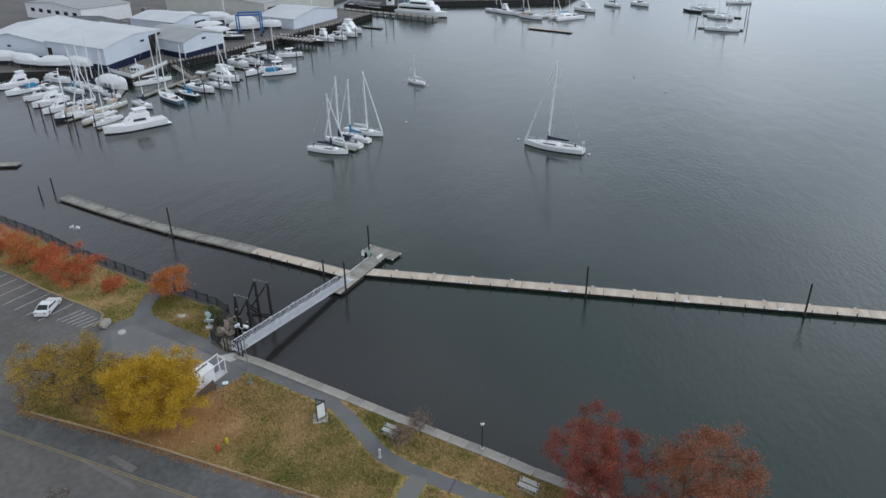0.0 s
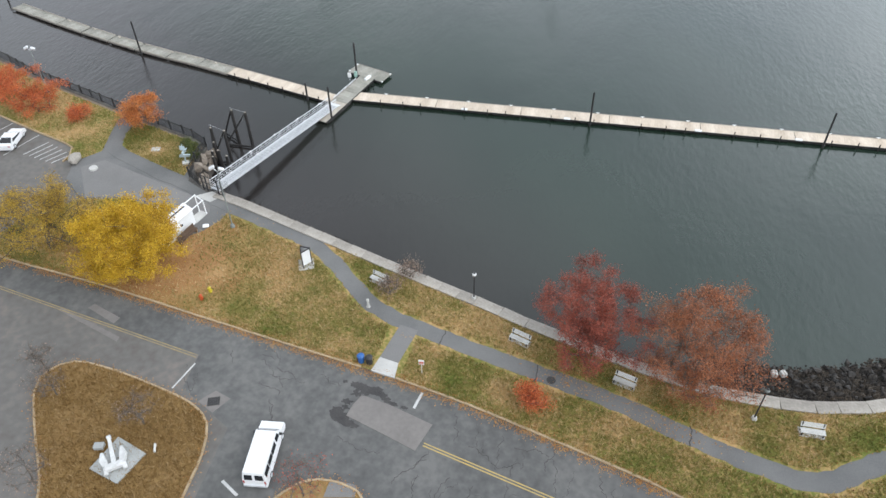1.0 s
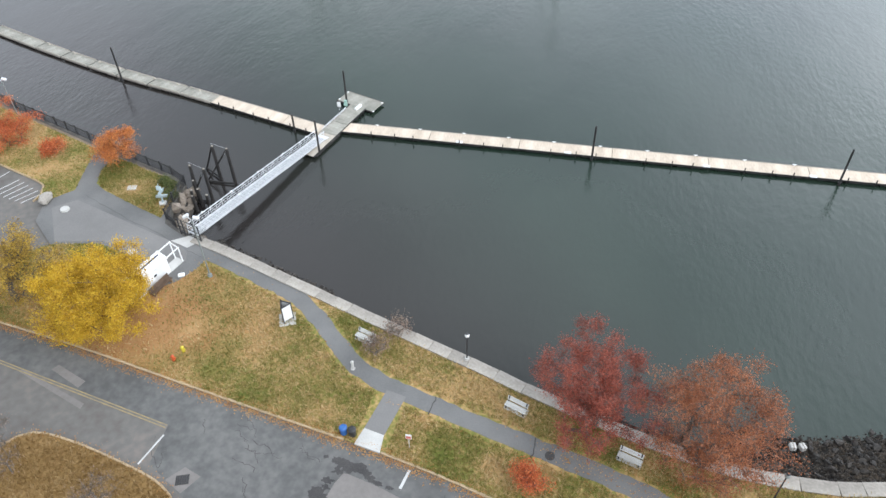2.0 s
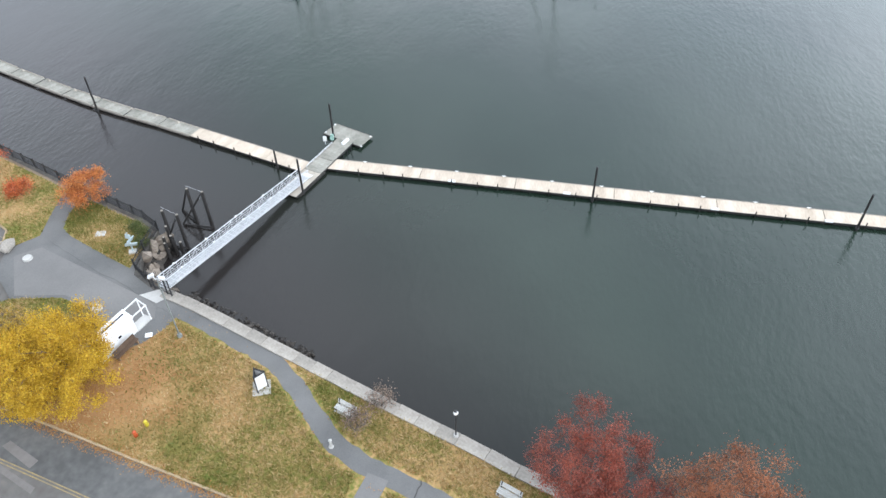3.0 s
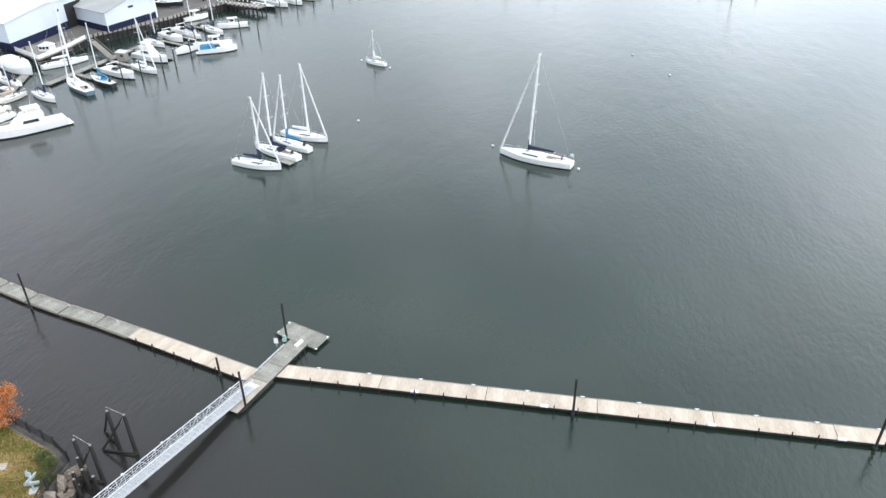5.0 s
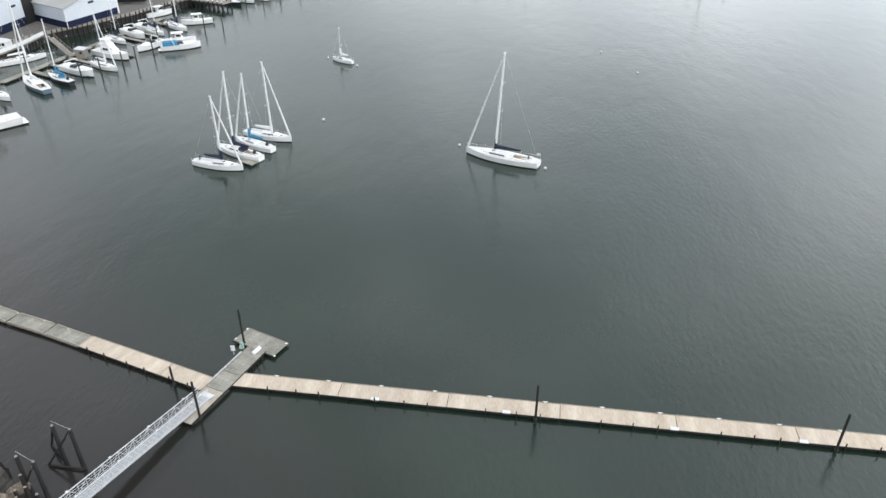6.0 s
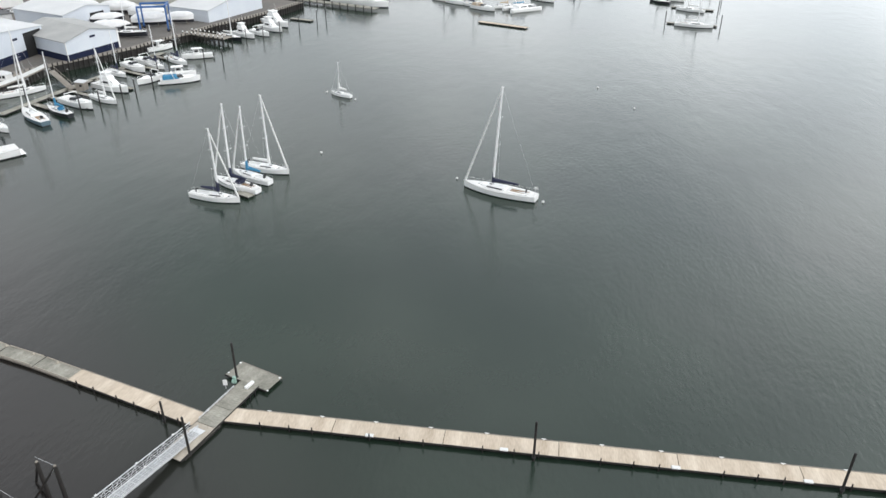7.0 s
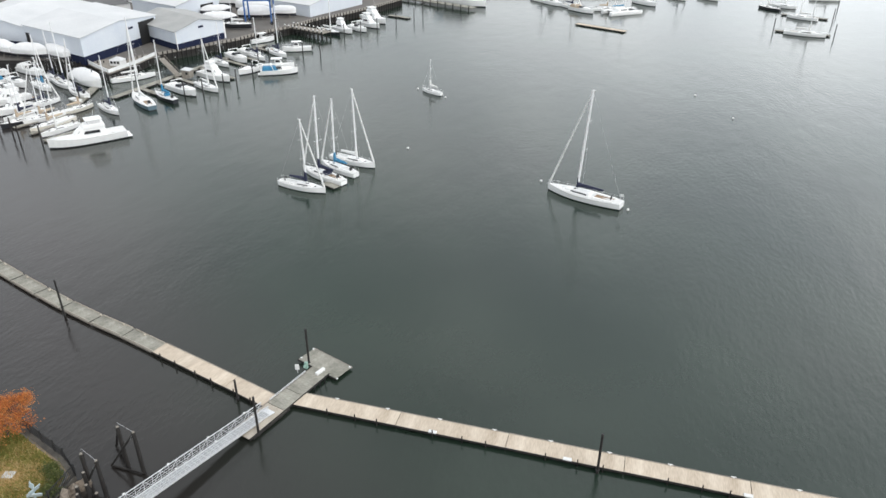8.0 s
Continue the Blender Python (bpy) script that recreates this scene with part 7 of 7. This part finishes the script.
part("shank", taper(0.0, 2.5, 0.40, 0.26, 0.4, 0.8, 0.36, 0.26), M_ANCHOR, an)
part("shackle_ring", R((-0.16, 2.55, 0.82), (0.16, 2.55, 0.82), 0.2, seg=14), M_ANCHOR, an)
part("crown", B(1.75, 0.62, 0.62, pose(0, -0.05, 0.02), 0.16), M_ANCHOR, an, "heavy rounded anchor crown")
for s in (-1, 1):
    fl = part("fluke", taper(0.1, 0.75, 0.5, 0.62, 0.34, 0.5, 0.42, 0.3, s * 0.66, s * 0.82), M_ANCHOR, an, "broad white fluke")
    part("fluke_tip", taper(0.7, 1.4, 0.6, 0.22, 0.49, 0.66, 0.28, 0.14, s * 0.81, s * 0.78), M_ANCHOR, fl)
    part("crown_lug", taper(-0.6, 0.0, 0.3, 0.44, 0.25, 0.32, 0.22, 0.4, s * 0.78, s * 0.66), M_ANCHOR, an)
simple("concrete_block", B(0.85, 0.6, 0.45, None, 0.05), M_PAD, "grey concrete block beside the anchor pad", "block", -31.9, 7.1, LAND - 0.02, 20)
simple("timber_post_end", R((-0.4, 0, 0.12), (0.4, 0, 0.12), 0.12, 0.1, 10), M_BENCH, "short pale post lying on the grass", "post", -27.3, 8.35, LAND, -60)

# small things on the lawn and plaza
def stone(name, label, category, x, y, z, r, material, squash, seed, sub=2):
    bm = ball(bmesh.new(), (0, 0, 0), r, sub)
    for v in bm.verts:
        v.co *= 1 + 0.28 * noise.noise(v.co * (1.6 / r) + Vector((seed, seed, 0)))
    bmesh.ops.scale(bm, vec=squash, verts=bm.verts)
    bmesh.ops.translate(bm, vec=(0, 0, -min(v.co.z for v in bm.verts) - 0.05), verts=bm.verts)
    return simple(name, bm, material, label, category, x, y, z, seed * 37)


stone("boulder", "large grey boulder at the corner of the parking lot", "boulder", -60.9, 41.5, ROAD, 0.95, M_STONE, (1.25, 0.8, 0.6), 3)
simple("ground_plaque", B(1.1, 0.9, 0.12, None, 0.05), M_CONCRETE, "flat pale stone slab set in the lawn", "stone slab", -52.4, 46.5, LAND, 20)
simple("round_cover", R((0, 0, 0), (0, 0, 0.25), 0.55, 0.5, 20), M_CONCRETE, "round grey stone disc on the plaza", "stone disc", -57.6, 40.7, LAND - 0.03)
simple("round_cover", R((0, 0, 0), (0, 0, 0.25), 0.55, 0.5, 20), M_CONCRETE, "round grey stone disc on the plaza", "stone disc", -45.4, 36.5, LAND - 0.03)
simple("ground_plaque", B(0.7, 0.6, 0.2, None, 0.08), M_WHITE, "small white stone on the lawn", "stone", -38.2, 34.9, LAND, 30)
for x, y, c1, lab in ((-32.3, 25.9, (0.62, 0.50, 0.04), "yellow"), (-32.6, 24.7, (0.55, 0.10, 0.03), "orange-red")):
    hy = thing("utility_marker", "small " + lab + " utility marker standing in the grass", "marker", x, y, LAND)
    mm = mat(lab.replace("-", "_") + "_paint", c1, tuple(v * 0.8 for v in c1), 2, 9, 0.5)
    part("barrel", R((0, 0, 0), (0, 0, 0.6), 0.17, 0.15, 10), mm, hy)
    part("bonnet", ball(bmesh.new(), (0, 0, 0.62), 0.18, 1), mm, hy)
    part("side_cap", R((-0.26, 0, 0.4), (0.26, 0, 0.4), 0.08, seg=8), mm, hy)
M_BIN = mat("blue_plastic", (0.02, 0.09, 0.30), (0.04, 0.14, 0.38), 2, 9, 0.5)
for x, y, m, lab in ((-14.0, 21.95, M_BIN, "blue recycling bin beside the kerb ramp"), (-13.2, 22.0, M_BLACK, "black litter bin beside the kerb ramp")):
    bn = thing("litter_bin", lab, "bin", x, y, LAND, 0)
    part("drum", R((0, 0, 0), (0, 0, 0.85), 0.3, 0.34, 14), m, bn)
    part("lid", R((0, 0, 0.85), (0, 0, 1.0), 0.36, 0.2, 14), m, bn)
for x, y in ((23.1, 32.4), (23.9, 32.6)):
    bn = thing("float_block", "pale block lying on the rocks", "block", x, y, 0.75, 20 * x)
    part("body", B(0.6, 0.5, 0.5, None, 0.06), M_CONCRETE, bn)
    part("strap", B(0.62, 0.08, 0.52, None), M_TIMBER_GREY, bn)
sg = thing("road_sign", "small red and white sign on a thin post", "sign", -8.1, 22.2, LAND, 10)
part("post", R((0, 0, 0), (0, 0, 1.9), 0.035, seg=6), M_ALU, sg)
part("sign_plate", B(0.5, 0.03, 0.65, pose(0, -0.05, 1.4)), M_WHITE, sg)
M_SIGNRED = mat("sign_red", (0.5, 0.06, 0.03), (0.55, 0.1, 0.05), 2, 9, 0.5)
part("sign_bar", B(0.4, 0.02, 0.16, pose(0, -0.075, 1.65)), M_SIGNRED, sg, "plain red bar")
part("sign_bar", B(0.4, 0.02, 0.1, pose(0, -0.075, 1.48)), M_SIGNRED, sg, "plain red bar")
ws = thing("path_marker", "pale stone marker with a rounded head beside the footpath", "marker", -15.9, 28.6, LAND, 20)
part("stem", R((0, 0, 0), (0, 0, 0.85), 0.15, 0.1, 10), M_CONCRETE, ws)
part("head", ball(bmesh.new(), (0, 0, 0.95), 0.16, 2), M_CONCRETE, ws, "", True)
part("foot", R((0, 0, 0), (0, 0, 0.08), 0.24, 0.2, 10), M_CONCRETE, ws)
simple("manhole_cover", R((0, 0, 0), (0, 0, 0.012), 0.42, seg=20), M_TAR, "dark round manhole cover in the footpath", "manhole cover", 3.4, 24.8, LAND + 0.026)
dr = thing("storm_drain", "dark iron storm drain grate in the road", "drain", -25.1, 14.1, ROAD + 0.010, 25)
part("frame", B(1.1, 0.9, 0.012), M_TAR, dr)
for k in range(6):
    part("bar", B(0.06, 0.8, 0.02, pose(-0.45 + k * 0.18, 0, 0.012)), M_BLACK, dr)
# pale blue abstract sculpture near the fence
sc = thing("metal_sculpture", "pale blue-white angular metal sculpture beside the fence", "sculpture", -46.9, 44.9, LAND, 35)
M_SCULPT = mat("pale_blue_metal", (0.45, 0.56, 0.60), (0.62, 0.70, 0.72), 1.5, 8, 0.4, metal=0.3)
part("plinth", B(0.9, 0.7, 0.3, None, 0.04), M_CONCRETE, sc)
part("stem", R((0, 0, 0.3), (0.1, 0, 3.0), 0.12, 0.03, 6), M_SCULPT, sc)
for z, s, a in ((1.0, 1.3, 10), (1.5, 1.6, 70), (2.0, 1.0, 130)):
    part("blade", B(s, 0.12, 0.55, pose(0, 0, z, 20, 15, a), 0.05), M_SCULPT, sc, "flat angular blade")
# rope and small gear on the docks
rng = random.Random(21)
for f in (0.30, 0.36, 0.43, 0.52, 0.58, 0.66, 0.74):
    p = west[int(f * (len(west) - 1))]
    simple("rope_coil", R((0, 0, 0), (0, 0, 0.14), 0.22, 0.15, 10), M_DECK_MID, "pale coil of rope on the old dock", "rope coil", p.x + rng.uniform(-0.3, 0.3), p.y + 0.85, 0.45)
for i in range(12):
    p = A + d_e * (4.5 + i * 6.12)
    cl = thing("dock_cleat", "pale mooring cleat on the dock edge", "cleat", p.x - 0.1, p.y + 1.1, 0.45, ang_e, "cleats along the dock")
    part("horn", B(0.5, 0.1, 0.07, pose(0, 0, 0.1), 0.02), M_WHITE, cl)
    part("foot", B(0.2, 0.12, 0.1), M_WHITE, cl)
for f in (16.5, 31.0, 48.6, 61.5):
    p = A + d_e * f
    simple("dock_box", B(0.9, 0.45, 0.16, None, 0.04), M_SAILCLOTH, "low pale box at the dock edge", "dock box", p.x + 0.1, p.y - 1.0, 0.45, ang_e)

# ---- kerbs and seawall stones ----
kerb_mesh = B(1.72, 0.2, 0.34, None, 0.025)
me_k = bpy.data.meshes.new("kerb_stone")
kerb_mesh.to_mesh(me_k)
kerb_mesh.free()
me_k.materials.append(M_KERB)


def kerb(name, line, label):
    t = tagged(new(name), label, "kerb", "", "structure")
    for a, b in zip(line, line[1:]):
        d = b - a
        if d.length > 0.3:
            o = share("kerb_stone", me_k, t, pose((a.x + b.x) / 2, (a.y + b.y) / 2, ROAD - 0.16 + rng.uniform(-0.01, 0.015), 0, 0, math.degrees(math.atan2(d.y, d.x))))
            o.scale = (d.length / 1.76, 1, 1)


kerb("kerb_1", [p for p in kerb_line if p.x < -12.6], "tan granite kerb along the road")
kerb("kerb_2", [p for p in kerb_line if p.x > -10.4], "tan granite kerb along the road")
kerb("kerb_3", ISLAND, "tan granite kerb round the traffic island")
kerb("kerb_4", ISLAND_2, "tan granite kerb round the small island")
kerb("kerb_5", smooth_line([(-118, 57), (-90, 51.0), (-78, 47.7), (-70.9, 45.9), (-63.4, 44.0), (-62.5, 41.0)], 1.8), "tan granite kerb along the parking lot")
kerb("kerb_6", ISLAND_3, "tan granite kerb round a small island")

me_c = []
for k in range(4):
    bm = B(1.975, 1.24, 0.34, None, 0.025)
    for v in bm.verts:
        v.co += Vector((rng.uniform(-0.02, 0.02), rng.uniform(-0.03, 0.03), rng.uniform(-0.02, 0.02)))
    me = bpy.data.meshes.new("coping_stone")
    bm.to_mesh(me)
    bm.free()
    me.materials.append(M_STONE)
    me_c.append(me)
cop = offset_line(wall_line, -0.61)
cuts, run = [cop[0]], 0.0
for a, b in zip(cop, cop[1:]):
    run += (b - a).length
    if run >= 1.95:
        cuts.append(b)
        run = 0.0
for i, (a, b) in enumerate(zip(cuts, cuts[1:])):
    d = b - a
    o = share("coping_stone", me_c[i % 4], wall_thing, pose((a.x + b.x) / 2, (a.y + b.y) / 2, LAND - 0.2 + rng.uniform(0, 0.03), rng.uniform(-0.6, 0.6), 0, math.degrees(math.atan2(d.y, d.x)) + rng.uniform(-0.8, 0.8)))
    o.scale = (d.length / 1.99, 1, 1)

# ---- rocks at the foot of the wall ----
rock_me = []
for k in range(8):
    bm = ball(bmesh.new(), (0, 0, 0), 0.5, 1)
    for v in bm.verts:
        v.co *= 1 + 0.85 * noise.noise(v.co * 3.1 + Vector((k * 7, k, 0)))
    bmesh.ops.scale(bm, vec=(1.15, 0.85, 0.7), verts=bm.verts)
    me = bpy.data.meshes.new("rock")
    bm.to_mesh(me)
    bm.free()
    me.materials.append(M_ROCK)
    rock_me.append(me)


def rocks(name, label, line, width, n, z_hi, z_lo, size, seed, meshes=rock_me):
    """Tumbled rocks in a sloping band of that width on the water side of a line."""
    t = thing(name, label, "rock bank", kind="")
    rg = random.Random(seed)
    off = offset_line(line, 1.0)
    bed = bmesh.new()
    far = offset_line(line, width)
    rr = [(bed.verts.new((p.x, p.y, z_hi - 0.2)), bed.verts.new((q.x, q.y, z_lo - 0.35)), bed.verts.new((q.x, q.y, -2)), ) for p, q in zip(line, far)]
    for a, b in zip(rr, rr[1:]):
        bed.faces.new((a[0], b[0], b[1], a[1]))
        bed.faces.new((a[1], b[1], b[2], a[2]))
    bmesh.ops.recalc_face_normals(bed, faces=bed.faces)
    part("rubble_bed", bed, M_ROCK, t, "dark rubble under the rocks")
    for _ in range(n):
        i = rg.randrange(len(line) - 1)
        f, g = rg.random(), rg.random() ** 0.9
        p = line[i].lerp(line[i + 1], f)
        nrm = (off[i] - line[i])
        p = p + nrm * (g * width * rg.uniform(0.9, 1.08))
        s = size * rg.uniform(0.55, 1.5)
        o = share("rock", rng.choice(meshes), t, pose(p.x, p.y, z_hi + (z_lo - z_hi) * g, rg.uniform(0, 360), rg.uniform(0, 360), rg.uniform(0, 360)))
        o.scale = (s, s * rg.uniform(0.8, 1.2), s * rg.uniform(0.7, 1.1))


east = [p for p in wall_line if 17 < p.x < 52]
rocks("rock_bank", "bank of tumbled dark rocks below the curved seawall", east, 5.6, 300, 1.55, 0.0, 0.62, 31)
shelf = [p for p in wall_line if 5 < p.x < 17.5]
rocks("rock_bank", "narrow bank of dark rocks under the autumn trees", shelf, 2.4, 140, 0.9, -0.1, 0.5, 35)
vs, fs = [], []
rg = random.Random(51)
eo = offset_line(east, 1.0)
for _ in range(5200):
    i = rg.randrange(len(east) - 1)
    g = rg.random()
    p = east[i].lerp(east[i + 1], rg.random()) + (eo[i] - east[i]) * g * 5.8
    z, s, k = 1.45 - 1.6 * g, rg.uniform(0.08, 0.28), len(vs)
    for a in ((1, 0, 0), (0, 1, 0), (-1, 0, 0), (0, -1, 0), (0, 0, 0.8)):
        vs.append((p.x + a[0] * s * rg.uniform(0.6, 1.3), p.y + a[1] * s * rg.uniform(0.6, 1.3), z + a[2] * s * rg.uniform(0.6, 1.4)))
    fs += [(k, k + 1, k + 4), (k + 1, k + 2, k + 4), (k + 2, k + 3, k + 4), (k + 3, k, k + 4)]
me = bpy.data.meshes.new("rubble")
me.from_pydata(vs, [], fs)
me.materials.append(M_RUBBLE)
tagged(new("rubble", me), "small dark and tan stones between the rocks", "rubble", "", "stuff")
mid = [p for p in wall_line if -39.5 < p.x < -22]
rocks("rock_bank", "narrow line of dark weedy rocks at the foot of the seawall", mid, 2.1, 290, 0.6, -0.1, 0.55, 32)
mid2 = [p for p in wall_line if -22.5 < p.x < 5.5]
rocks("rock_bank", "few dark rocks awash at the foot of the seawall", mid2, 1.1, 220, 0.15, -0.15, 0.4, 33)
corner = smooth_line([(-46.4, 48.9), (-45.7, 46.5), (-45.4, 44.3), (-43.8, 42.4), (-40.5, 41.2)], 0.8)
rocks("rock_bank", "broken stone and rubble beside the gangway head", corner, 1.5, 40, 1.5, -0.1, 0.9, 34)
pale_me = []
for me in rock_me:
    me = me.copy()
    me.materials[0] = M_BOULDER
    pale_me.append(me)
rocks("rock_bank", "large pale brown boulders inside the fence corner", corner, 1.1, 26, 1.75, 0.5, 1.45, 36, pale_me)

# ---- grass tufts and fallen leaves ----
def inside(p, poly):
    c = False
    for (x0, y0), (x1, y1) in zip(poly, poly[1:] + poly[:1]):
        if (y0 > p[1]) != (y1 > p[1]) and p[0] < (x1 - x0) * (p[1] - y0) / (y1 - y0) + x0:
            c = not c
    return c


def tufts(name, poly, n, material, seed, h=0.22, z=LAND):
    """Many small blades of grass standing on a lawn."""
    rg = np.random.RandomState(seed)
    xs, ys = [p[0] for p in poly], [p[1] for p in poly]
    path_pts = np.array([(q.x, q.y) for q in walk_w[::2]])
    c = np.zeros((0, 2))
    while len(c) < n:
        p = np.stack([rg.uniform(max(min(xs), -95), min(max(xs), 36), 4000), rg.uniform(min(ys), max(ys), 4000)], 1)
        ok = np.zeros(4000, bool)
        for (x0, y0), (x1, y1) in zip(poly, poly[1:] + poly[:1]):
            if y0 != y1:
                ok ^= ((y0 > p[:, 1]) != (y1 > p[:, 1])) & (p[:, 0] < (x1 - x0) * (p[:, 1] - y0) / (y1 - y0) + x0)
        ok &= (((p[:, None] - path_pts[None]) ** 2).sum(2) > 1.5).all(1)
        ok &= ~((abs(p[:, 0] + 11.4) < 1.5) & (p[:, 1] > 20.5) & (p[:, 1] < 27.6))
        ok &= np.hypot(p[:, 0] + 42, (p[:, 1] - 28) * 1.5) > rg.uniform(4, 19, 4000)
        c = np.concatenate([c, p[ok]])
    c = c[:n]
    a = rg.uniform(0, 6.28, n)
    hh = h * rg.uniform(0.4, 1.5, n)
    w = 0.055 * rg.uniform(0.6, 1.6, n)
    lean = rg.normal(size=(n, 2)) * hh[:, None] * 0.6
    z0 = np.full(n, z - 0.02)
    dx, dy = np.cos(a) * w, np.sin(a) * w
    v = np.stack([np.stack([c[:, 0] - dx, c[:, 1] - dy, z0], 1), np.stack([c[:, 0] + dx, c[:, 1] + dy, z0], 1), np.stack([c[:, 0] + lean[:, 0], c[:, 1] + lean[:, 1], z0 + hh], 1)], 1).reshape(-1, 3)
    f = np.arange(n * 3).reshape(-1, 3)
    me = bpy.data.meshes.new(name)
    me.from_pydata(v.tolist(), [], f.tolist())
    me.materials.append(material)
    return tagged(new(name, me), "short tufts of green and straw-coloured grass", "grass", "", "stuff")


tufts("grass", lawn, 80000, M_BLADE, 5)
tufts("grass", lawn_b, 15000, M_BLADE, 6)
tufts("grass", lawn_c, 7000, M_BLADE, 7)
tufts("grass", [(p.x, p.y) for p in ISLAND[:-1]], 16000, M_BLADE_BROWN, 8)
rg = np.random.RandomState(77)
lit = []
for p in kerb_line:
    if -60 < p.x < 30:
        for _ in range(260):
            dy = rg.normal() * 0.36
            lit.append((p.x + rg.uniform(-0.9, 0.9), p.y + dy - 0.12, (LAND if dy > 0.2 else ROAD) + 0.03))
for p in walk_w:
    if p.x > -38:
        for _ in range(10):
            s = 1 if rg.rand() < 0.5 else -1
            lit.append((p.x + rg.uniform(-0.4, 0.4), p.y + s * (1.15 + abs(rg.normal()) * 0.3), LAND + 0.04))
for tx, ty, r, n in ((-41, 28, 9, 9000), (-53, 28, 6, 2200), (6, 27, 5, 1500), (14, 25.5, 5, 1800), (-57, 49, 3, 500), (-49, 44, 2.5, 500)):
    for _ in range(n):
        a, d = rg.uniform(0, 6.28), abs(rg.normal()) * r * 0.6
        q = (tx + math.cos(a) * d, ty + math.sin(a) * d)
        if inside(q, lawn) or inside(q, lawn_c):
            lit.append((*q, LAND + 0.04))
for line in (ISLAND, ISLAND_2):
    for p in line:
        for _ in range(22):
            lit.append((p.x + rg.normal() * 0.35, p.y + rg.normal() * 0.35, LAND + 0.03))
tagged(quads("fallen_leaves", lit, 0.06, M_LITTER, None, 3, 0.7, 0.85), "scattered orange-brown fallen leaves along kerb and path", "fallen leaves", "", "stuff")
